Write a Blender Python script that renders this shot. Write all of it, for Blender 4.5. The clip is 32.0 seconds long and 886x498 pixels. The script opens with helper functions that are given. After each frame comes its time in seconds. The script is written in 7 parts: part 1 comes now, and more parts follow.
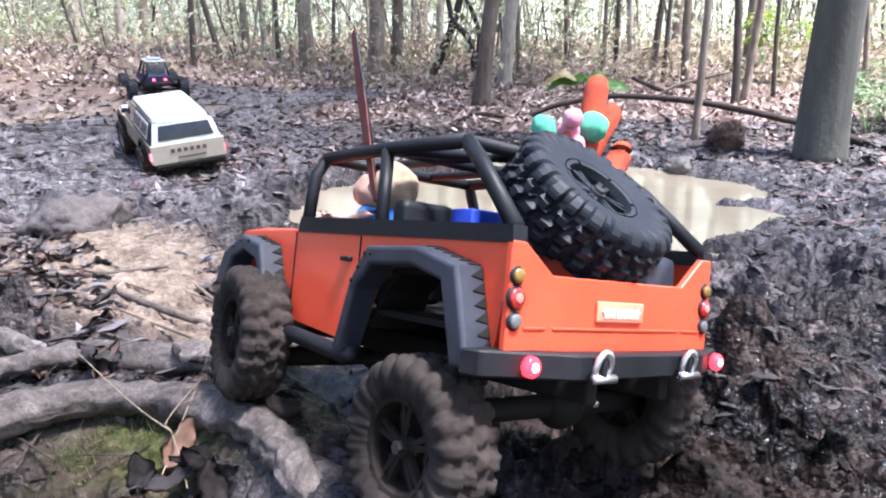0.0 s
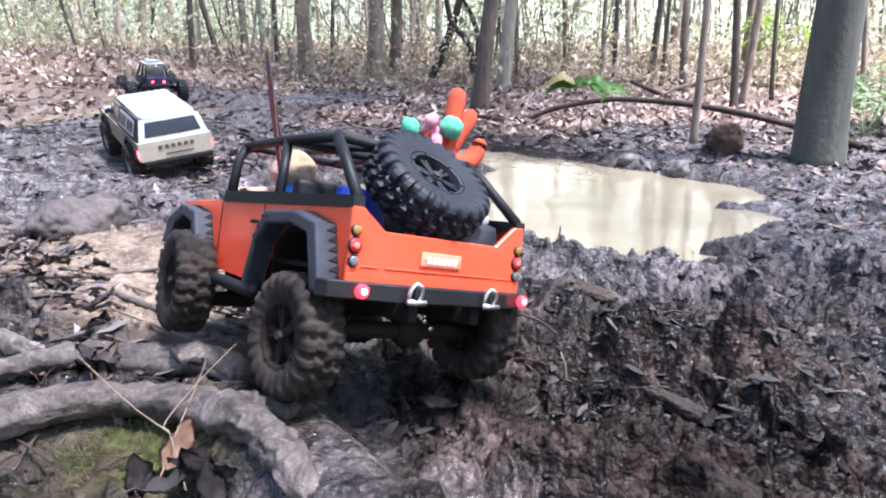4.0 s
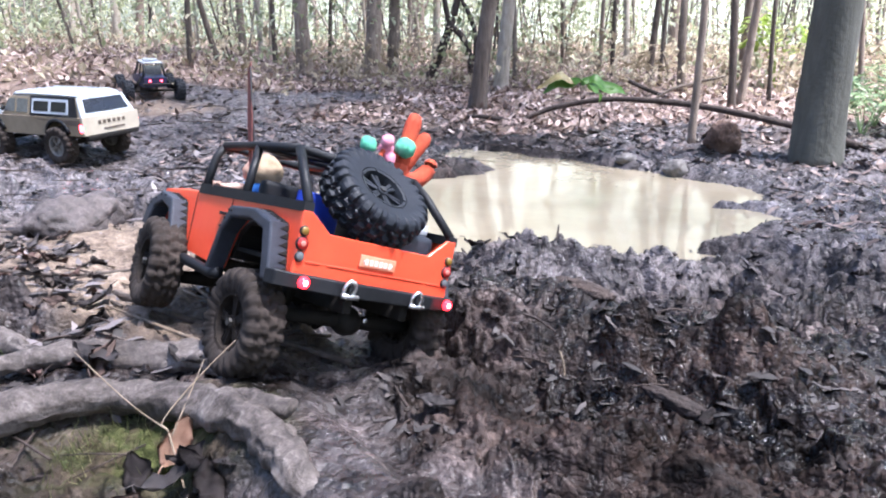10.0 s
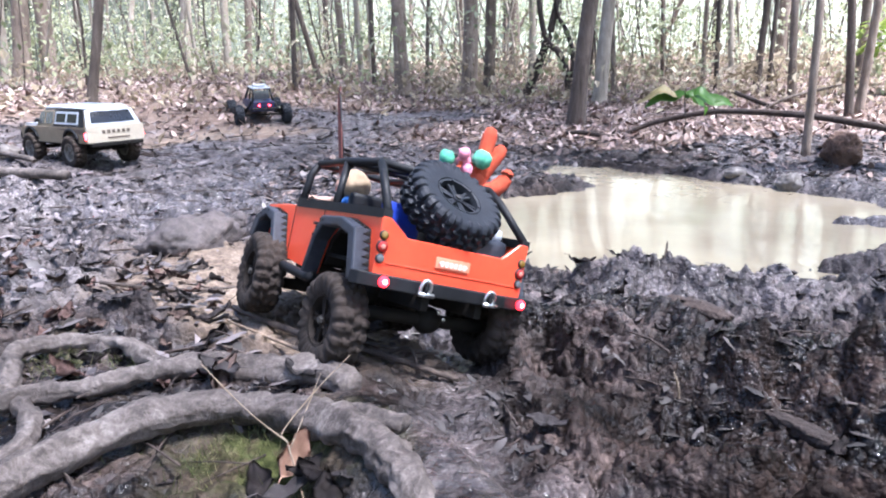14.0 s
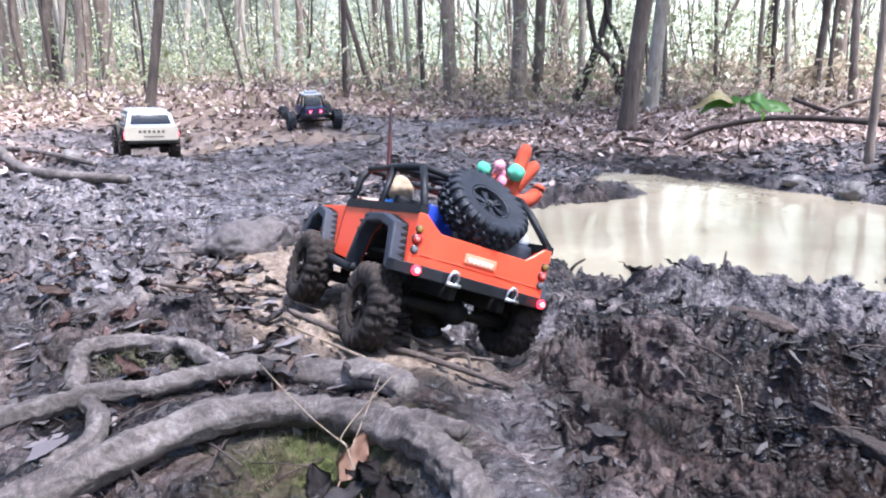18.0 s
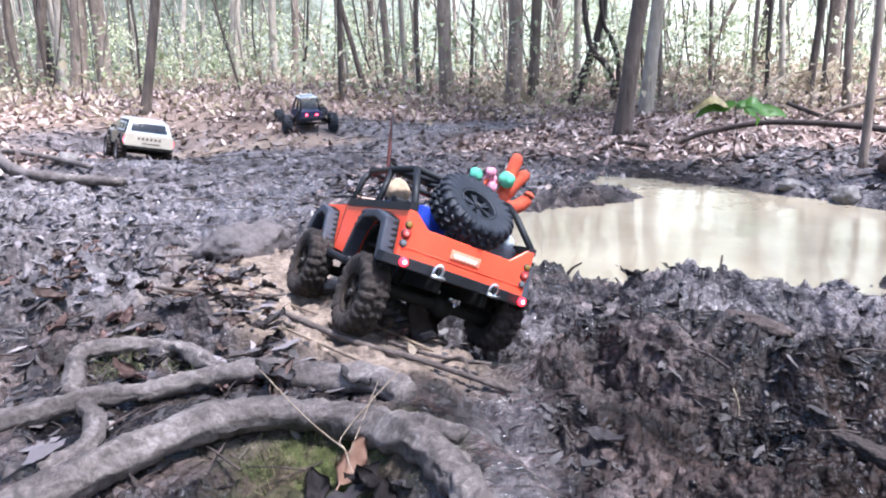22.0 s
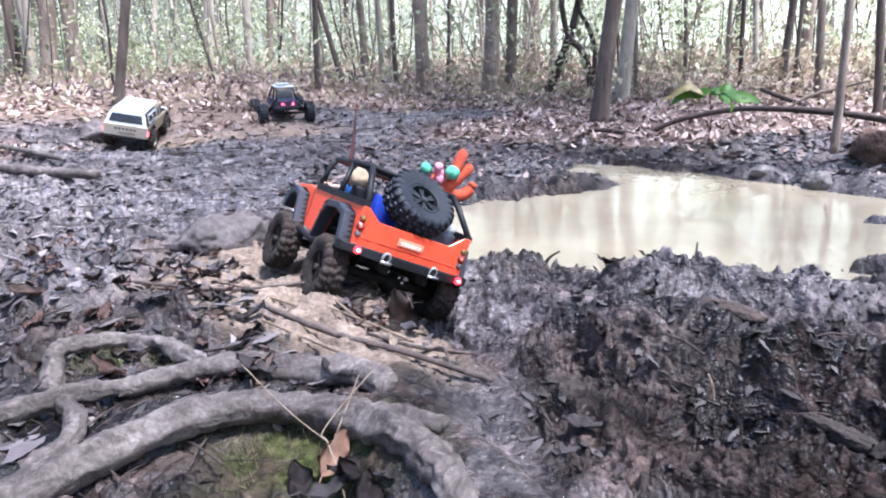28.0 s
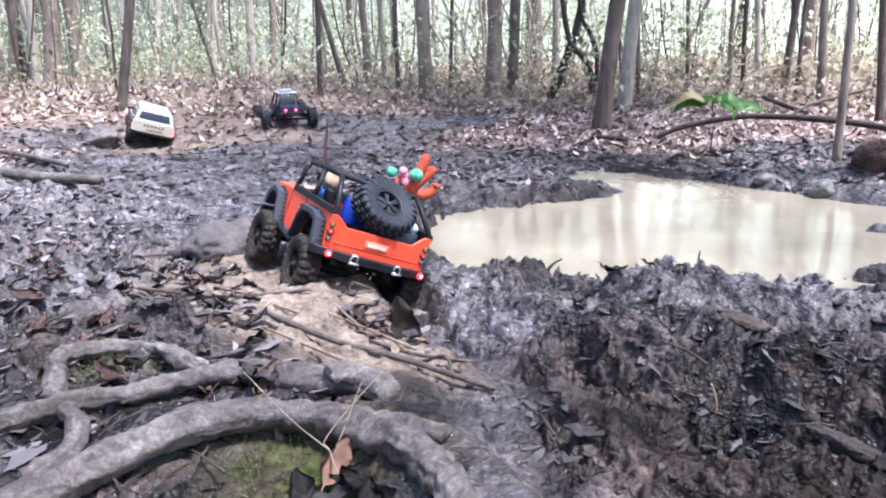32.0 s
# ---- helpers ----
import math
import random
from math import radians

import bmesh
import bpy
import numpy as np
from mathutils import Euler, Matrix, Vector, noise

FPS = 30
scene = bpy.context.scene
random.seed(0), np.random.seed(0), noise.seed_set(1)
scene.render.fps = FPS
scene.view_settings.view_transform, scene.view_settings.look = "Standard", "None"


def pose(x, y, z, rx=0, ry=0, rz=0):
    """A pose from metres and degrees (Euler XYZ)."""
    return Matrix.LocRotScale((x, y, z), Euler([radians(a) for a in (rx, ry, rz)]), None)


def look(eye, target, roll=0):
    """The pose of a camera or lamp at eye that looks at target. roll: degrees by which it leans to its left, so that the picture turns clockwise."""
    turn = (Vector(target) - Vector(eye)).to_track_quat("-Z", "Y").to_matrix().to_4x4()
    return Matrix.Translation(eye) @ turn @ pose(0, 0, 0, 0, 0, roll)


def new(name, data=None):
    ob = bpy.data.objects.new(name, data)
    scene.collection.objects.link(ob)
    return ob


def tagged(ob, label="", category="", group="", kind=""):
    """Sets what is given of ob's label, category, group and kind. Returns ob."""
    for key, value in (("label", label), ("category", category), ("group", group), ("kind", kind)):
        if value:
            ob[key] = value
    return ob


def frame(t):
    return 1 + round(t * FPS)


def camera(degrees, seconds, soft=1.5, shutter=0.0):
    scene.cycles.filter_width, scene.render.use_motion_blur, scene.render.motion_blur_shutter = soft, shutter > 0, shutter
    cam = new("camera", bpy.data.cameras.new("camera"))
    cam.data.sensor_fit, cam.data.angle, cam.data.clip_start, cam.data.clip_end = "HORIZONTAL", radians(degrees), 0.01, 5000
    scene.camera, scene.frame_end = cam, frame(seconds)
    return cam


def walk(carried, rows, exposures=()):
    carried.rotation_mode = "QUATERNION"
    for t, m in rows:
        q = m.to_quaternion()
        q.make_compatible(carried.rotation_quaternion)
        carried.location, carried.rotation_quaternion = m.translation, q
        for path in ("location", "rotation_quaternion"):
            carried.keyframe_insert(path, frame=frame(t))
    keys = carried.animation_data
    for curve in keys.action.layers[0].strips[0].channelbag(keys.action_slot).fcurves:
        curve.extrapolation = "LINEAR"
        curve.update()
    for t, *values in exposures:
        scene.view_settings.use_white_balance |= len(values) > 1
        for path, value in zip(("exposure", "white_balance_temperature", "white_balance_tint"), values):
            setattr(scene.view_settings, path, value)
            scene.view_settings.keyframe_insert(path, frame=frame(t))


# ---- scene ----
# The camera is held low over the bank and pans slowly to the left.
cam = camera(62.97, 32.0, 2.0)
PATH = [
    (0, 0.0000, 0.0000, 0.3809, 73.488, 0.018, -0.005),
    (0.5, -0.0009, 0.0012, 0.3798, 73.626, 0.003, -0.026),
    (1, -0.0013, 0.0009, 0.3799, 73.637, -0.024, -0.048),
    (1.5, -0.0017, 0.0016, 0.3795, 73.653, -0.090, -0.043),
    (2, -0.0011, 0.0006, 0.3802, 73.707, -0.060, -0.019),
    (2.5, -0.0009, 0.0006, 0.3809, 73.751, -0.027, -0.026),
    (3, -0.0005, 0.0002, 0.3801, 73.758, -0.041, -0.047),
    (3.5, -0.0008, 0.0001, 0.3796, 73.700, -0.124, -0.103),
    (5.5, -0.0021, 0.0010, 0.3794, 73.932, -0.159, -0.014),
    (6, -0.0029, 0.0004, 0.3793, 73.960, -0.247, 0.026),
    (6.5, -0.0026, 0.0008, 0.3795, 73.955, -0.231, 0.038),
    (7, -0.0027, 0.0016, 0.3785, 73.931, -0.181, -0.048),
    (7.5, -0.0029, 0.0015, 0.3783, 73.919, -0.237, -0.045),
    (8, -0.0028, -0.0002, 0.3788, 73.885, -0.272, -0.009),
    (8.5, -0.0035, 0.0012, 0.3775, 73.857, -0.237, -0.107),
    (9, -0.0030, 0.0006, 0.3774, 73.852, -0.262, -0.181),
    (9.5, -0.0020, 0.0003, 0.3770, 73.794, -0.272, -0.179),
    (10, -0.0022, 0.0004, 0.3770, 73.731, -0.234, -0.268),
    (10.5, -0.0018, 0.0002, 0.3766, 73.773, -0.221, -0.180),
    (11, -0.0022, 0.0004, 0.3761, 73.861, 0.042, 0.061),
    (11.5, -0.0041, -0.0001, 0.3763, 73.863, 0.248, 0.879),
    (12, -0.0057, -0.0003, 0.3761, 74.369, 0.731, 2.112),
    (12.5, -0.0083, -0.0008, 0.3762, 74.535, 1.154, 3.426),
    (13, -0.0110, -0.0003, 0.3764, 74.680, 1.568, 4.727),
    (13.5, -0.0141, -0.0012, 0.3775, 74.815, 1.789, 5.826),
    (14, -0.0175, -0.0006, 0.3777, 75.187, 1.718, 6.943),
    (14.5, -0.0206, -0.0020, 0.3786, 75.626, 1.850, 7.793),
    (16.5, -0.0271, -0.0032, 0.3765, 75.836, 1.741, 9.892),
    (17, -0.0281, -0.0017, 0.3775, 75.737, 1.796, 10.074),
    (17.5, -0.0291, -0.0021, 0.3780, 75.736, 1.905, 10.272),
    (18, -0.0309, -0.0022, 0.3791, 75.762, 1.947, 10.562),
    (18.5, -0.0310, -0.0017, 0.3802, 75.750, 1.982, 10.581),
    (19, -0.0314, -0.0009, 0.3803, 75.848, 2.099, 10.548),
    (19.5, -0.0331, -0.0020, 0.3804, 76.046, 1.881, 10.612),
    (20, -0.0332, -0.0014, 0.3804, 76.093, 1.901, 10.581),
    (20.5, -0.0341, -0.0022, 0.3805, 76.176, 1.851, 10.527),
    (21, -0.0342, -0.0023, 0.3801, 76.187, 1.847, 10.399),
    (21.5, -0.0336, -0.0048, 0.3806, 76.133, 1.876, 10.295),
    (22, -0.0338, -0.0037, 0.3798, 76.012, 1.782, 10.215),
    (22.5, -0.0342, -0.0041, 0.3801, 75.873, 1.785, 10.028),
    (23, -0.0346, -0.0049, 0.3799, 75.673, 1.768, 9.919),
    (23.5, -0.0360, -0.0066, 0.3811, 75.560, 1.768, 9.651),
    (24, -0.0354, -0.0067, 0.3806, 75.595, 1.778, 9.276),
    (24.5, -0.0339, -0.0065, 0.3796, 75.359, 1.714, 9.100),
    (25, -0.0321, -0.0059, 0.3794, 75.097, 1.793, 8.874),
    (25.5, -0.0322, -0.0052, 0.3801, 74.979, 1.811, 8.732),
    (27.5, -0.0329, -0.0070, 0.3838, 74.775, 1.943, 8.387),
    (28, -0.0331, -0.0074, 0.3848, 74.995, 2.050, 8.434),
    (28.5, -0.0337, -0.0072, 0.3855, 75.000, 1.972, 8.488),
    (29, -0.0335, -0.0077, 0.3858, 74.966, 2.060, 8.424),
    (29.5, -0.0344, -0.0084, 0.3864, 74.848, 2.209, 8.479),
    (30, -0.0346, -0.0083, 0.3863, 74.543, 2.402, 8.625),
    (30.5, -0.0344, -0.0083, 0.3876, 75.369, 2.015, 9.070),
    (31, -0.0342, -0.0067, 0.3875, 75.256, 1.834, 8.907),
    (31.5, -0.0344, -0.0071, 0.3879, 75.445, 1.889, 8.695),
    (32, -0.0342, -0.0074, 0.3875, 75.467, 1.877, 8.615),
]
walk(cam, [(t, pose(x, y, z, rx, ry, rz)) for t, x, y, z, rx, ry, rz in PATH], exposures=((0, 2.24, 5900, 16), (10, 2.22, 5880, 16), (18, 2.2, 5680, 16), (32, 2.16, 5680, 16)))

# ---------------------------------------------------------------- world, light
world = bpy.data.worlds.new("world")
scene.world = world
world.use_nodes = True
wn = world.node_tree.nodes
sky = wn.new("ShaderNodeTexSky")
sky.sky_type, sky.sun_disc = "NISHITA", False
sky.sun_elevation, sky.sun_rotation = radians(70), radians(112)
sky.air_density, sky.dust_density, sky.ozone_density = 1.0, 1.5, 2.0
wn["Background"].inputs["Strength"].default_value = 0.114
world.node_tree.links.new(sky.outputs["Color"], wn["Background"].inputs["Color"])
sun = new("sun", bpy.data.lights.new("sun", "SUN"))
sun.data.energy, sun.data.angle, sun.data.color = 4.1, radians(9), (1.0, 0.97, 0.93)
EL, AZ = radians(70), radians(112)
sun.matrix_world = look((20 * math.cos(EL) * math.sin(AZ), 20 * math.cos(EL) * math.cos(AZ), 20 * math.sin(EL)), (0, 0, 0))
tagged(sun, kind="structure")


# ---------------------------------------------------------------- materials
def nodes_of(name):
    m = bpy.data.materials.new(name)
    m.use_nodes = True
    nt = m.node_tree
    return m, nt, nt.nodes["Principled BSDF"]


def ramp(nt, stops, fac):
    r = nt.nodes.new("ShaderNodeValToRGB")
    while len(r.color_ramp.elements) < len(stops):
        r.color_ramp.elements.new(0.5)
    for e, (p, c) in zip(r.color_ramp.elements, stops):
        e.position, e.color = p, (*c, 1)
    nt.links.new(fac, r.inputs[0])
    return r.outputs[0]


def noise_of(nt, scale, detail=4.0, rough=0.6, vec=None, dist=0.0):
    n = nt.nodes.new("ShaderNodeTexNoise")
    n.inputs["Scale"].default_value, n.inputs["Detail"].default_value = scale, detail
    n.inputs["Roughness"].default_value, n.inputs["Distortion"].default_value = rough, dist
    if vec is not None:
        nt.links.new(vec, n.inputs["Vector"])
    return n.outputs[0]


def coords(nt, kind="Object"):
    return nt.nodes.new("ShaderNodeTexCoord").outputs[kind]


def mixc(nt, fac, a, b, mode="MIX"):
    m = nt.nodes.new("ShaderNodeMix")
    m.data_type, m.blend_type = "RGBA", mode
    for sock, val in ((m.inputs[0], fac), (m.inputs[6], a), (m.inputs[7], b)):
        if isinstance(val, (int, float)):
            sock.default_value = val
        elif isinstance(val, tuple):
            sock.default_value = (*val, 1)
        else:
            nt.links.new(val, sock)
    return m.outputs[2]


def mathn(nt, op, a, b=0.0, clamp=False):
    m = nt.nodes.new("ShaderNodeMath")
    m.operation, m.use_clamp = op, clamp
    for sock, val in ((m.inputs[0], a), (m.inputs[1], b)):
        if isinstance(val, (int, float)):
            sock.default_value = val
        else:
            nt.links.new(val, sock)
    return m.outputs[0]


def bump(nt, bsdf, height, strength, distance):
    b = nt.nodes.new("ShaderNodeBump")
    b.inputs["Strength"].default_value, b.inputs["Distance"].default_value = strength, distance
    nt.links.new(height, b.inputs["Height"])
    nt.links.new(b.outputs[0], bsdf.inputs["Normal"])


def simple(name, c1, c2, rough=0.5, scale=60.0, metal=0.0, bumps=0.3, dist=0.0006, r2=None, coord="Object", spec=0.5, coat=0.0):
    """A surface of two tones with grain at two scales and a fine relief."""
    m, nt, p = nodes_of(name)
    co = coords(nt, coord)
    n1, n2 = noise_of(nt, scale, 6, 0.65, co), noise_of(nt, scale * 0.17, 3, 0.5, co)
    f = mathn(nt, "ADD", mathn(nt, "MULTIPLY", n1, 0.5), mathn(nt, "MULTIPLY", n2, 0.5))
    nt.links.new(ramp(nt, ((0.38, c1), (0.62, c2)), f), p.inputs["Base Color"])
    nt.links.new(ramp(nt, ((0.35, (rough,) * 3), (0.65, (r2 if r2 is not None else min(1, rough + 0.12),) * 3)), n2), p.inputs["Roughness"])
    p.inputs["Metallic"].default_value = metal
    p.inputs["Specular IOR Level"].default_value = spec
    p.inputs["Coat Weight"].default_value = coat
    if bumps:
        bump(nt, p, n1, bumps, dist)
    return m


def attr(nt, name):
    a = nt.nodes.new("ShaderNodeAttribute")
    a.attribute_name = name
    return a.outputs["Fac"]


def ground_material():
    m, nt, p = nodes_of("mud_ground")
    co = coords(nt)
    big, mid, fine, grit = noise_of(nt, 2.2, 3, 0.5, co), noise_of(nt, 14, 5, 0.65, co, 0.4), noise_of(nt, 75, 6, 0.7, co), noise_of(nt, 330, 3, 0.7, co)
    mud = ramp(nt, ((0.37, (0.0065, 0.0048, 0.0041)), (0.46, (0.0175, 0.0132, 0.0115)), (0.535, (0.039, 0.0305, 0.027)), (0.65, (0.09, 0.073, 0.066))),
               mathn(nt, "ADD", mathn(nt, "MULTIPLY", mid, 0.5), mathn(nt, "MULTIPLY", fine, 0.5)))
    sand = ramp(nt, ((0.35, (0.07, 0.052, 0.041)), (0.52, (0.195, 0.149, 0.114)), (0.7, (0.37, 0.298, 0.232))), mathn(nt, "ADD", mathn(nt, "MULTIPLY", mid, 0.4), mathn(nt, "MULTIPLY", fine, 0.6)))
    litter = ramp(nt, ((0.3, (0.05, 0.035, 0.027)), (0.5, (0.16, 0.115, 0.09)), (0.72, (0.36, 0.28, 0.235))), mathn(nt, "ADD", mathn(nt, "MULTIPLY", mid, 0.4), mathn(nt, "MULTIPLY", grit, 0.6)))
    moss = mixc(nt, ramp(nt, ((0.42, (0, 0, 0)), (0.55, (1, 1, 1))), noise_of(nt, 26, 4, 0.6, co)), ramp(nt, ((0.35, (0.03, 0.022, 0.014)), (0.6, (0.1, 0.078, 0.05)), (0.8, (0.2, 0.165, 0.115))), fine), ramp(nt, ((0.35, (0.022, 0.026, 0.009)), (0.6, (0.075, 0.082, 0.03)), (0.8, (0.17, 0.17, 0.075))), fine))
    # Pale grey silt tones, which also serve as painted glare on wet mud.
    silt_glare = ramp(nt, ((0.36, (0.016, 0.0135, 0.013)), (0.45, (0.06, 0.052, 0.052)), (0.55, (0.145, 0.127, 0.127)), (0.68, (0.3, 0.268, 0.266))), mathn(nt, "ADD", mathn(nt, "MULTIPLY", mid, 0.55), mathn(nt, "MULTIPLY", fine, 0.45)))
    warp = nt.nodes.new("ShaderNodeVectorMath")
    warp.operation = "MULTIPLY_ADD"
    wn3 = nt.nodes.new("ShaderNodeTexNoise")
    wn3.inputs["Scale"].default_value = 55
    nt.links.new(co, wn3.inputs["Vector"])
    nt.links.new(wn3.outputs["Color"], warp.inputs[0])
    warp.inputs[1].default_value = (0.009, 0.009, 0.009)
    nt.links.new(co, warp.inputs[2])
    crumb = []
    for sc in (95, 210):  # loose crumbs, each of its own tone
        vo = nt.nodes.new("ShaderNodeTexVoronoi")
        vo.inputs["Scale"].default_value = sc
        nt.links.new(warp.outputs[0], vo.inputs["Vector"])
        crumb.append((vo.outputs["Distance"], vo.outputs["Color"]))
    tone = mathn(nt, "ADD", mathn(nt, "MULTIPLY", crumb[0][1], 0.55), mathn(nt, "MULTIPLY", crumb[1][1], 0.45))
    mud = mixc(nt, 0.55, mud, ramp(nt, ((0.2, (0.25,) * 3), (0.5, (0.7,) * 3), (0.8, (1.7,) * 3)), tone), "MULTIPLY")
    silt_glare = mixc(nt, 0.6, silt_glare, ramp(nt, ((0.2, (0.4,) * 3), (0.5, (0.8,) * 3), (0.8, (1.5,) * 3)), tone), "MULTIPLY")
    # Dark and pale bands in the colour stand in for shaded ridges, lit tops.
    shade_band = nt.nodes.new("ShaderNodeMapping")
    shade_band.inputs["Scale"].default_value = (0.7, 1.5, 1.0)
    shade_band.inputs["Rotation"].default_value = (0, 0, radians(-20))
    nt.links.new(co, shade_band.inputs[0])
    mud = mixc(nt, 1.0, mud, ramp(nt, ((0.38, (0.35,) * 3), (0.5, (0.95, 0.93, 0.93)), (0.62, (2.0, 1.9, 1.9))), noise_of(nt, 9, 4, 0.6, shade_band.outputs[0], 0.6)), "MULTIPLY")
    c = mixc(nt, attr(nt, "silt_glare"), mud, silt_glare)
    c = mixc(nt, attr(nt, "dark_mud"), c, (0.5, 0.44, 0.4), "MULTIPLY")
    c = mixc(nt, attr(nt, "sand"), c, sand)
    c = mixc(nt, attr(nt, "litter"), c, litter)
    c = mixc(nt, attr(nt, "moss"), c, moss)
    nt.links.new(c, p.inputs["Base Color"])
    wet = ramp(nt, ((0.4, (0.14,) * 3), (0.5, (0.34,) * 3), (0.62, (0.7,) * 3)), mathn(nt, "ADD", mathn(nt, "MULTIPLY", big, 0.5), mathn(nt, "MULTIPLY", fine, 0.5)))
    dry = mathn(nt, "MAXIMUM", mathn(nt, "MAXIMUM", attr(nt, "sand"), attr(nt, "litter")), attr(nt, "moss"))
    r = mathn(nt, "ADD", wet, mathn(nt, "MULTIPLY", dry, 0.5), True)
    r = mathn(nt, "SUBTRACT", r, mathn(nt, "MULTIPLY", attr(nt, "wet"), 0.6), True)
    nt.links.new(mathn(nt, "MAXIMUM", r, 0.1), p.inputs["Roughness"])
    nt.links.new(ramp(nt, ((0.15, (0.4,) * 3), (0.4, (0.15,) * 3), (0.6, (0.04,) * 3)), r), p.inputs["Specular IOR Level"])
    lumps = mathn(nt, "ADD", mathn(nt, "MULTIPLY", crumb[0][0], -0.8), mathn(nt, "MULTIPLY", crumb[1][0], -0.5))
    bump(nt, p, mathn(nt, "ADD", mathn(nt, "ADD", mathn(nt, "MULTIPLY", fine, 0.7), mathn(nt, "MULTIPLY", grit, 0.3)), lumps), 0.75, 0.0045)
    return m


def root_material():
    m, nt, p = nodes_of("root_bark")
    co = coords(nt)
    blot, mid, fine = noise_of(nt, 14, 4, 0.6, co), noise_of(nt, 60, 5, 0.7, co, 0.8), noise_of(nt, 240, 4, 0.7, co)
    f = mathn(nt, "ADD", mathn(nt, "ADD", mathn(nt, "MULTIPLY", blot, 0.35), mathn(nt, "MULTIPLY", mid, 0.4)), mathn(nt, "MULTIPLY", fine, 0.25))
    c = ramp(nt, ((0.37, (0.014, 0.01, 0.008)), (0.46, (0.052, 0.04, 0.034)), (0.54, (0.11, 0.089, 0.078)), (0.66, (0.24, 0.208, 0.19))), f)
    nt.links.new(c, p.inputs["Base Color"])
    p.inputs["Roughness"].default_value = 0.75
    bump(nt, p, mathn(nt, "ADD", mid, mathn(nt, "MULTIPLY", fine, 0.5)), 0.7, 0.004)
    return m


def water_material(name, c1, c2):
    m, nt, p = nodes_of(name)
    co = coords(nt)
    nt.links.new(ramp(nt, ((0.35, c1), (0.65, c2)), noise_of(nt, 3.0, 4, 0.5, co)), p.inputs["Base Color"])
    p.inputs["Roughness"].default_value = 0.075
    p.inputs["IOR"].default_value = 1.33
    p.inputs["Specular IOR Level"].default_value = 0.5
    mp = nt.nodes.new("ShaderNodeMapping")
    mp.inputs["Scale"].default_value = (1.0, 0.6, 1.0)
    nt.links.new(co, mp.inputs[0])
    bump(nt, p, noise_of(nt, 16, 3, 0.55, mp.outputs[0]), 0.16, 0.01)
    return m


def bark_material(name, c1, c2, c3, scale=1.0):
    m, nt, p = nodes_of(name)
    co = coords(nt)
    mp = nt.nodes.new("ShaderNodeMapping")
    mp.inputs["Scale"].default_value = (1, 1, 0.18)
    nt.links.new(co, mp.inputs[0])
    streak, blot, fine = noise_of(nt, 38 * scale, 6, 0.7, mp.outputs[0], 0.6), noise_of(nt, 6 * scale, 3, 0.5, co), noise_of(nt, 160 * scale, 3, 0.6, co)
    tone = mathn(nt, "ADD", mathn(nt, "MULTIPLY", streak, 0.6), mathn(nt, "MULTIPLY", blot, 0.4))
    info = nt.nodes.new("ShaderNodeObjectInfo")
    c = ramp(nt, ((0.32, c1), (0.5, c2), (0.7, c3)), tone)
    v = nt.nodes.new("ShaderNodeHueSaturation")
    nt.links.new(c, v.inputs["Color"])
    nt.links.new(mathn(nt, "ADD", mathn(nt, "MULTIPLY", info.outputs["Random"], 0.7), 0.65), v.inputs["Value"])
    nt.links.new(v.outputs[0], p.inputs["Base Color"])
    p.inputs["Roughness"].default_value = 0.85
    bump(nt, p, mathn(nt, "ADD", streak, mathn(nt, "MULTIPLY", fine, 0.4)), 0.8, 0.008)
    return m


def leaf_material(name, stops, rough=0.6, trans=0.0):
    """Leaves whose tone differs from leaf to leaf."""
    m, nt, p = nodes_of(name)
    g = nt.nodes.new("ShaderNodeNewGeometry")
    n = noise_of(nt, 90, 4, 0.6, coords(nt))
    c = ramp(nt, stops, mathn(nt, "ADD", mathn(nt, "MULTIPLY", g.outputs["Random Per Island"], 0.8), mathn(nt, "MULTIPLY", n, 0.25)))
    nt.links.new(c, p.inputs["Base Color"])
    p.inputs["Roughness"].default_value = rough
    if trans:
        t = nt.nodes.new("ShaderNodeBsdfTranslucent")
        nt.links.new(c, t.inputs["Color"])
        mx = nt.nodes.new("ShaderNodeMixShader")
        mx.inputs[0].default_value = trans
        nt.links.new(p.outputs[0], mx.inputs[1])
        nt.links.new(t.outputs[0], mx.inputs[2])
        nt.links.new(mx.outputs[0], nt.nodes["Material Output"].inputs["Surface"])
    bump(nt, p, n, 0.3, 0.001)
    return m


def glow(name, color, strength):
    m, nt, p = nodes_of(name)
    p.inputs["Base Color"].default_value = (*color, 1)
    p.inputs["Emission Color"].default_value = (*color, 1)
    p.inputs["Emission Strength"].default_value = strength
    p.inputs["Roughness"].default_value = 0.15
    return m


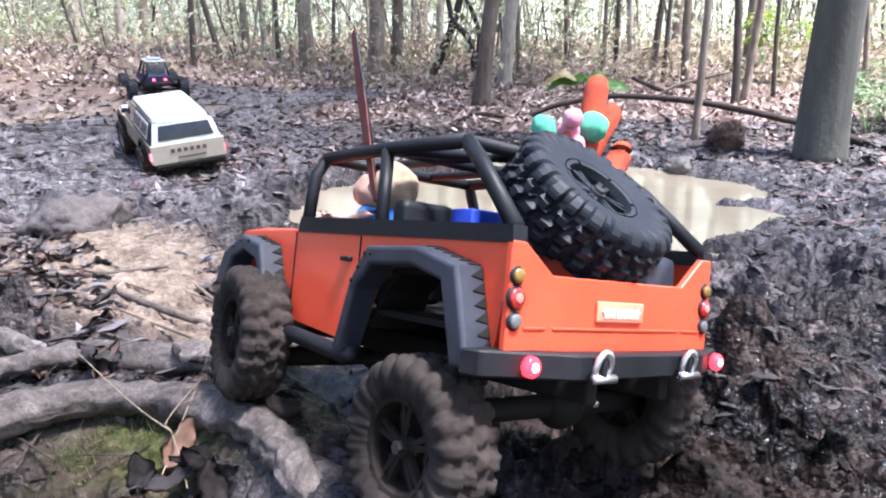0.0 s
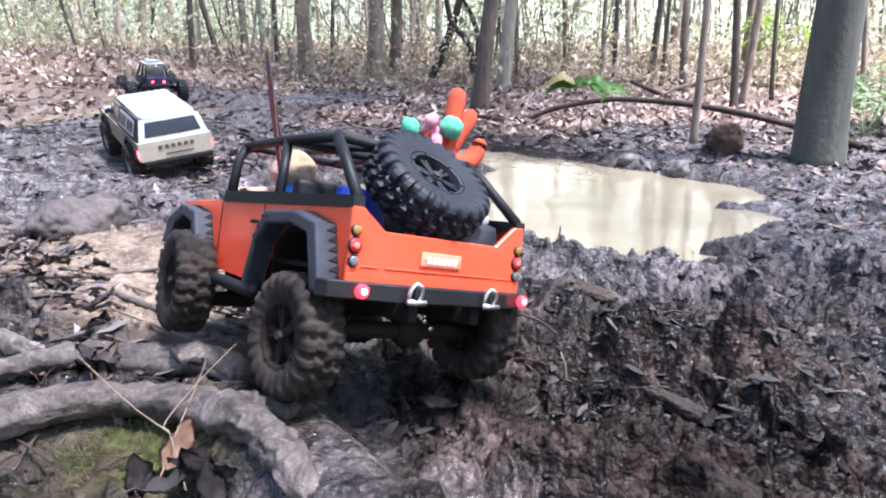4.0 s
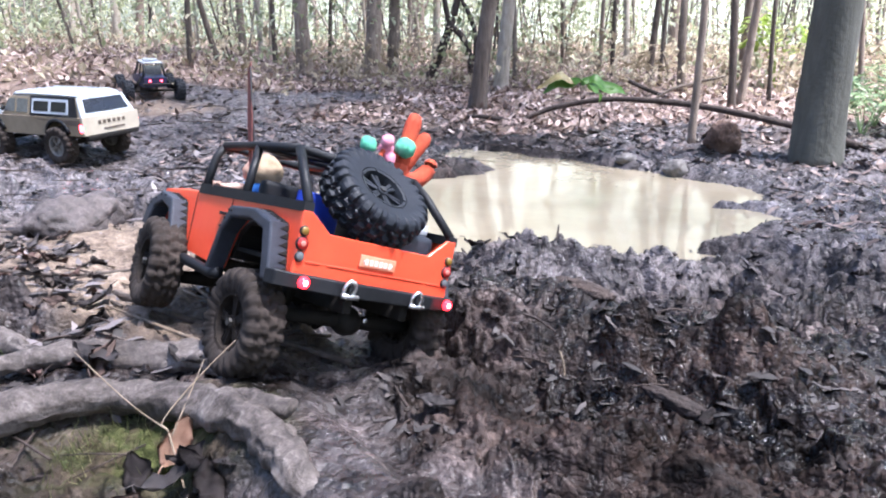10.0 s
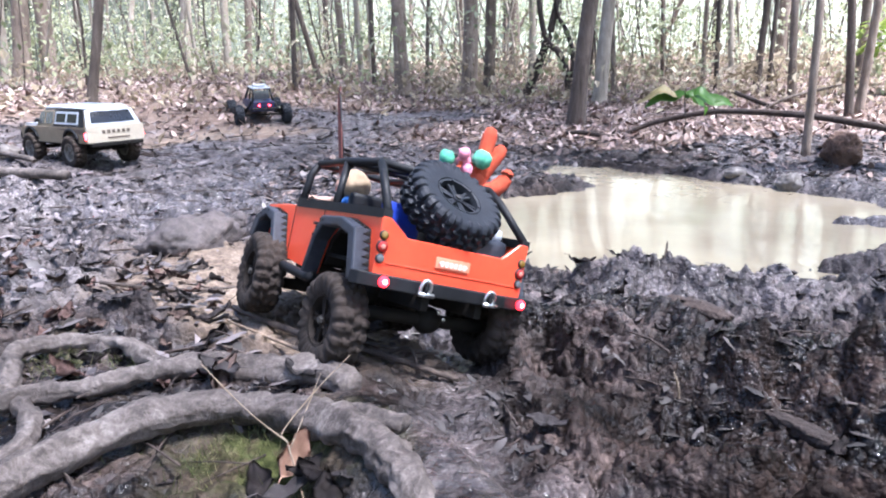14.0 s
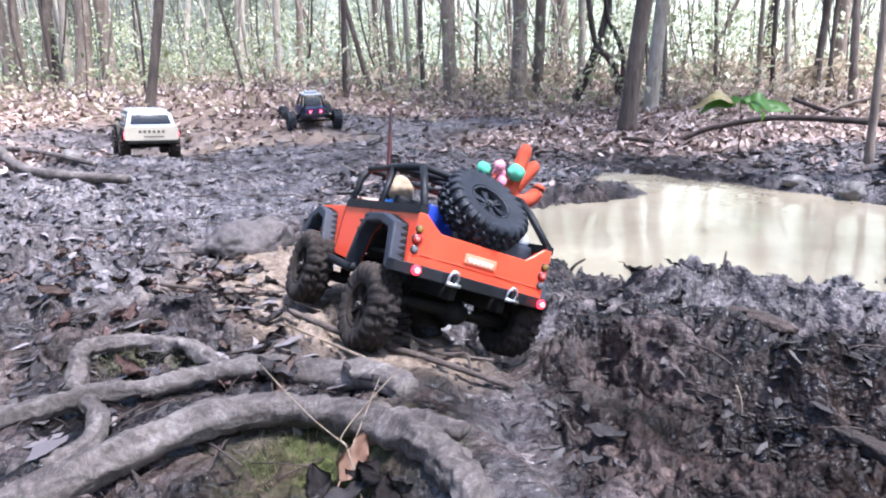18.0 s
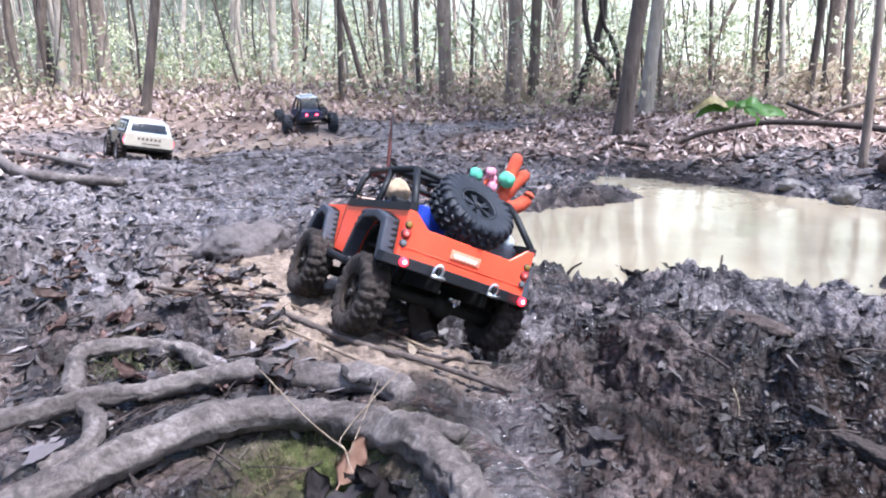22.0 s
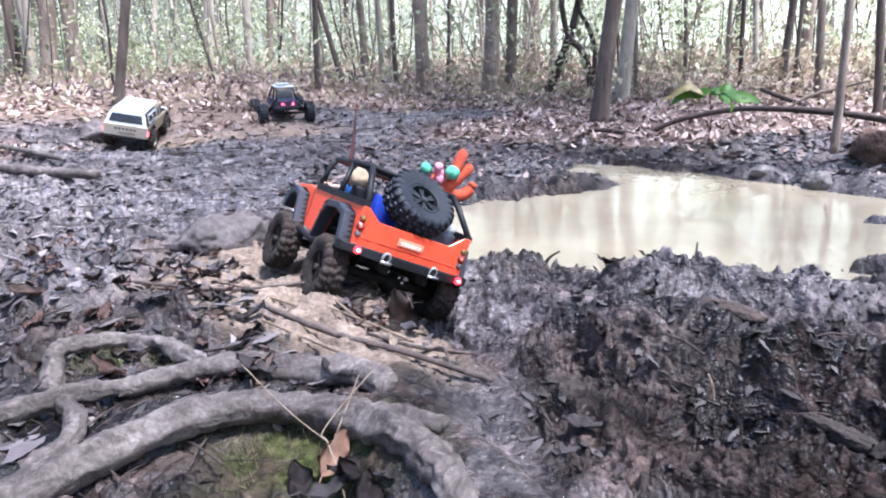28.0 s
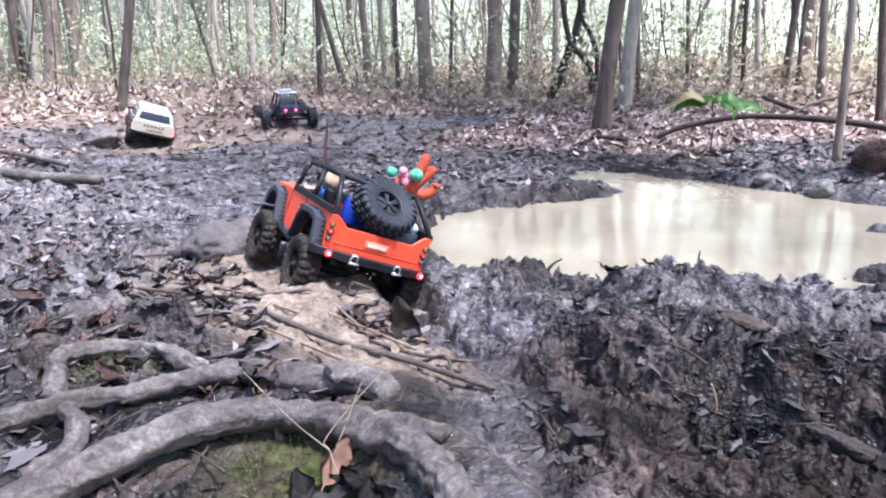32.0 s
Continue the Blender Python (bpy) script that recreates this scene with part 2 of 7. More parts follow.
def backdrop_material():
    """Far woodland painted as glow: bright haze, pale sky gaps, dull green foliage and faint far stems."""
    m, nt, p = nodes_of("glowing_woodland")
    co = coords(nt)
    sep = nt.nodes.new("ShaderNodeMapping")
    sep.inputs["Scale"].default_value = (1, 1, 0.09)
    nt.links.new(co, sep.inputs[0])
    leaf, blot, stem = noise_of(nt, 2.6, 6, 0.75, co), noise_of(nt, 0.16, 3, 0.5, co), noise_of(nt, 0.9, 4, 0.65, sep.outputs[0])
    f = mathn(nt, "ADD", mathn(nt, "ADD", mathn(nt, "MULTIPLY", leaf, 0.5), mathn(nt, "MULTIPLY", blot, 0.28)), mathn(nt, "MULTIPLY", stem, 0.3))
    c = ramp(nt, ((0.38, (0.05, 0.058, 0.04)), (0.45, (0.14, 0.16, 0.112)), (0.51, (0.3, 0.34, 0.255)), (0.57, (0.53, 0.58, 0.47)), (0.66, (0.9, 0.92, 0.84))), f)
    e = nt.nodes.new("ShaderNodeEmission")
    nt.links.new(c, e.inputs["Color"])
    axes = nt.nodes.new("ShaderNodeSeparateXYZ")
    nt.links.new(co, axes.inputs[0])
    # Painted brightness: the glow strength rises with x, towards the right.
    side_glow = mathn(nt, "MULTIPLY", mathn(nt, "ADD", axes.outputs[0], 24.0), 1 / 30.0, True)
    nt.links.new(mathn(nt, "ADD", mathn(nt, "MULTIPLY", side_glow, 0.64), 0.21), e.inputs["Strength"])
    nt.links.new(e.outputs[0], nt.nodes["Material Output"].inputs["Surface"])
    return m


MUD = ground_material()
WATER = water_material("pond_water", (0.215, 0.178, 0.123), (0.285, 0.242, 0.172))
PUDDLE = water_material("puddle_water", (0.15, 0.138, 0.13), (0.24, 0.222, 0.21))
BARK = bark_material("bark_brown", (0.065, 0.048, 0.037), (0.205, 0.158, 0.124), (0.4, 0.33, 0.27))
BARK_GREY = bark_material("bark_grey", (0.06, 0.058, 0.045), (0.125, 0.122, 0.1), (0.2, 0.195, 0.165), 0.35)
BARK_DARK = bark_material("bark_dark", (0.026, 0.018, 0.014), (0.08, 0.06, 0.048), (0.17, 0.135, 0.112))
# Pale bark; on far trunks and stems the paleness stands in for haze.
BARK_PALE_HAZY = bark_material("bark_pale_hazy", (0.17, 0.145, 0.11), (0.36, 0.31, 0.25), (0.56, 0.5, 0.42))
ROOT = root_material()
LITTER = leaf_material("leaf_litter", ((0.0, (0.026, 0.016, 0.013)), (0.3, (0.135, 0.083, 0.066)), (0.55, (0.33, 0.232, 0.195)), (0.8, (0.44, 0.34, 0.295)), (1.0, (0.52, 0.43, 0.38))), 0.6)
BANKLEAF = leaf_material("dark_bank_leaf", ((0.0, (0.012, 0.009, 0.008)), (0.35, (0.05, 0.032, 0.026)), (0.65, (0.13, 0.085, 0.07)), (0.9, (0.24, 0.175, 0.15)), (1.0, (0.36, 0.28, 0.245))), 0.6)
WETLEAF = leaf_material("wet_leaf", ((0.0, (0.012, 0.01, 0.009)), (0.3, (0.042, 0.034, 0.033)), (0.6, (0.105, 0.087, 0.085)), (0.85, (0.175, 0.147, 0.143)), (1.0, (0.24, 0.2, 0.19))), 0.5)
DARKWET = leaf_material("black_wet_leaf", ((0.0, (0.008, 0.0062, 0.0055)), (0.5, (0.027, 0.0215, 0.0195)), (0.85, (0.056, 0.046, 0.043)), (1.0, (0.085, 0.071, 0.067))), 0.7)
DRYGREEN = leaf_material("dry_undergrowth_leaf", ((0.0, (0.12, 0.092, 0.06)), (0.4, (0.28, 0.225, 0.15)), (0.75, (0.45, 0.37, 0.26)), (1.0, (0.55, 0.5, 0.35))), 0.6, 0.4)
BRUSH = simple("brush_twig", (0.12, 0.078, 0.06), (0.32, 0.225, 0.18), 0.8, 20)
UNDER = leaf_material("undergrowth_leaf", ((0.0, (0.1, 0.115, 0.055)), (0.45, (0.3, 0.33, 0.18)), (0.8, (0.5, 0.52, 0.35)), (1.0, (0.66, 0.66, 0.52))), 0.5, 0.5)
BRANCH = bark_material("branch_bark", (0.012, 0.008, 0.006), (0.035, 0.023, 0.018), (0.075, 0.054, 0.044))
GREENLEAF = leaf_material("green_leaf", ((0.0, (0.03, 0.08, 0.012)), (0.5, (0.09, 0.21, 0.03)), (1.0, (0.22, 0.34, 0.07))), 0.45, 0.45)
CANOPY = leaf_material("canopy_leaf", ((0.0, (0.025, 0.045, 0.012)), (0.5, (0.06, 0.1, 0.03)), (1.0, (0.13, 0.18, 0.06))), 0.5, 0.35)


# ---------------------------------------------------------------- mesh helpers
def mesh_of(name, bm, material, smooth=True):
    me = bpy.data.meshes.new(name)
    bm.to_mesh(me)
    bm.free()
    for mt in (material if isinstance(material, (list, tuple)) else [material]):
        me.materials.append(mt)
    if smooth:
        me.polygons.foreach_set("use_smooth", [True] * len(me.polygons))
    return me


def part(name, bm, material, parent=None, label="", smooth=True):
    ob = new(name, mesh_of(name, bm, material, smooth))
    ob.parent = parent
    if label:
        ob["label"] = label
    return ob


def raw(name, verts, faces, material, smooth=False):
    me = bpy.data.meshes.new(name)
    me.from_pydata([tuple(v) for v in verts], [], [tuple(int(i) for i in f) for f in faces])
    me.materials.append(material)
    if smooth:
        me.polygons.foreach_set("use_smooth", [True] * len(me.polygons))
    return me


def smooth01(t):
    t = np.clip(t, 0.0, 1.0)
    return t * t * (3 - 2 * t)


def lattice(ix, iy, seed):
    h = np.sin(ix * 127.1 + iy * 311.7 + seed * 74.7) * 43758.5453
    return h - np.floor(h)


def vnoise(x, y, scale, seed):
    """Smooth value noise in 0..1 on arrays."""
    x, y = np.asarray(x) * scale, np.asarray(y) * scale
    ix, iy = np.floor(x), np.floor(y)
    fx, fy = x - ix, y - iy
    fx, fy = fx * fx * (3 - 2 * fx), fy * fy * (3 - 2 * fy)
    a, b = lattice(ix, iy, seed), lattice(ix + 1, iy, seed)
    c, d = lattice(ix, iy + 1, seed), lattice(ix + 1, iy + 1, seed)
    return (a * (1 - fx) + b * fx) * (1 - fy) + (c * (1 - fx) + d * fx) * fy


def tube_into(bm, pts, radii, segs=8, wob=0.0, seed=0, flat=1.0):
    """A tapered tube along pts; wob: how uneven its skin is."""
    rings, n = [], len(pts)
    pts = [Vector(p) for p in pts]
    ref = Vector((0, 0, 1))
    for i, p in enumerate(pts):
        d = (pts[min(i + 1, n - 1)] - pts[max(i - 1, 0)]).normalized()
        if abs(d.dot(ref)) > 0.95:
            ref = Vector((1, 0.1, 0))
        u = d.cross(ref).normalized()
        w = u.cross(d).normalized()
        ring = []
        for k in range(segs):
            a = 2 * math.pi * k / segs
            r = radii[i] * (1 + wob * (noise.noise(Vector((p.x * 9 + math.cos(a) * 1.3 + seed, p.y * 9 + math.sin(a) * 1.3, p.z * 5 + seed))) * 1.6))
            ring.append(bm.verts.new(p + u * math.cos(a) * r + w * math.sin(a) * r * flat))
        rings.append(ring)
    for r0, r1 in zip(rings, rings[1:]):
        for k in range(segs):
            bm.faces.new((r0[k], r0[(k + 1) % segs], r1[(k + 1) % segs], r1[k]))
    bm.faces.new(rings[0][::-1])
    bm.faces.new(rings[-1])


def curve_pts(pts, per=6):
    """A smooth line through the points."""
    out, P = [], [Vector(p) for p in pts]
    for i in range(len(P) - 1):
        a, b, c, d = P[max(i - 1, 0)], P[i], P[i + 1], P[min(i + 2, len(P) - 1)]
        for k in range(per):
            t = k / per
            out.append(0.5 * ((2 * b) + (c - a) * t + (2 * a - 5 * b + 4 * c - d) * t * t + (3 * b - a - 3 * c + d) * t ** 3))
    return out + [P[-1]]


def box_into(bm, c, s, m=None, bevel=0.0):
    r = bmesh.ops.create_cube(bm, size=1.0)["verts"]
    for v in r:
        v.co = Vector((v.co.x * s[0] + c[0], v.co.y * s[1] + c[1], v.co.z * s[2] + c[2]))
        if m is not None:
            v.co = m @ v.co
    if bevel:
        es = list({e for v in r for e in v.link_edges})
        bmesh.ops.bevel(bm, geom=es, offset=bevel, segments=2, profile=0.6, affect="EDGES")


def prism_into(bm, outline, axis, a, b):
    """Extrudes a closed outline of 2D points along the axis from a to b. For x the points are (y, z), for y (x, z), for z (x, y)."""
    def place(p, v):
        return {"x": (v, p[0], p[1]), "y": (p[0], v, p[1]), "z": (p[0], p[1], v)}[axis]
    lo, hi = [bm.verts.new(place(p, a)) for p in outline], [bm.verts.new(place(p, b)) for p in outline]
    n = len(outline)
    fs = [bm.faces.new(lo), bm.faces.new(hi[::-1])] + [bm.faces.new((lo[i], hi[i], hi[(i + 1) % n], lo[(i + 1) % n])) for i in range(n)]
    bmesh.ops.recalc_face_normals(bm, faces=fs)


# ---------------------------------------------------------------- the lie of the land
POND = [(-0.40, 1.78), (-0.36, 2.02), (-0.18, 2.06), (0.0, 2.14), (0.14, 2.27), (0.08, 2.42), (-0.02, 2.58), (0.05, 2.72), (0.2, 2.69), (0.36, 2.56), (0.54, 2.40), (0.75, 2.17), (0.91, 1.98), (0.84, 1.84), (0.76, 1.66),
        (0.67, 1.48), (0.51, 1.35), (0.37, 1.22), (0.19, 1.27), (0.05, 1.29), (-0.13, 1.38), (-0.29, 1.46)]
LEFT_RUT = [(0.2, 0.1, 0.09), (-0.02, 0.37, 0.089), (-0.15, 0.56, 0.072), (-0.21, 0.67, 0.046), (-0.30, 0.80, 0.042), (-0.40, 0.95, 0.036), (-0.45, 1.08, 0.024), (-0.52, 1.22, 0.008), (-0.60, 1.35, -0.004)]
RIGHT_RUT = [(0.35, 0.25, 0.07), (0.16, 0.51, 0.064), (0.04, 0.70, 0.018), (-0.07, 0.85, -0.012), (-0.16, 0.97, -0.03), (-0.25, 1.12, -0.058), (-0.31, 1.28, -0.086), (-0.42, 1.44, -0.088)]
RUNNEL = [(-0.25, 1.36, -0.024), (-0.19, 1.24, -0.024), (-0.135, 1.13, -0.024), (-0.085, 1.05, -0.02)]
WATER_Z, PUDDLE_Z = -0.026, -0.078


def poly_distance(x, y, poly, closed=True):
    """Distance to a line of points, the height along it, and inside (1) or outside (0) of it."""
    best, hz, inside = np.full(x.shape, 1e9), np.zeros(x.shape), np.zeros(x.shape, bool)
    n = len(poly)
    for i in range(n if closed else n - 1):
        p, q = poly[i], poly[(i + 1) % n]
        dx, dy = q[0] - p[0], q[1] - p[1]
        t = np.clip(((x - p[0]) * dx + (y - p[1]) * dy) / (dx * dx + dy * dy), 0, 1)
        d = np.hypot(x - p[0] - t * dx, y - p[1] - t * dy)
        near = d < best
        best = np.where(near, d, best)
        if len(p) > 2:
            hz = np.where(near, p[2] + t * (q[2] - p[2]), hz)
        if closed and dy:
            cross = ((p[1] > y) != (q[1] > y)) & (x < dx * (y - p[1]) / dy + p[0])
            inside ^= cross
    return best, hz, inside


def blob(x, y, cx, cy, sx, sy, turn=0.0):
    c, s = math.cos(radians(turn)), math.sin(radians(turn))
    u, v = (x - cx) * c + (y - cy) * s, -(x - cx) * s + (y - cy) * c
    return np.exp(-(u / sx) ** 2 - (v / sy) ** 2)


def clods(x, y, scale, seed):
    """Rounded lumps with cracks between them, 0..1, each of its own height."""
    x, y = np.asarray(x) * scale, np.asarray(y) * scale
    ix, iy = np.floor(x), np.floor(y)
    best, tall = np.full(x.shape, 9.0), np.zeros(x.shape)
    for dx in (-1, 0, 1):
        for dy in (-1, 0, 1):
            jx, jy = ix + dx, iy + dy
            d = (x - jx - lattice(jx, jy, seed)) ** 2 + (y - jy - lattice(jx, jy, seed + 5)) ** 2
            near = d < best
            best, tall = np.where(near, d, best), np.where(near, lattice(jx, jy, seed + 9), tall)
    return np.clip(1.7 * (1 - best * 1.15), 0, 1) * (0.2 + 0.8 * tall)


def plates(x, y, scale, seed):
    """Broken ledges: flat tops with steep sides, 0..1."""
    return smooth01((vnoise(x, y, scale, seed) - 0.36) / 0.26)


def slick_mud(x, y):
    """Where wheels have pressed the mud smooth and wet."""
    s = 1.5 * blob(x, y, -0.1, 0.66, 0.055, 0.24, 8) + 1.1 * blob(x, y, -0.14, 0.93, 0.05, 0.12, 20) + 1.3 * blob(x, y, -0.06, 0.47, 0.07, 0.1) + 1.2 * blob(x, y, 0.0, 0.52, 0.09, 0.05, 10)
    return smooth01(s + 0.9 * (vnoise(x, y, 14, 61) - 0.5) - 0.2)


def zones(x, y):
    r = np.hypot(x, y)
    w = vnoise(x, y, 2.3, 4) - 0.5
    w2 = vnoise(x, y, 9, 14) - 0.5
    litter = smooth01((y - 2.95 - 0.25 * x * (x > 0) * -1 + 0.9 * w) / 0.5)
    litter = np.maximum(litter * smooth01((x + 0.9 + w) / 0.6), smooth01((r - 4.3 + 1.2 * w - 0.25 * x) / 1.0))
    litter = np.maximum(litter, smooth01((-x - 1.75 + w * 0.6 - 0.18 * (y - 2)) / 0.4) * smooth01((y - 0.5) / 0.6) * smooth01((3.3 - y) / 0.6) * 0.7)
    sand = blob(x, y, -0.4, 1.0, 0.34, 0.115, 132) * 2.2 + blob(x, y, -1.62, 3.62, 0.55, 0.2, 10) * 1.6 + 1.7 * blob(x, y, -0.6, 1.22, 0.3, 0.18, 120)
    sand = smooth01(sand + 0.8 * w2 - 0.25) * 0.95
    moss = smooth01(blob(x, y, -0.25, 0.56, 0.15, 0.09, -10) * 1.6 + blob(x, y, -0.6, 0.8, 0.09, 0.06, 0) + w2 * 0.7 - 0.4)
    wet = smooth01(blob(x, y, -0.9, 1.95, 0.42, 0.3, 20) * 1.3 + 0.8 * slick_mud(x, y) + blob(x, y, -0.17, 1.08, 0.06, 0.14, 28) * 1.6 + 1.6 * np.exp(-(poly_distance(x, y, RUNNEL, False)[0] / 0.045) ** 2) + 1.6 * blob(x, y, -0.9, 1.95, 0.26, 0.38, 16) + 1.3 * blob(x, y, 0.92, 1.62, 0.28, 0.3) + w - 0.25)
    silt_glare = smooth01((-x - 0.02 - 0.16 * y + 0.25 * w) / 0.35) * smooth01((y - 0.75 + 0.3 * w) / 0.5) + 0.8 * smooth01((y - 1.9 + 0.4 * w) / 0.5) * smooth01((-x + 0.1) / 0.5) + 0.25 * smooth01((y - 1.9) / 0.5)
    # Blobs at the runnel, left hollow and banks put wet glare into the colour.
    silt_glare = np.clip(silt_glare + 0.3 * slick_mud(x, y) + 0.9 * blob(x, y, 0.26, 1.08, 0.34, 0.13, -6) + 0.85 * smooth01((x - 0.32) / 0.35) * smooth01((y - 0.85) / 0.35) + 1.2 * blob(x, y, -0.16, 1.06, 0.05, 0.13, 28) + 1.3 * np.exp(-(poly_distance(x, y, RUNNEL, False)[0] / 0.045) ** 2) + 0.8 * blob(x, y, -0.9, 1.95, 0.26, 0.38, 16) + 0.5 * blob(x, y, 0.92, 1.62, 0.28, 0.3) + 0.7 * blob(x, y, -0.72, 1.55, 0.3, 0.4), 0, 1) * (1 + 0.9 * blob(x, y, -0.88, 1.93, 0.24, 0.16, 15)) * (0.55 + 0.7 * (vnoise(x, y, 6, 41) - 0.2) + 0.7 * (vnoise(x, y, 2.2, 42) - 0.4))
    dark_mud = smooth01(1.4 * blob(x, y, 0.27, 0.58, 0.3, 0.2, 20) + 1.2 * blob(x, y, 0.08, 0.95, 0.1, 0.045, -10) + 0.8 * w2 + 0.4 * w - 0.25)  # two patches of darker mud
    return litter, sand, moss, wet, np.clip(silt_glare, 0, 1), dark_mud


def height(x, y, rough=True):
    x, y = np.asarray(x, float), np.asarray(y, float)
    r = np.hypot(x, y)
    z = 0.16 * smooth01((r - 2.0) / 5.0) * smooth01((-x - 0.3) / 2.5) + 0.035 * smooth01((y - 2.7) / 2.0)
    z = z + 0.05 * smooth01((-x - 1.2) / 0.6) * smooth01((y - 1.6) / 0.7)
    z = z + 0.032 * blob(x, y, -0.36, 0.66, 0.36, 0.22) + 0.035 * blob(x, y, -0.7, 0.9, 0.4, 0.3)
    z = z + 0.018 * blob(x, y, 0.22, 0.93, 0.34, 0.17, -8) + 0.012 * blob(x, y, 0.75, 1.2, 0.3, 0.35) + 0.05 * blob(x, y, 0.3, 0.62, 0.16, 0.3, 20)
    z = z + 0.045 * blob(x, y, -0.62, 2.3, 0.25, 0.25) - 0.008 * blob(x, y, -0.9, 2.25, 0.35, 0.2) - 0.03 * blob(x, y, -0.77, 2.14, 0.2, 0.16) - 0.15 * blob(x, y, -2.14, 3.46, 0.5, 0.46) - 0.035 * blob(x, y, -1.92, 2.96, 0.26, 0.26) - 0.04 * blob(x, y, -0.9, 1.95, 0.35, 0.25) - 0.03 * blob(x, y, -0.08, 2.32, 0.28, 0.22)
    z = z + 0.03 * (vnoise(x, y, 1.7, 3) - 0.5) * smooth01((r - 0.9) / 1.0)
    for rut in (LEFT_RUT, RIGHT_RUT):
        d, hz, _ = poly_distance(x, y, rut, False)
        k = 1 - smooth01((d - 0.022) / 0.07)
        z = z * (1 - k) + hz * k
    k = smooth01(1.8 * blob(x, y, -0.88, 1.94, 0.25, 0.4, 16) - 0.3)
    z = z * (1 - k) - 0.016 * k
    d, hz, _ = poly_distance(x, y, RUNNEL, False)
    k = 1 - smooth01((d - 0.02) / 0.05)
    z = z * (1 - k) + hz * k
    d, _, inside = poly_distance(x, y, POND)
    sd = np.where(inside, -d, d) + 0.05 * (vnoise(x, y, 5, 8) - 0.5)
    out = np.clip(sd, 0, None)
    flat = np.exp(-(out / 0.28) ** 2) * np.maximum(smooth01((y - 1.95) / 0.3), smooth01((x - 0.38) / 0.2))
    flat = np.maximum(flat, 0.65 * np.exp(-(out / 0.1) ** 2))
    z = z * (1 - flat) - 0.012 * flat
    z = z - (0.09 + 0.05 * smooth01((-sd - 0.06) / 0.1)) * smooth01((0.04 - sd) / 0.16) + 0.006 * np.exp(-((sd - 0.1) / 0.06) ** 2)
    z = z + 0.085 * blob(x, y, 0.68, 1.755, 0.07, 0.022) + 0.02 * blob(x, y, 0.02, 2.2, 0.16, 0.04) - 0.02 * blob(x, y, -0.17, 1.08, 0.045, 0.12, 28)
    if rough:
        litter, sand, moss = zones(x, y)[:3]
        amp = (1 - 0.65 * litter) * (1 - 0.72 * sand) * (1 - 0.5 * moss)
        near = smooth01((r - 0.15) / 0.3)
        wx, wy = x + 0.05 * (vnoise(x, y, 9, 31) - 0.5), y + 0.05 * (vnoise(x, y, 9, 32) - 0.5)
        amp = amp * (1 - 0.75 * slick_mud(x, y)) * (1 - 0.45 * np.exp(-(poly_distance(x, y, RUNNEL, False)[0] / 0.05) ** 2)) * (1 - 0.5 * blob(x, y, -0.9, 1.98, 0.26, 0.36, 16)) * (1 - 0.7 * np.clip(blob(x, y, -0.4, 0.64, 0.32, 0.14) * 1.6, 0, 1)) * (1 - 0.55 * np.maximum(smooth01((y - 2.0) / 0.3), smooth01((x - 0.45) / 0.2) * smooth01((y - 1.1) / 0.2)))
        ux, uy = wx + 0.012 * (vnoise(x, y, 34, 33) - 0.5) + 0.003 * (vnoise(x, y, 110, 35) - 0.5), wy + 0.012 * (vnoise(x, y, 34, 34) - 0.5) + 0.003 * (vnoise(x, y, 110, 36) - 0.5)
        lump = 0.065 * (0.5 - np.abs(2 * vnoise(wx + 0.4 * wy, wy, 5, 27) - 1)) * smooth01((x + 0.05) / 0.2) + 0.046 * (vnoise(wx, wy, 9, 21) - 0.5) + 0.022 * (vnoise(wx, wy, 21, 22) - 0.5) + 0.008 * (vnoise(wx, wy, 45, 23) - 0.5)
        grain = 0.024 * (plates(ux, uy, 19, 51) - 0.5) + 0.014 * (plates(ux, uy + 0.4 * ux, 41, 52) - 0.5) + 0.0085 * (plates(ux - 0.3 * uy, uy, 92, 54) - 0.5) + 0.007 * (clods(ux, uy, 50, 55) - 0.4) + 0.003 * (clods(ux, uy, 140, 53) - 0.4) + 0.0022 * (vnoise(x, y, 260, 25) - 0.5)
        z = z + amp * near * (lump + grain * (1 + 0.8 * (vnoise(x, y, 5, 26) - 0.5)))
    return z


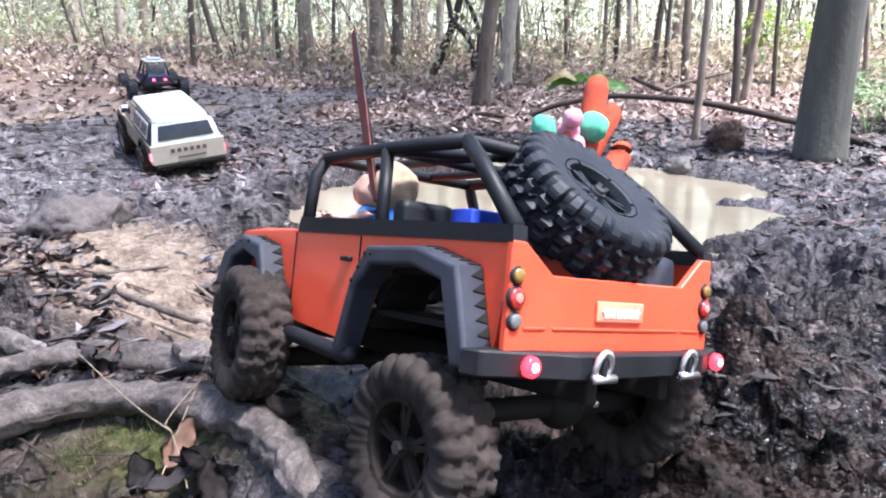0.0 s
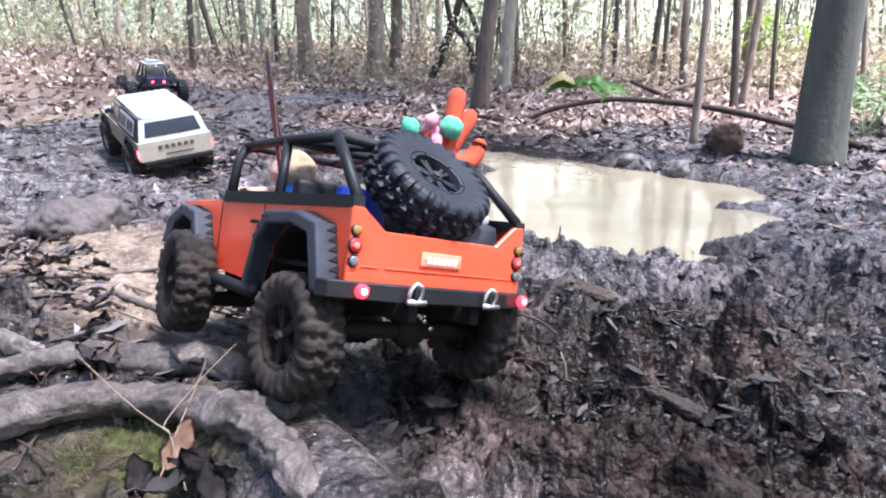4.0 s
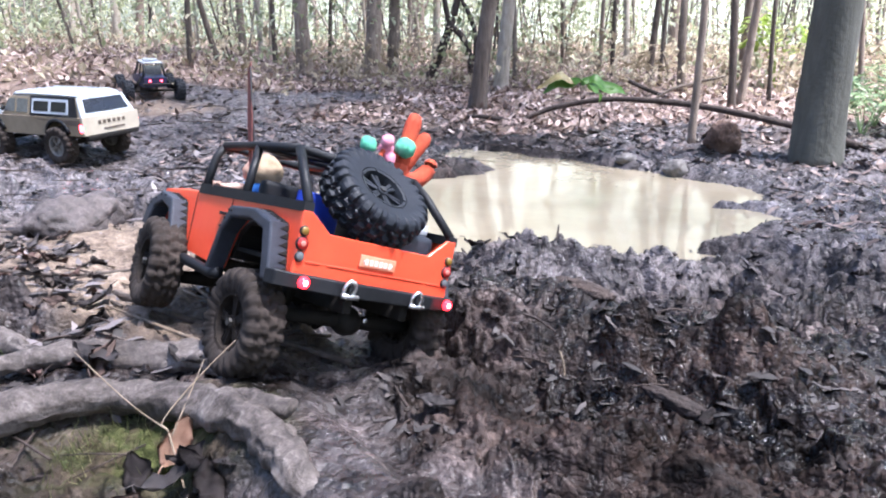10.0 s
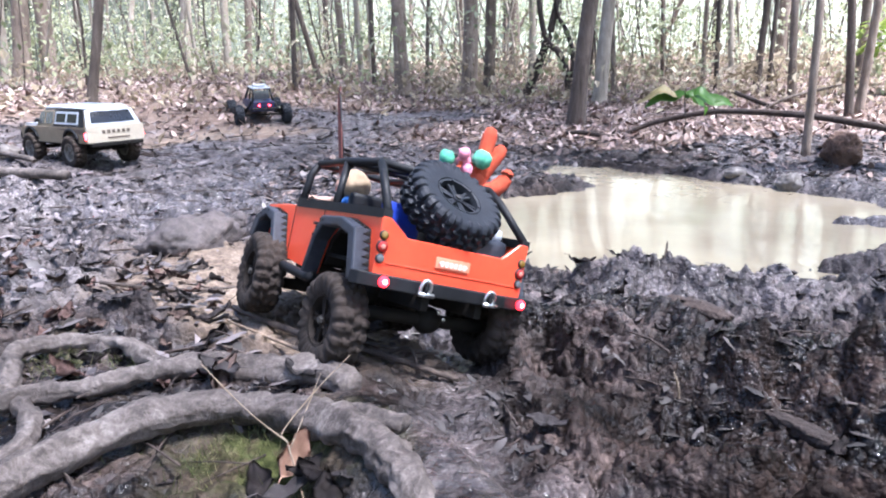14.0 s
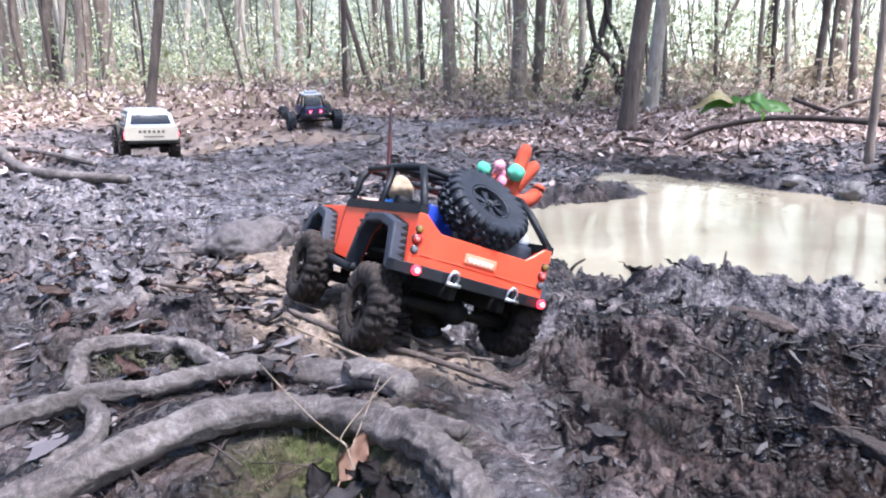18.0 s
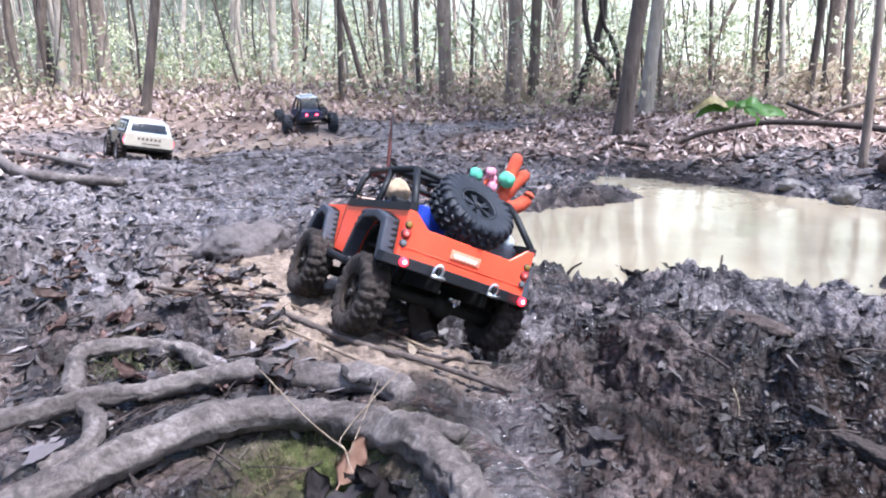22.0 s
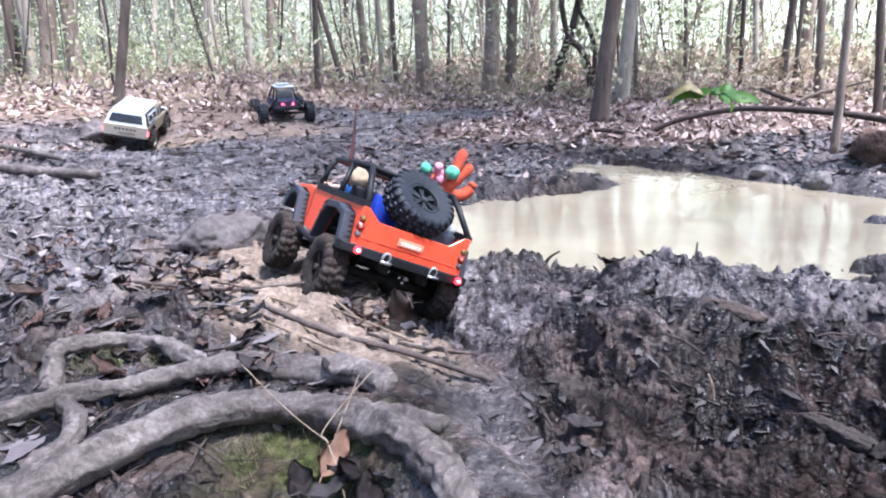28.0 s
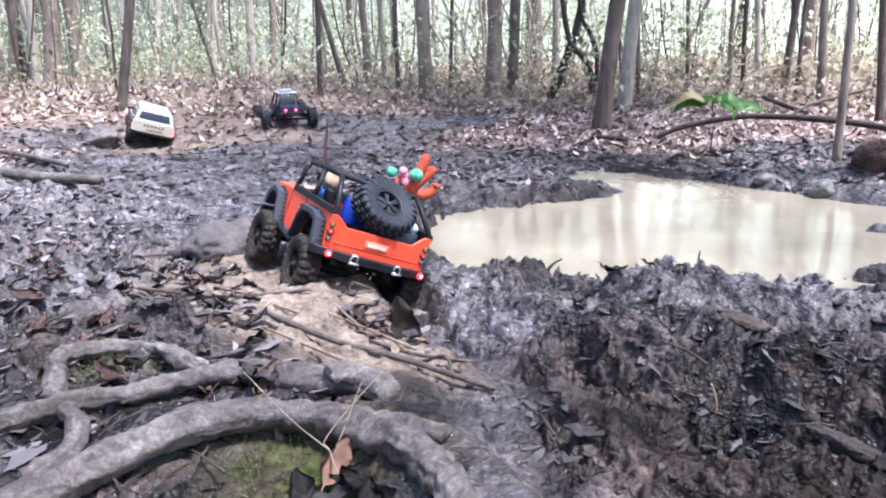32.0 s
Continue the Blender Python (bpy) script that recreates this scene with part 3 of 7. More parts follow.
def ground_sheet():
    """One sheet from the feet of the camera to the horizon, fine where it is seen near."""
    ang = np.concatenate([np.linspace(-180, -36, 40)[:-1], np.linspace(-36, 46, 760), np.linspace(46, 180, 38)[1:-1]])
    rad = np.concatenate([np.geomspace(0.04, 0.33, 14)[:-1], np.geomspace(0.33, 3.2, 620)[:-1], np.geomspace(3.2, 12, 110)[:-1], np.geomspace(12, 420, 40)])
    A, Rr = np.meshgrid(np.radians(ang), rad)
    X, Y = -np.sin(A) * Rr, np.cos(A) * Rr
    x, y = X.ravel(), Y.ravel()
    z = height(x, y)
    nr, na = X.shape
    i = np.arange(nr - 1)[:, None] * na + np.arange(na)[None, :]
    j = np.arange(nr - 1)[:, None] * na + (np.arange(na)[None, :] + 1) % na
    quads = np.stack([i, j, j + na, i + na], -1).reshape(-1, 4)
    me = bpy.data.meshes.new("ground")
    me.vertices.add(len(x) + 1)
    me.vertices.foreach_set("co", np.concatenate([np.stack([x, y, z], 1), [[0, 0, float(height(0.0, 0.0))]]]).ravel())
    tri = np.stack([np.full(na, len(x)), (np.arange(na) + 1) % na, np.arange(na)], 1)
    loops = np.concatenate([quads.ravel(), tri.ravel()]).astype(np.int32)
    starts = np.concatenate([np.arange(len(quads)) * 4, len(quads) * 4 + np.arange(na) * 3]).astype(np.int32)
    me.loops.add(len(loops))
    me.loops.foreach_set("vertex_index", loops)
    me.polygons.add(len(starts))
    me.polygons.foreach_set("loop_start", starts)
    me.update(calc_edges=True)
    me.polygons.foreach_set("use_smooth", [True] * len(me.polygons))
    for nm, val in zip(("litter", "sand", "moss", "wet", "silt_glare", "dark_mud"), zones(x, y)):
        at = me.attributes.new(nm, "FLOAT", "POINT")
        at.data.foreach_set("value", np.append(val, 0.0).astype(np.float32))
    me.materials.append(MUD)
    me.validate()
    return tagged(new("ground", me), "churned dark wet mud and leaf-strewn forest floor", "ground", kind="structure")


ground_sheet()


def hgt(x, y):
    return float(height(np.array([x]), np.array([y]))[0])


def disc_sheet(name, outline, z, material, label):
    bm = bmesh.new()
    bm.faces.new([bm.verts.new((x, y, z)) for x, y in outline])
    bmesh.ops.triangulate(bm, faces=bm.faces)
    for f in bm.faces:
        if f.normal.z < 0:
            f.normal_flip()
    return tagged(part(name, bm, material), label, "water", kind="structure")


cx, cy = sum(p[0] for p in POND) / len(POND), sum(p[1] for p in POND) / len(POND)
disc_sheet("water", [(cx + (x - cx) * 1.08, cy + (y - cy) * 1.08) for x, y in POND], WATER_Z, WATER, "still muddy tan pond water reflecting the trees")
disc_sheet("puddle_water", [(-0.46 + 0.3 * math.cos(a) * 0.8 + 0.2, 1.36 + 0.22 * math.sin(a)) for a in [k * math.pi / 12 for k in range(24)]], PUDDLE_Z, PUDDLE, "shallow grey puddle in the wheel rut")

# Self-lit ring round the place; its light is painted in the material.
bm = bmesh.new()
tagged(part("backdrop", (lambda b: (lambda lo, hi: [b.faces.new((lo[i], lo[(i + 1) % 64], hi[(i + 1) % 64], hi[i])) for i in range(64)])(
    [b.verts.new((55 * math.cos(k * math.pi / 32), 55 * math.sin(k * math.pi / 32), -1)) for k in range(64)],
    [b.verts.new((55 * math.cos(k * math.pi / 32), 55 * math.sin(k * math.pi / 32), 20)) for k in range(64)]) and b)(bm), backdrop_material()), "glowing backdrop painted as bright hazy distant woodland", "backdrop", kind="structure")


# ---------------------------------------------------------------- trees
def crown_mesh(seed, n=230, rad=1.5, z0=3.6, z1=6.6):
    rng = random.Random(seed)
    vs, fs = [], []
    clumps = [(rng.uniform(-1, 1) * rad, rng.uniform(-1, 1) * rad, rng.uniform(z0, z1)) for _ in range(22)]
    for _ in range(n):
        c = rng.choice(clumps)
        p = Vector((c[0] + rng.gauss(0, 0.28), c[1] + rng.gauss(0, 0.28), c[2] + rng.gauss(0, 0.2)))
        m = Matrix.Rotation(rng.uniform(0, 6.28), 3, "Z") @ Matrix.Rotation(rng.uniform(-0.9, 0.9), 3, "X")
        l, w = rng.uniform(0.1, 0.2), rng.uniform(0.04, 0.08)
        k = len(vs)
        vs += [p + m @ Vector(q) for q in ((0, 0, 0), (w, l * 0.5, 0.02), (0, l, -0.02), (-w, l * 0.5, 0.02))]
        fs.append((k, k + 1, k + 2, k + 3))
    return raw("crown", vs, fs, CANOPY)


CROWNS = [crown_mesh(s) for s in (1, 2, 3)]


def tree(x, y, r, lean=(0.0, 0.0), bark=BARK, top=6.0, seed=0, limbs=2, crown=True, label="", flare=1.35):
    """A slim forest tree: tapered trunk that leans, with limbs and a thin crown overhead."""
    rng = random.Random(seed * 7 + 3)
    z = hgt(x, y) - 0.04
    t = tagged(new("tree"), label or "slender brown forest tree rising from leaf litter", "tree", "woodland trees")
    t.location = (x, y, z)
    bm = bmesh.new()
    steps, pts, rad = 15, [], []
    for i in range(steps):
        f = (i / (steps - 1)) ** 1.7
        h = f * top
        sway = 0.03 * math.sin(h * 1.3 + seed) * min(1, h)
        pts.append((lean[0] * h + sway, lean[1] * h + 0.7 * sway, h))
        rad.append(r * (1 - 0.6 * f) * (1 + (flare - 1) * math.exp(-h / (2.2 * r + 0.02))))
    tube_into(bm, pts, rad, 12 if r > 0.05 else 8, 0.1, seed)
    part("trunk", bm, bark, t)
    for k in range(limbs):
        h = rng.uniform(2.2, 4.6)
        a = rng.uniform(0, 6.28)
        b = Vector((lean[0] * h, lean[1] * h, h))
        bm = bmesh.new()
        l = rng.uniform(0.8, 1.6)
        tube_into(bm, curve_pts([b, b + Vector((math.cos(a) * l * 0.5, math.sin(a) * l * 0.5, l * 0.35)), b + Vector((math.cos(a) * l, math.sin(a) * l, l * 0.9))], 4),
                  [r * 0.4 * (1 - 0.8 * q / 8) for q in range(9)], 6, 0.1, seed)
        part("limb", bm, bark, t)
    if crown:
        c = new("crown", CROWNS[seed % 3])
        c.parent = t
        c.location = (lean[0] * 4.5, lean[1] * 4.5, 0)
    return t


NEAR_TREES = [  # x, y, radius, lean x, lean y, bark, label
    (-5.68, 7.64, 0.092, 0.075, 0.057, BARK, "brown tree trunk at the edge of the track"),
    (-2.66, 4.12, 0.031, 0.170, 0.106, BARK_DARK, "dark tree trunk at the foot of the track"),
    (-6.01, 12.41, 0.101, 0.075, 0.037, BARK_PALE_HAZY, "pale tree trunk with haze painted into its bark"),
    (-4.42, 10.37, 0.063, 0.047, 0.021, BARK_PALE_HAZY, ""),
    (-9.24, 16.16, 0.067, 0.109, 0.062, BARK_PALE_HAZY, ""),
    (-1.78, 5.34, 0.021, 0.017, 0.008, BARK_DARK, "thin dark tree among fallen leaves"),
    (-1.73, 5.89, 0.023, -0.260, -0.078, BARK_DARK, "thin dark curved tree leaning over the litter"),
    (-5.88, 17.45, 0.042, -0.429, -0.154, BARK, ""),
    (-1.93, 7.38, 0.038, -0.008, -0.000, BARK, ""),
    (-1.93, 8.14, 0.032, 0.010, 0.004, BARK_PALE_HAZY, ""),
    (-1.58, 7.21, 0.023, 0.015, 0.005, BARK_DARK, ""),
    (-1.11, 6.17, 0.060, -0.035, -0.005, BARK, "brown tree trunk among fallen leaves"),
    (-1.20, 8.17, 0.022, 0.016, 0.003, BARK_DARK, ""),
    (-1.28, 13.06, 0.035, 0.004, 0.001, BARK, ""),
    (-0.59, 6.48, 0.065, 0.056, 0.006, BARK, "dark brown tree trunk among fallen leaves"),
    (-0.46, 7.19, 0.055, 0.074, 0.005, BARK, "brown tree trunk among fallen leaves"),
    (-0.73, 14.09, 0.032, 0.528, 0.012, BARK, ""),
    (0.19, 3.79, 0.041, 0.102, -0.006, BARK_DARK, "leaning brown tree trunk behind the pond"),
    (0.43, 5.23, 0.047, 0.051, -0.004, BARK_PALE_HAZY, "pale tree trunk behind the pond"),
    (0.60, 5.87, 0.020, -0.069, 0.008, BARK, ""),
    (1.47, 10.40, 0.034, 0.438, -0.073, BARK, "thin dark pole leaning among the trees"),
    (1.41, 8.57, 0.025, -0.012, 0.003, BARK_DARK, ""),
    (1.54, 7.16, 0.023, 0.020, -0.004, BARK, ""),
    (1.50, 6.45, 0.021, -0.017, 0.004, BARK_DARK, ""),
    (1.54, 5.48, 0.027, 0.038, -0.011, BARK_DARK, ""),
    (1.87, 7.43, 0.032, -0.087, 0.022, BARK_PALE_HAZY, ""),
    (0.94, 2.71, 0.015, -0.006, 0.002, BARK, "thin straight sapling beside the pond"),
    (1.56, 3.92, 0.021, -0.055, 0.022, BARK_DARK, ""),
    (1.65, 4.04, 0.022, 0.072, -0.030, BARK, ""),
    (1.89, 4.22, 0.013, -0.035, 0.015, BARK_DARK, ""),
    (1.60, 4.89, 0.026, -0.055, 0.018, BARK, ""),
    (1.58, 5.33, 0.016, -0.005, 0.001, BARK_DARK, ""),
    (1.16, 2.23, 0.069, 0.006, 0.013, BARK_GREY, "thick smooth grey-green tree trunk beside the pond"),
    (2.27, 3.95, 0.015, -0.095, 0.054, BARK, ""),
    (2.76, 4.93, 0.015, -0.195, 0.106, BARK_DARK, ""),
    (-6.25, 7.4, 0.055, 0.03, 0.0, BARK, "stout dark tree trunk at the edge of the wood"), (-6.45, 8.0, 0.055, 0.16, 0.0, BARK, "bent brown tree at the edge of the wood"), (-6.9, 9.0, 0.06, 0.03, 0.0, BARK_PALE_HAZY, ""),
    (-7.3, 8.4, 0.07, 0.0, 0.0, BARK, ""), (-0.05, 9.6, 0.05, 0.02, 0.0, BARK_PALE_HAZY, ""), (2.6, 6.4, 0.04, 0.02, 0.0, BARK, ""),
]
for k, (x, y, r, lx, ly, bk, lab) in enumerate(NEAR_TREES):
    tree(x, y, r, (lx, ly), bk, 6.0, k + 1, 2, True, lab, 1.2 if bk is BARK_GREY else 1.35)

# Unseen trees around the camera, added so their crowns shade the near ground.
for k, (x, y, r) in enumerate(((-1.6, -1.4, 0.09), (0.9, -1.7, 0.11), (2.6, 0.2, 0.1), (-3.4, 0.4, 0.1), (-0.3, -3.2, 0.12), (3.9, -2.4, 0.13), (-4.2, -2.6, 0.12), (1.9, 0.9, 0.05))):
    tree(x, y, r, (0.0, 0.0), BARK, 6.5, 80 + k, 3, True)



def crooked_tree(stems, label):
    """A dark tree of several crooked stems."""
    t = tagged(new("tree"), label, "tree", "woodland trees")
    for k, (pts, r0, r1) in enumerate(stems):
        bm = bmesh.new()
        c = curve_pts(pts, 6)
        tube_into(bm, c, [r0 + (r1 - r0) * i / (len(c) - 1) for i in range(len(c))], 8, 0.12, 60 + k)
        part("stem", bm, BRANCH, t)
    return t


crooked_tree((([(-0.13, 6.6, -0.05), (-0.019, 6.6, 0.197), (0.088, 6.6, 0.472), (0.149, 6.62, 0.69), (0.202, 6.65, 1.098), (0.3, 6.7, 2.6)], 0.045, 0.02),
              ([(-0.06, 6.6, 1.7), (0.003, 6.6, 1.062), (0.033, 6.58, 0.74), (0.088, 6.56, 0.505), (0.201, 6.55, 0.378), (0.266, 6.55, 0.214), (0.289, 6.55, -0.05)], 0.018, 0.034),
              ([(0.1, 6.6, 1.5), (0.167, 6.6, 0.782), (0.246, 6.58, 0.593), (0.312, 6.56, 0.394), (0.3, 6.55, 0.116)], 0.016, 0.022)), "dark tree with crooked forking stems behind the pond")

rng = random.Random(5)
for k in range(20):
    a, d = radians(rng.uniform(-34, 46)), rng.uniform(11, 24)
    tree(-math.sin(a) * d, math.cos(a) * d, rng.uniform(0.04, 0.1), (rng.gauss(0, 0.04), 0), rng.choice((BARK, BARK, BARK_PALE_HAZY, BARK_PALE_HAZY, BARK_DARK)), 8.0, 40 + k, 1, True)


def stems_stuff(name, n, d0, d1, r0, r1, material, seed, label):
    """Countless far stems and saplings of the wood."""
    rng = random.Random(seed)
    bm = bmesh.new()
    for _ in range(n):
        a, d = radians(rng.uniform(-40, 52)), rng.uniform(d0, d1)
        x, y = -math.sin(a) * d, math.cos(a) * d
        r, lean = rng.uniform(r0, r1) * (0.6 + d / 22), rng.gauss(0, 0.1) + (rng.random() < 0.12) * rng.uniform(-0.6, 0.6)
        top = rng.uniform(1.5, 6)
        bend = rng.gauss(0, 0.1)
        z = 0.02 + 0.15 * min(1, max(0, -x / 3))
        tube_into(bm, [(x + lean * h + bend * math.sin(h * 1.7), y, z - 0.1 + h) for h in (0, top * 0.1, top * 0.22, top * 0.35, top * 0.5, top * 0.75, top)], [r, r * 0.95, r * 0.9, r * 0.85, r * 0.75, r * 0.6, r * 0.3], 5)
    return tagged(part(name, bm, material), label, "thicket", kind="stuff")


stems_stuff("far_saplings", 260, 9, 36, 0.006, 0.026, BARK_PALE_HAZY, 9, "thicket of thin far stems with haze painted into their pale bark")
stems_stuff("dark_saplings", 200, 6, 26, 0.004, 0.016, BARK_DARK, 10, "thin dark stems and leaning poles in the wood")


def undergrowth(seed, clumps, d0, d1, lift, material, label):
    """Foliage of the far wood, leaf by leaf."""
    rng = random.Random(seed)
    vs, fs = [], []
    for _ in range(clumps):
        a, d = radians(rng.uniform(-38, 50)), rng.uniform(d0, d1)
        cx, cy, cz = -math.sin(a) * d, math.cos(a) * d, rng.uniform(0.04, 0.1 + d * lift)
        sp = rng.uniform(0.12, 0.4) * (0.5 + d / 20)
        for _ in range(34):
            p = Vector((cx + rng.gauss(0, sp), cy + rng.gauss(0, sp), max(0.05, cz + rng.gauss(0, sp * 0.6))))
            m = Matrix.Rotation(rng.uniform(0, 6.28), 3, "Z") @ Matrix.Rotation(rng.uniform(-1.2, 1.2), 3, "X")
            l = rng.uniform(0.035, 0.1) * (0.6 + d / 22)
            w = l * rng.uniform(0.2, 0.35)
            k = len(vs)
            vs += [p + m @ Vector(q) for q in ((0, 0, 0), (w, l * 0.5, 0.01), (0, l, -0.01), (-w, l * 0.5, 0.01))]
            fs.append((k, k + 1, k + 2, k + 3))
    return tagged(new("undergrowth", raw("undergrowth", vs, fs, material)), label, "foliage", kind="stuff")


undergrowth(21, 760, 5.6, 30, 0.085, UNDER, "pale green sunlit undergrowth between the far trees")
undergrowth(22, 420, 4.6, 12, 0.02, DRYGREEN, "low dry olive-brown undergrowth at the wood's edge")


def brush():
    """Low twiggy brush along the far edge of the leaf litter."""
    rng = random.Random(33)
    bm = bmesh.new()
    for _ in range(2000):
        a, d = radians(rng.uniform(-40, 50)), rng.uniform(4.6, 15)
        x, y = -math.sin(a) * d, math.cos(a) * d
        z = 0.04 + 0.14 * min(1, max(0, (-x - 0.3) / 2.5)) * min(1, max(0, (d - 2) / 5))
        h, l = rng.uniform(0.05, 0.15) * (0.5 + d / 9), rng.gauss(0, 0.5)
        tube_into(bm, [(x, y, z - 0.02), (x + l * h * 0.5, y, z + h * 0.6), (x + l * h * 1.2, y + rng.gauss(0, 0.05), z + h)], [0.0022 * d / 6, 0.0018 * d / 6, 0.0008 * d / 6], 4)
    return tagged(part("brush", bm, BRUSH), "low reddish-brown twiggy brush at the wood's edge", "brush", kind="stuff")


brush()


# ---------------------------------------------------------------- fallen leaves
def leaf_quads(rng, x, y, z, size, curl, yaw, tilt):
    """Eight corners and five faces of one curled leaf."""
    l, w = size, size * rng.uniform(0.22, 0.46)
    prof = ((0, 0.02), (0.14, 0.3), (0.36, 0.5), (0.6, 0.46), (0.83, 0.24), (1.0, 0.02))
    m = Matrix.Rotation(yaw, 3, "Z") @ Matrix.Rotation(tilt, 3, "X") @ Matrix.Rotation(rng.uniform(-0.5, 0.5) * (abs(tilt) + 0.4), 3, "Y")
    vs, bend = [], rng.uniform(-0.25, 0.25)
    for t, h in prof:
        zc = curl * l * 4 * (t - 0.5) ** 2 + 0.03 * l * rng.uniform(-1, 1)
        off = bend * l * (t - 0.5) ** 2
        hw = h * w * rng.uniform(0.75, 1.1)
        for q in (-1, 0, 1):
            vs.append(Vector((x, y, z)) + m @ Vector((q * hw + off, (t - 0.5) * l, zc + abs(q) * hw * curl * 1.6)))
    fs = []
    for i in range(5):
        for q in range(2):
            k = i * 3 + q
            fs.append((k, k + 1, k + 4, k + 3))
    return vs, fs


def scatter(name, n, where, size, material, label, seed, lift=0.004, tiltmax=0.5, curl=(-0.12, 0.22)):
    rng = random.Random(seed)
    pts = where(n)
    hs = height(np.array([p[0] for p in pts]), np.array([p[1] for p in pts]))
    vs, fs = [], []
    for (x, y), z in zip(pts, hs):
        d = math.hypot(x, y)
        a, b = leaf_quads(rng, x, y, float(z) + lift + rng.uniform(0, 0.006), rng.uniform(*size) * (1 + 0.04 * d), rng.uniform(*curl), rng.uniform(0, 6.28), rng.gauss(0, tiltmax))
        k = len(vs)
        vs += a
        fs += [tuple(q + k for q in f) for f in b]
    return tagged(new(name, raw(name, vs, fs, material, True)), label, "leaves", kind="stuff")


def fan(n, d0, d1, power, seed):
    """Random places in the fan of ground before the camera."""
    r = np.random.RandomState(seed)
    a, d = np.radians(r.uniform(-36, 46, n)), d0 + (d1 - d0) * r.rand(n) ** power
    return -np.sin(a) * d, np.cos(a) * d, r.rand(n)


def on_litter(n):
    x, y, u = fan(n * 6, 2.2, 13, 1.4, 3)
    keep = zones(x, y)[0] > 0.15 + 0.75 * u
    return list(zip(x[keep], y[keep]))[:n]


def on_mud(n, left=True):
    x, y, u = fan(n * 8, 0.45, 5.2, 1.0 if left else 1.3, 4 if left else 6)
    d, _, ins = poly_distance(x, y, POND)
    lefty = np.maximum(smooth01((-x - 0.1 - 0.12 * y) / 0.3) * (0.25 + 0.75 * smooth01((y - 0.8) / 0.25)), smooth01((y - 2.1) / 0.3))
    keep = ~ins & (zones(x, y)[0] < 0.8) & (u < (lefty if left else 1 - 0.7 * lefty) * (1 - 0.75 * np.clip(1.3 * blob(x, y, -0.6, 1.18, 0.24, 0.24) + 1.1 * blob(x, y, -0.95, 2.05, 0.3, 0.3) + 0.8 * blob(x, y, -0.72, 1.6, 0.22, 0.3), 0, 1)))
    keep &= ~((y < 0.6) & (x > -0.5))
    for rut in (LEFT_RUT, RIGHT_RUT):
        keep &= poly_distance(x, y, rut, False)[0] > 0.05
    return list(zip(x[keep], y[keep]))[:n]


scatter("leaf_litter", 22000, on_litter, (0.028, 0.066), LITTER, "dry pinkish-brown fallen leaves covering the forest floor", 3)
scatter("wet_leaves", 7500, on_mud, (0.02, 0.056), WETLEAF, "grey-brown sodden leaves trodden into the mud", 4, -0.001, 0.28, (-0.14, 0.06))
scatter("black_leaves", 3200, lambda n: on_mud(n, False), (0.008, 0.03), DARKWET, "mud-caked leaf scraps trodden into the bank", 6, -0.003, 0.32, (-0.16, 0.02))


def on_bank(n):
    x, y, u = fan(n * 6, 1.3, 4.0, 0.9, 27)
    d, _, ins = poly_distance(x, y, POND)
    keep = ~ins & ((y > 2.0) | ((x > 0.6) & (y > 1.25))) & (x > -0.9) & (d > 0.02) & (u < 0.25 + 0.75 * smooth01((d - 0.03) / 0.3))
    return list(zip(x[keep], y[keep]))[:n]


scatter("bank_leaves", 4200, on_bank, (0.02, 0.055), BANKLEAF, "dark wet and pale brown leaves along the pond's far bank", 28, 0.0, 0.3, (-0.1, 0.12))


def debris():
    """Bits of stick and stalk strewn over the mud and the litter."""
    rng = random.Random(44)
    x, y, u = fan(5200, 0.6, 6.0, 1.1, 45)
    _, _, ins = poly_distance(x, y, POND)
    keep = ~ins & (u < 0.1 + 0.9 * smooth01((-x - 0.05 - 0.1 * y + (y > 2.4)) / 0.3))
    for rut in (LEFT_RUT, RIGHT_RUT):
        keep &= poly_distance(x, y, rut, False)[0] > 0.06
    x, y = x[keep][:900], y[keep][:900]
    bm = bmesh.new()
    for px, py, pz in zip(x, y, height(x, y)):
        a, l, r = rng.uniform(0, 6.28), rng.uniform(0.012, 0.06) * (0.7 + 0.3 * py), rng.uniform(0.0006, 0.0022) * (0.7 + 0.25 * py)
        d = Vector((math.cos(a), math.sin(a), rng.gauss(0, 0.14)))
        c = Vector((px, py, pz + 0.004))
        tube_into(bm, [c - d * l, c + Vector((rng.gauss(0, 0.1) * l, rng.gauss(0, 0.1) * l, 0.003)), c + d * l], [r, r * 0.9, r * 0.5], 5)
    return tagged(part("twig_debris", bm, BRANCH), "dark bits of stick strewn over mud and leaves", "twigs", kind="stuff")


debris()


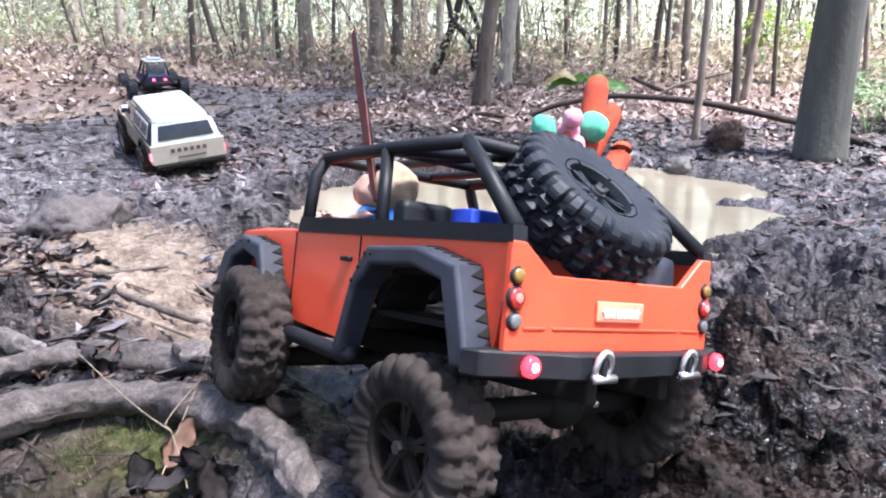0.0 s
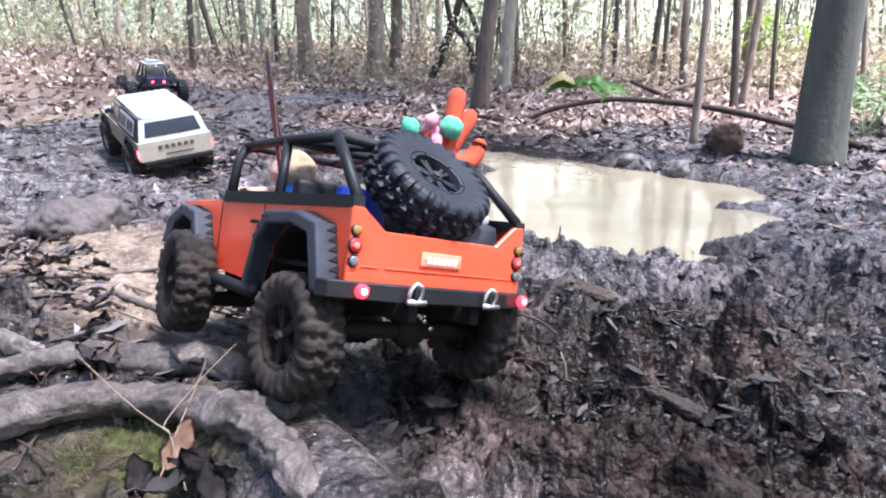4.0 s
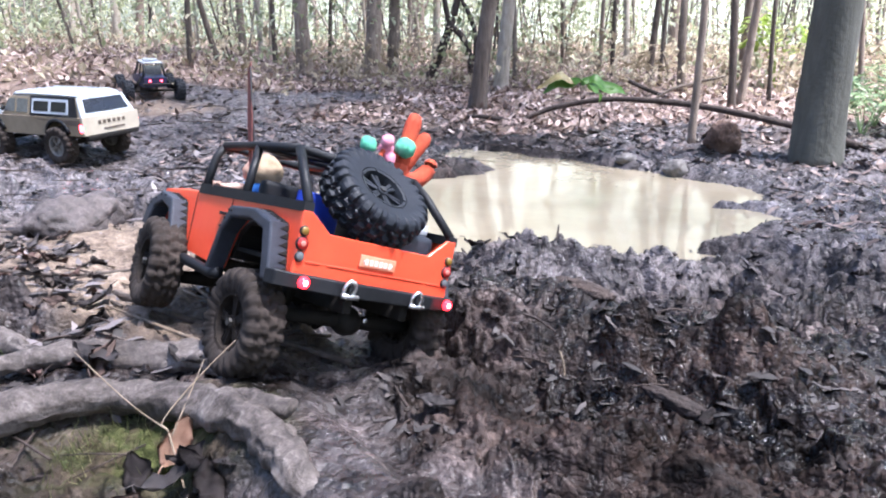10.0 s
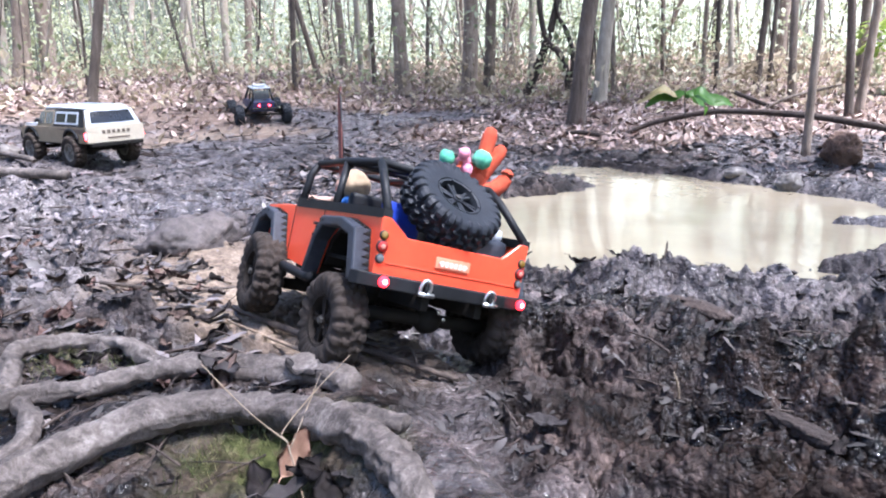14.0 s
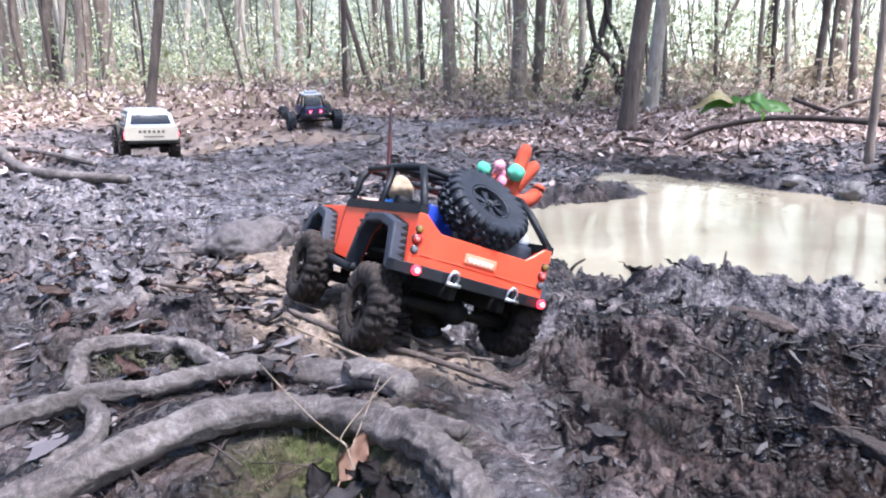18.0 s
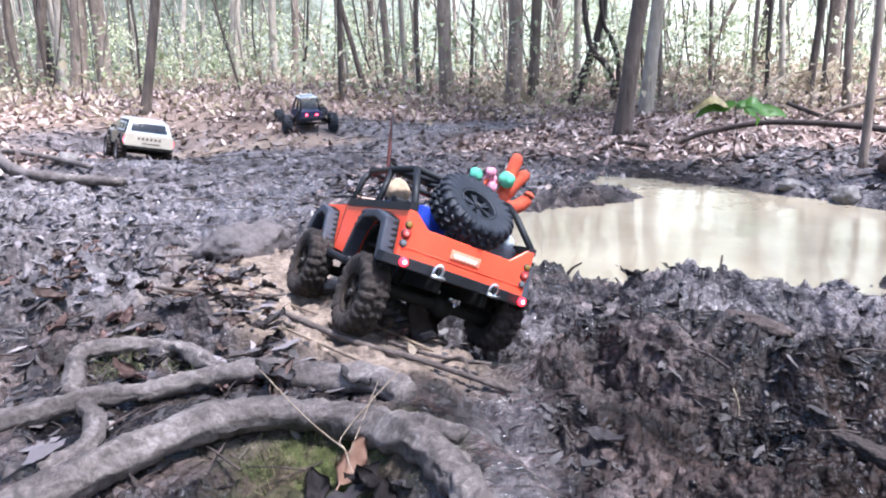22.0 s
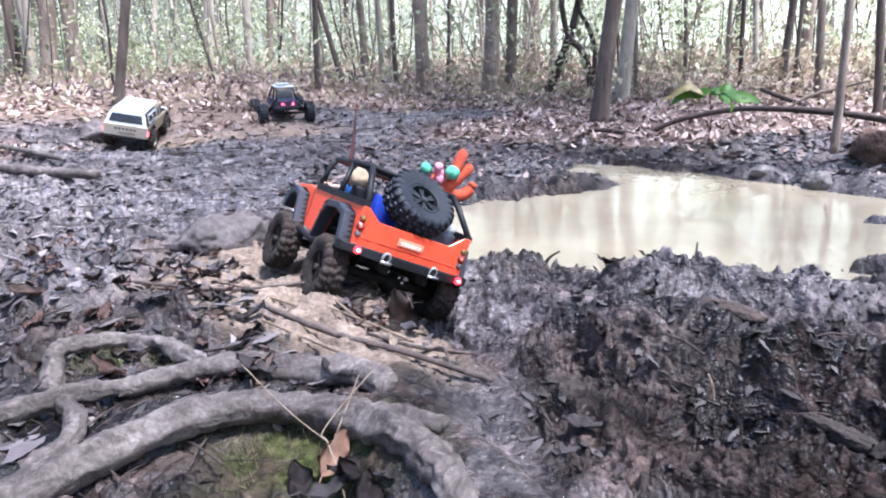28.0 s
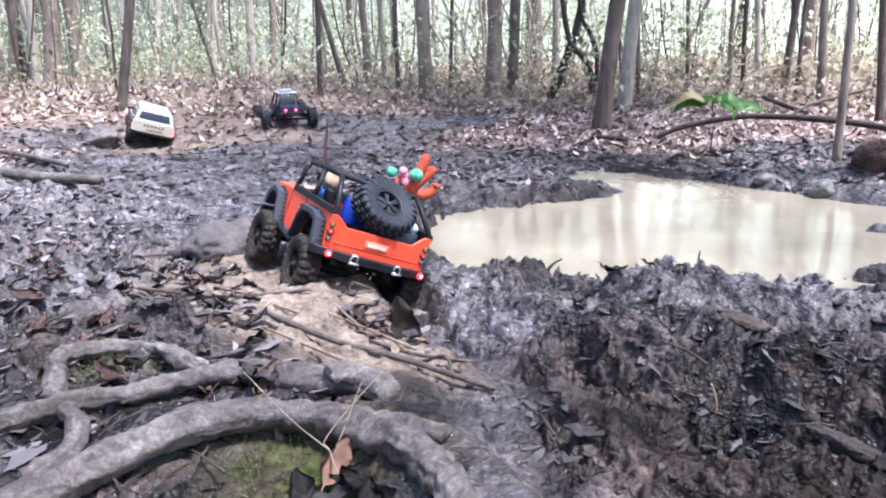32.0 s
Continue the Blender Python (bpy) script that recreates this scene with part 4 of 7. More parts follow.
def crumbs():
    """Crumbs and clods of churned mud."""
    r = np.random.RandomState(8)
    x, y, u = fan(90000, 0.42, 3.0, 1.2, 18)
    litter, sand, moss = zones(x, y)[:3]
    _, _, ins = poly_distance(x, y, POND)
    keep = ~ins & (litter < 0.6) & (sand < 0.5) & (slick_mud(x, y) < 0.5) & (moss < 0.4) & (u < 0.25 + 0.75 * (x > -0.15) + 0.3 * (y > 1.5))
    for rut in (LEFT_RUT, RIGHT_RUT):
        keep &= poly_distance(x, y, rut, False)[0] > 0.05
    x, y = x[keep][:6500], y[keep][:6500]
    z = height(x, y)
    n = len(x)
    ico = [(0, 0, 0.8), (0.9, 0, 0.1), (-0.1, 0.9, 0.25), (-0.8, -0.2, 0.05), (0.1, -0.85, 0.2), (0.5, 0.4, -0.6), (-0.5, -0.5, -0.6)]
    tri = [(0, 1, 2), (0, 2, 3), (0, 3, 4), (0, 4, 1), (1, 5, 2), (2, 5, 3), (3, 6, 4), (4, 6, 1), (1, 6, 5), (3, 5, 6)]
    size = (0.001 + 0.0034 * r.rand(n) ** 3) * (0.8 + 0.4 * np.hypot(x, y))
    v = np.array(ico)[None] * (1 + 1.3 * (r.rand(n, 7, 3) - 0.5)) * size[:, None, None] * np.stack([0.7 + 1.3 * r.rand(n), 0.7 + 1.3 * r.rand(n), 0.5 + 0.6 * r.rand(n)], 1)[:, None]
    ca, sa = np.cos(r.rand(n) * 6.28)[:, None], np.sin(r.rand(n) * 6.28)[:, None]
    v = np.stack([v[..., 0] * ca - v[..., 1] * sa, v[..., 0] * sa + v[..., 1] * ca, v[..., 2]], -1)
    v = v + np.stack([x, y, z], 1)[:, None]
    f = np.array(tri)[None] + (np.arange(n) * 7)[:, None, None]
    me = raw("mud_crumbs", v.reshape(-1, 3), f.reshape(-1, 3), MUD, True)
    return tagged(new("mud_crumbs", me), "dark crumbs and clods of churned wet mud", "mud", kind="stuff")


crumbs()


# ---------------------------------------------------------------- vehicle materials
ORANGE = simple("orange_paint", (0.76, 0.068, 0.026), (0.82, 0.092, 0.036), 0.3, 30, bumps=0.0, coat=0.25)
BLACK = simple("black_plastic", (0.006, 0.0062, 0.0075), (0.012, 0.0125, 0.0145), 0.5, 120, bumps=0.2, dist=0.0003, spec=0.28)
FLARE = simple("grey_black_fender_plastic", (0.018, 0.0205, 0.029), (0.034, 0.0385, 0.052), 0.5, 140, bumps=0.25, dist=0.0003)
TYRE_BLUE = simple("clean_tyre_rubber", (0.008, 0.0095, 0.0135), (0.018, 0.021, 0.028), 0.55, 90, bumps=0.3, dist=0.0004, spec=0.3)
TYRE_MUD = simple("muddy_tyre_rubber", (0.009, 0.0068, 0.0058), (0.046, 0.035, 0.029), 0.8, 42, bumps=0.8, dist=0.002, spec=0.25)
RIM_BLACK = simple("black_rim", (0.009, 0.0105, 0.014), (0.02, 0.0225, 0.028), 0.5, 80, 0.0, 0.1, spec=0.4)
RIM_MUD = simple("mud_caked_rim", (0.008, 0.006, 0.005), (0.03, 0.022, 0.017), 0.8, 60, bumps=0.6, dist=0.001, spec=0.2)
RIM_GREY = simple("grey_metal_rim", (0.16, 0.15, 0.14), (0.3, 0.28, 0.26), 0.45, 80, 0.6, 0.2)
NUT_STEEL = simple("dirty_steel_nut", (0.03, 0.028, 0.026), (0.08, 0.075, 0.07), 0.5, 80, 0.5, 0.1)
CHROME = simple("bright_metal", (0.6, 0.6, 0.6), (0.75, 0.75, 0.76), 0.2, 80, 0.9, 0.1)
CHASSIS = simple("dirty_black_chassis", (0.005, 0.0045, 0.004), (0.014, 0.011, 0.009), 0.7, 50, bumps=0.4, spec=0.25)
LAMP_RED = glow("red_lamp", (1.0, 0.02, 0.03), 1.6)
LAMP_CORE = glow("red_lamp_core", (1.0, 0.35, 0.35), 3.0)
LENS_RED = simple("red_lens", (0.3, 0.008, 0.008), (0.42, 0.02, 0.015), 0.12, 60, bumps=0.0, coat=1.0)
# Pale tone painted as the glint in the red tail lens.
LENS_GLINT = simple("lens_glint", (0.5, 0.16, 0.12), (0.6, 0.25, 0.2), 0.12, 60, bumps=0.0)
LENS_AMBER = simple("amber_lens", (0.18, 0.1, 0.015), (0.26, 0.15, 0.03), 0.15, 60, bumps=0.0, coat=1.0)
LENS_GREY = simple("smoked_lens", (0.06, 0.065, 0.07), (0.12, 0.125, 0.13), 0.15, 60, bumps=0.0, coat=1.0)
PLATE = simple("orange_plate", (0.85, 0.22, 0.12), (0.9, 0.3, 0.18), 0.4, 60, bumps=0.0)
PALE = simple("pale_print", (0.75, 0.55, 0.45), (0.85, 0.68, 0.58), 0.5, 60, bumps=0.0)
BLUE_BOX = simple("blue_plastic", (0.015, 0.04, 0.36), (0.02, 0.06, 0.45), 0.4, 60, bumps=0.1)
DOLL_BLUE = simple("blue_cloth", (0.014, 0.085, 0.28), (0.022, 0.13, 0.38), 0.8, 200, bumps=0.4)
DOLL_SKIN = simple("doll_plastic", (0.42, 0.255, 0.195), (0.5, 0.315, 0.24), 0.45, 60, bumps=0.0)
DOLL_STRAW = simple("straw_hair", (0.24, 0.165, 0.1), (0.42, 0.31, 0.21), 0.8, 150, bumps=0.6)
PLUSH_ORANGE = simple("orange_plush", (0.36, 0.045, 0.018), (0.5, 0.08, 0.034), 0.9, 180, bumps=0.8, dist=0.001)
PLUSH_GREEN = simple("green_plush", (0.07, 0.36, 0.22), (0.13, 0.48, 0.31), 0.9, 180, bumps=0.8, dist=0.001)
PLUSH_PINK = simple("pink_plush", (0.7, 0.22, 0.3), (0.82, 0.34, 0.42), 0.9, 180, bumps=0.8, dist=0.001)
PENNANT = simple("red_pennant", (0.16, 0.045, 0.036), (0.25, 0.08, 0.063), 0.7, 90, bumps=0.2)
TAN = simple("tan_paint", (0.2, 0.158, 0.104), (0.27, 0.216, 0.148), 0.4, 40, bumps=0.1)
CREAM = simple("cream_paint", (0.44, 0.38, 0.295), (0.53, 0.465, 0.37), 0.4, 40, bumps=0.1)
WHITE = simple("white_paint", (0.36, 0.39, 0.425), (0.46, 0.485, 0.52), 0.35, 40, bumps=0.05)
DARKGLASS = simple("dark_glass", (0.008, 0.009, 0.011), (0.02, 0.022, 0.026), 0.15, 30, bumps=0.0)
STRIPE = simple("brown_stripe", (0.09, 0.065, 0.05), (0.15, 0.115, 0.09), 0.5, 60, bumps=0.0)
NAVY = simple("navy_paint", (0.012, 0.018, 0.055), (0.025, 0.035, 0.1), 0.35, 60, bumps=0.05)


# ---------------------------------------------------------------- wheels
def tyre_mesh(R, W, material, rim_r, lugs=22):
    """A knobbly off-road tyre as one continuous skin: bulged side walls, staggered tread blocks, lugs that run over the shoulders; axis along x."""
    muddy = material is TYRE_MUD
    cross = [(-0.34, rim_r / R), (-0.43, rim_r / R + 0.03), (-0.475, 0.66), (-0.49, 0.74), (-0.49, 0.80), (-0.475, 0.855), (-0.445, 0.895), (-0.40, 0.915)]
    mid = [(-0.40 + 0.8 * k / 14, 0.925 + 0.012 * math.cos(math.pi * (k / 14 - 0.5))) for k in range(1, 14)]
    prof = cross + mid + [(-a, b) for a, b in cross[::-1]]
    n = lugs * 8

    def block(u, a):
        """How proud the rubber stands at u across and a along, in lug pitches."""
        side = -1 if u < 0 else 1
        f = (a + (0.5 if side > 0 else 0.0)) % 1.0
        odd = int(math.floor(a + (0.5 if side > 0 else 0.0))) % 2
        if abs(u) < 0.03:
            return 0.15
        if abs(u) < 0.21:
            return 1.0 if 0.12 < (f + 0.9 * abs(u)) % 1.0 < 0.72 else 0.0
        if abs(u) < 0.26:
            return 0.1
        return 1.0 if 0.08 < f < (0.66 if odd else 0.52) else 0.0
    verts, faces = [], []
    for i, (u, q) in enumerate(prof):
        shoulder = max(0.0, min(1.0, (q - 0.7) / 0.1)) if abs(u) > 0.4 else 1.0
        for k in range(n):
            a = 2 * math.pi * k / n
            h = block(u, k / 8.0) * 0.075 * shoulder if q > 0.7 else 0.0
            if 0.6 < q < 0.7 and k % 16 < 7:
                h = 0.012
            r, x = q + h * (1.0 if abs(u) < 0.44 else 0.55), u * (1 + (h * 0.9 if abs(u) > 0.4 else 0))
            if muddy:  # caked mud rounds the blocks and fills the gaps between them
                c = Vector((u * 2.0, math.cos(a) * 3, math.sin(a) * 3))
                cake = noise.noise(c * 2.1) + 0.5 * noise.noise(c * 5.5)
                r += 0.03 * noise.noise(c * 4.0) + 0.012 * noise.noise(c * 11) + max(0.0, 0.035 * cake) * (1 if h < 0.02 else 0.3) - 0.02
                x *= 1 + 0.05 * noise.noise(c * 3 + Vector((5, 0, 0)))
            verts.append((x * W, math.cos(a) * r * R, math.sin(a) * r * R))
    for i in range(len(prof) - 1):
        for k in range(n):
            faces.append((i * n + k, i * n + (k + 1) % n, (i + 1) * n + (k + 1) % n, (i + 1) * n + k))
    me = raw("tyre", verts, faces, material, muddy)
    return me


def rim_mesh(r, W, material, spokes=5):
    bm = bmesh.new()
    n = 32
    prof = [(-0.40, 1.0), (-0.44, 0.98), (-0.42, 0.88), (-0.28, 0.84), (0.28, 0.84), (0.42, 0.88), (0.44, 0.98), (0.40, 1.0)]
    rings = [[bm.verts.new((px * W, math.cos(2 * math.pi * k / n) * pr * r, math.sin(2 * math.pi * k / n) * pr * r)) for k in range(n)] for px, pr in prof]
    for a, b in zip(rings, rings[1:] + rings[:1]):
        for k in range(n):
            bm.faces.new((a[k], a[(k + 1) % n], b[(k + 1) % n], b[k]))
    for side in (-1, 1):
        for k in range(spokes):
            m = Matrix.Rotation(2 * math.pi * k / spokes, 4, "X")
            for d in (-0.13, 0.13):
                box_into(bm, (side * W * 0.26, 0, r * 0.52), (W * 0.1, r * 0.13, r * 0.76), m @ Matrix.Rotation(d, 4, "X"), r * 0.02)
        c = bmesh.ops.create_cone(bm, cap_ends=True, segments=16, radius1=r * 0.26, radius2=r * 0.2, depth=W * 0.16)["verts"]
        for v in c:
            v.co = Matrix.Translation((side * W * 0.28, 0, 0)) @ Matrix.Rotation(side * math.pi / 2, 4, "Y") @ v.co
        for k in range(spokes):
            a = 2 * math.pi * (k + 0.5) / spokes
            for rr in (0.92, 0.45):
                box_into(bm, (side * W * (0.43 if rr > 0.6 else 0.3), math.cos(a) * r * rr, math.sin(a) * r * rr), (W * 0.05, r * 0.07, r * 0.07))
    disc = bmesh.ops.create_cone(bm, cap_ends=True, segments=24, radius1=r * 0.84, radius2=r * 0.84, depth=W * 0.04)["verts"]
    for v in disc:
        v.co = Matrix.Rotation(math.pi / 2, 4, "Y") @ v.co
    bmesh.ops.recalc_face_normals(bm, faces=bm.faces)
    return mesh_of("rim", bm, material, False)


def nut_mesh(r, W, side):
    bm = bmesh.new()
    c = bmesh.ops.create_cone(bm, cap_ends=True, segments=6, radius1=r, radius2=r * 0.9, depth=W * 0.1)["verts"]
    for v in c:
        v.co = Matrix.Translation((side * W * 0.38, 0, 0)) @ Matrix.Rotation(side * math.pi / 2, 4, "Y") @ v.co
    return mesh_of("hub_nut", bm, NUT_STEEL, False)


def wheel(parent, tyre, rim, nut, loc, m=None, label=""):
    w = new("wheel")
    w.parent = parent
    w.matrix_basis = Matrix.Translation(loc) @ (m or Matrix.Identity(4))
    if label:
        w["label"] = label
    for nm, me in (("tyre", tyre), ("rim", rim), ("hub_nut", nut[1 if m or loc[0] > 0 else 0])):
        o = new(nm, me)
        o.parent = w
    return w


def ball_into(bm, c, r, sub=2, s=(1, 1, 1)):
    for v in bmesh.ops.create_icosphere(bm, subdivisions=sub, radius=1.0)["verts"]:
        v.co = Vector((c[0] + v.co.x * r * s[0], c[1] + v.co.y * r * s[1], c[2] + v.co.z * r * s[2]))


def disc_part(name, c, r, depth, material, parent, label="", axis="Y", segs=20):
    """A round lens or lamp with a slightly domed face, facing the rear."""
    bm = bmesh.new()
    n, prof = segs, [(0.0, r), (-depth * 0.6, r), (-depth * 0.9, r * 0.8), (-depth, r * 0.4)]
    rings = [[bm.verts.new((c[0] + math.cos(2 * math.pi * k / n) * pr, c[1] + dy, c[2] + math.sin(2 * math.pi * k / n) * pr)) for k in range(n)] for dy, pr in prof]
    for a, b in zip(rings, rings[1:]):
        for k in range(n):
            bm.faces.new((a[k], b[k], b[(k + 1) % n], a[(k + 1) % n]))
    bm.faces.new(rings[-1])
    bm.faces.new(rings[0][::-1])
    bmesh.ops.recalc_face_normals(bm, faces=bm.faces)
    return part(name, bm, material, parent, label)


def bars(parent, name, pts, r, material, label="", segs=8):
    bm = bmesh.new()
    tube_into(bm, pts, [r] * len(pts), segs)
    return part(name, bm, material, parent, label)


# ---------------------------------------------------------------- the orange truck (its origin lies under the tailgate, y forwards)
RT = 0.0548
TYRE_A, TYRE_S = tyre_mesh(RT, 0.039, TYRE_MUD, 0.029), tyre_mesh(0.0605, 0.043, TYRE_BLUE, 0.028, 24)
RIM_A, RIM_S, NUT = rim_mesh(0.03, 0.038, RIM_MUD), rim_mesh(0.029, 0.042, RIM_BLACK, 6), (nut_mesh(0.0045, 0.04, -1), nut_mesh(0.0045, 0.04, 1))


def mirror_x(pts):
    return [(-p[0], *p[1:]) for p in pts]


def orange_truck():
    t = tagged(new("orange_truck"), "bright orange open-top remote-controlled truck with black roll cage and muddy tyres", "toy truck")
    side = [(0.001, 0.138), (-0.008, 0.2), (0.232, 0.2), (0.335, 0.197), (0.342, 0.185), (0.342, 0.15), (0.326, 0.147), (0.314, 0.174), (0.29, 0.182), (0.266, 0.176), (0.246, 0.13),
            (0.139, 0.122), (0.122, 0.166), (0.102, 0.182), (0.058, 0.184), (0.032, 0.176), (0.018, 0.138)]
    for s in (-1, 1):
        bm = bmesh.new()
        prism_into(bm, side, "x", s * 0.0935, s * 0.0985)
        part("side_panel", bm, ORANGE, t, smooth=False)
        bm = bmesh.new()
        prism_into(bm, [(0.236, 0.13), (0.2372, 0.13), (0.2372, 0.198), (0.236, 0.198)], "x", s * 0.0984, s * 0.0991)
        part("door_seam", bm, BLACK, t, smooth=False)
        bm = bmesh.new()
        prism_into(bm, [(0.142, 0.128), (0.1431, 0.128), (0.1431, 0.198), (0.142, 0.198)], "x", s * 0.0984, s * 0.0991)
        part("door_seam", bm, BLACK, t, smooth=False)
        bm = bmesh.new()
        box_into(bm, (s * 0.1005, 0.157, 0.181), (0.004, 0.012, 0.0035), None, 0.001)
        part("door_handle", bm, BLACK, t)
        bm = bmesh.new()
        prism_into(bm, [(-0.009, 0.1985), (0.2325, 0.1985), (0.229, 0.2105), (-0.008, 0.2085)], "x", s * 0.0895, s * 0.1005)
        part("belt_rail", bm, BLACK, t, smooth=False)
        bm = bmesh.new()  # rocker guard
        tube_into(bm, [(s * 0.104, 0.252, 0.124), (s * 0.106, 0.24, 0.121), (s * 0.106, 0.14, 0.115), (s * 0.104, 0.128, 0.118)], [0.006] * 4, 10)
        part("rock_slider", bm, BLACK, t)
        rear = [(0.1375, 0.121), (0.1225, 0.168), (0.106, 0.191), (0.054, 0.193), (0.016, 0.184), (0.000, 0.128), (0.015, 0.128), (0.029, 0.174), (0.058, 0.181), (0.1, 0.179), (0.117, 0.162), (0.132, 0.121)]
        front = [(0.346, 0.148), (0.332, 0.178), (0.296, 0.193), (0.262, 0.186), (0.238, 0.128), (0.25, 0.128), (0.268, 0.173), (0.292, 0.18), (0.314, 0.172), (0.328, 0.146)]
        for fo in (rear, front):
            bm = bmesh.new()
            prism_into(bm, fo, "x", s * 0.0985, s * 0.1185)
            bmesh.ops.bevel(bm, geom=[e for e in bm.edges if all(abs(v.co.x) > 0.118 for v in e.verts)], offset=0.0028, segments=3, profile=0.5, affect="EDGES")
            fl = part("fender_flare", bm, FLARE, t, smooth=False)
            bm = bmesh.new()  # dark saw teeth where the flare meets the body
            outer = fo[1:6] if fo is rear else fo[1:5]
            for a, b in zip(outer, outer[1:]):
                run = math.dist(a, b)
                nt_ = max(1, round(run / 0.0085))
                ny, nz = -(b[1] - a[1]) / run, (b[0] - a[0]) / run
                if ny * (sum(q[0] for q in fo) / len(fo) - a[0]) + nz * (0.15 - a[1]) > 0:
                    ny, nz = -ny, -nz
                for q in range(nt_):
                    f0, f1 = (q + 0.08) / nt_, (q + 0.92) / nt_
                    p0, p1 = [(a[0] + (b[0] - a[0]) * f, a[1] + (b[1] - a[1]) * f) for f in (f0, f1)]
                    pm = (p1[0] * 0.75 + p0[0] * 0.25, p1[1] * 0.75 + p0[1] * 0.25)
                    tri = [(s * 0.0984, *p0), (s * 0.0984, *p1), (s * 0.1075, *pm)]
                    lo = [bm.verts.new((x, y - ny * 0.001, z - nz * 0.001)) for x, y, z in tri]
                    hi = [bm.verts.new((x, y + ny * 0.0009, z + nz * 0.0009)) for x, y, z in tri]
                    bm.faces.new(hi)
                    for e in range(3):
                        bm.faces.new((lo[e], lo[(e + 1) % 3], hi[(e + 1) % 3], hi[e]))
            bmesh.ops.recalc_face_normals(bm, faces=bm.faces)
            part("serrated_edge", bm, CHASSIS, fl, smooth=False)
            bm = bmesh.new()
            for q in range(4):
                f = (q + 0.5) / 4
                ball_into(bm, (s * 0.1185, fo[1][0] + (fo[2][0] - fo[1][0]) * f * 1.6, fo[1][1] + (fo[2][1] - fo[1][1]) * min(1, f * 1.6) - 0.005), 0.0016, 1)
            part("bolts", bm, CHASSIS, fl)
        bm = bmesh.new()  # inner wheel housing
        prism_into(bm, [(0.13, 0.135), (0.118, 0.166), (0.1, 0.179), (0.058, 0.181), (0.034, 0.174), (0.022, 0.135), (0.026, 0.135), (0.037, 0.17), (0.06, 0.177), (0.098, 0.175), (0.114, 0.162), (0.126, 0.135)], "x", s * 0.055, s * 0.0934)
        part("wheel_housing", bm, CHASSIS, t, smooth=False)
    # tailgate with its notched upper edge
    bm = bmesh.new()
    prism_into(bm, [(-0.1005, 0.138), (0.0985, 0.138), (0.0985, 0.203), (0.087, 0.203), (0.063, 0.1825), (-0.066, 0.1825), (-0.090, 0.2), (-0.1005, 0.2)], "y", -0.0095, -0.0045)
    bmesh.ops.bevel(bm, geom=list(bm.edges), offset=0.0008, segments=1, affect="EDGES")
    gate = part("tailgate", bm, ORANGE, t, smooth=False)
    for x0, x1 in ((-0.088, -0.07), (-0.064, 0.062), (0.066, 0.088)):
        bm = bmesh.new()
        box_into(bm, ((x0 + x1) / 2, -0.0098, 0.1525), (x1 - x0, 0.0014, 0.0016), None, 0.0004)
        part("crease", bm, ORANGE, gate)
    bm = bmesh.new()
    box_into(bm, (-0.004, -0.0108, 0.1635), (0.046, 0.002, 0.0125), None, 0.0008)
    plate = part("licence_plate", bm, PLATE, t, "orange plate with illegible pale print")
    bm = bmesh.new()
    for q in range(6):
        box_into(bm, (-0.019 + q * 0.006, -0.0122, 0.163), (0.0045, 0.0008, 0.006))
    part("print_bar", bm, PALE, plate, "", False)
    bm = bmesh.new()
    for q in (-0.022, 0.014):
        ball_into(bm, (q, -0.012, 0.1635), 0.0012, 1)
    part("screw", bm, CHROME, plate)
    for s in (-1, 1):
        for z, r, mt, nm in ((0.181, 0.0042, LENS_AMBER, "amber"), (0.1688, 0.0058, LENS_RED, "red"), (0.1562, 0.0042, LENS_GREY, "smoked")):
            lx = -0.0955 if s < 0 else 0.0925
            bez = disc_part("lamp_bezel", (lx, -0.0092, z), r + 0.0012, 0.0016, BLACK, t)
            disc_part("tail_lamp", (lx, -0.0105, z), r, 0.0022, mt, bez, nm + " round tail lamp")
            if nm == "red":
                disc_part("glint_disc", (lx, -0.0125, z), 0.0028, 0.0009, LENS_GLINT, bez)
    # bonnet, cowl, front
    bm = bmesh.new()
    prism_into(bm, [(-0.0933, 0.188), (0.0933, 0.188), (0.0933, 0.1975), (0.07, 0.2025), (-0.07, 0.2025), (-0.0933, 0.1975)], "y", 0.234, 0.343)
    part("bonnet", bm, ORANGE, t, smooth=False)
    bm = bmesh.new()
    box_into(bm, (0, 0.345, 0.165), (0.18, 0.006, 0.046), None, 0.002)
    part("grille", bm, BLACK, t)
    for s in (-1, 1):
        bm = bmesh.new()
        ball_into(bm, (s * 0.068, 0.348, 0.17), 0.012, 2, (1, 0.4, 1))
        part("headlamp", bm, LENS_GREY, t)
    bm = bmesh.new()
    prism_into(bm, [(-0.1, 0.355), (0.1, 0.355), (0.12, 0.34), (0.12, 0.332), (-0.12, 0.332), (-0.12, 0.34)], "z", 0.122, 0.14)
    part("front_bumper", bm, BLACK, t, smooth=False)
    # tub, seats
    bm = bmesh.new()
    box_into(bm, (0, 0.115, 0.147), (0.186, 0.236, 0.004))
    box_into(bm, (0, 0.2325, 0.17), (0.186, 0.003, 0.05))
    part("tub", bm, CHASSIS, t, smooth=False)
    for s in (-1, 1):
        bm = bmesh.new()
        box_into(bm, (s * 0.045, 0.168, 0.166), (0.05, 0.05, 0.03), None, 0.006)
        st = part("seat", bm, BLACK, t)
        bm = bmesh.new()
        box_into(bm, (s * 0.045, 0.143, 0.2), (0.05, 0.014, 0.056), None, 0.006)
        part("backrest", bm, BLACK, st)
    bm = bmesh.new()
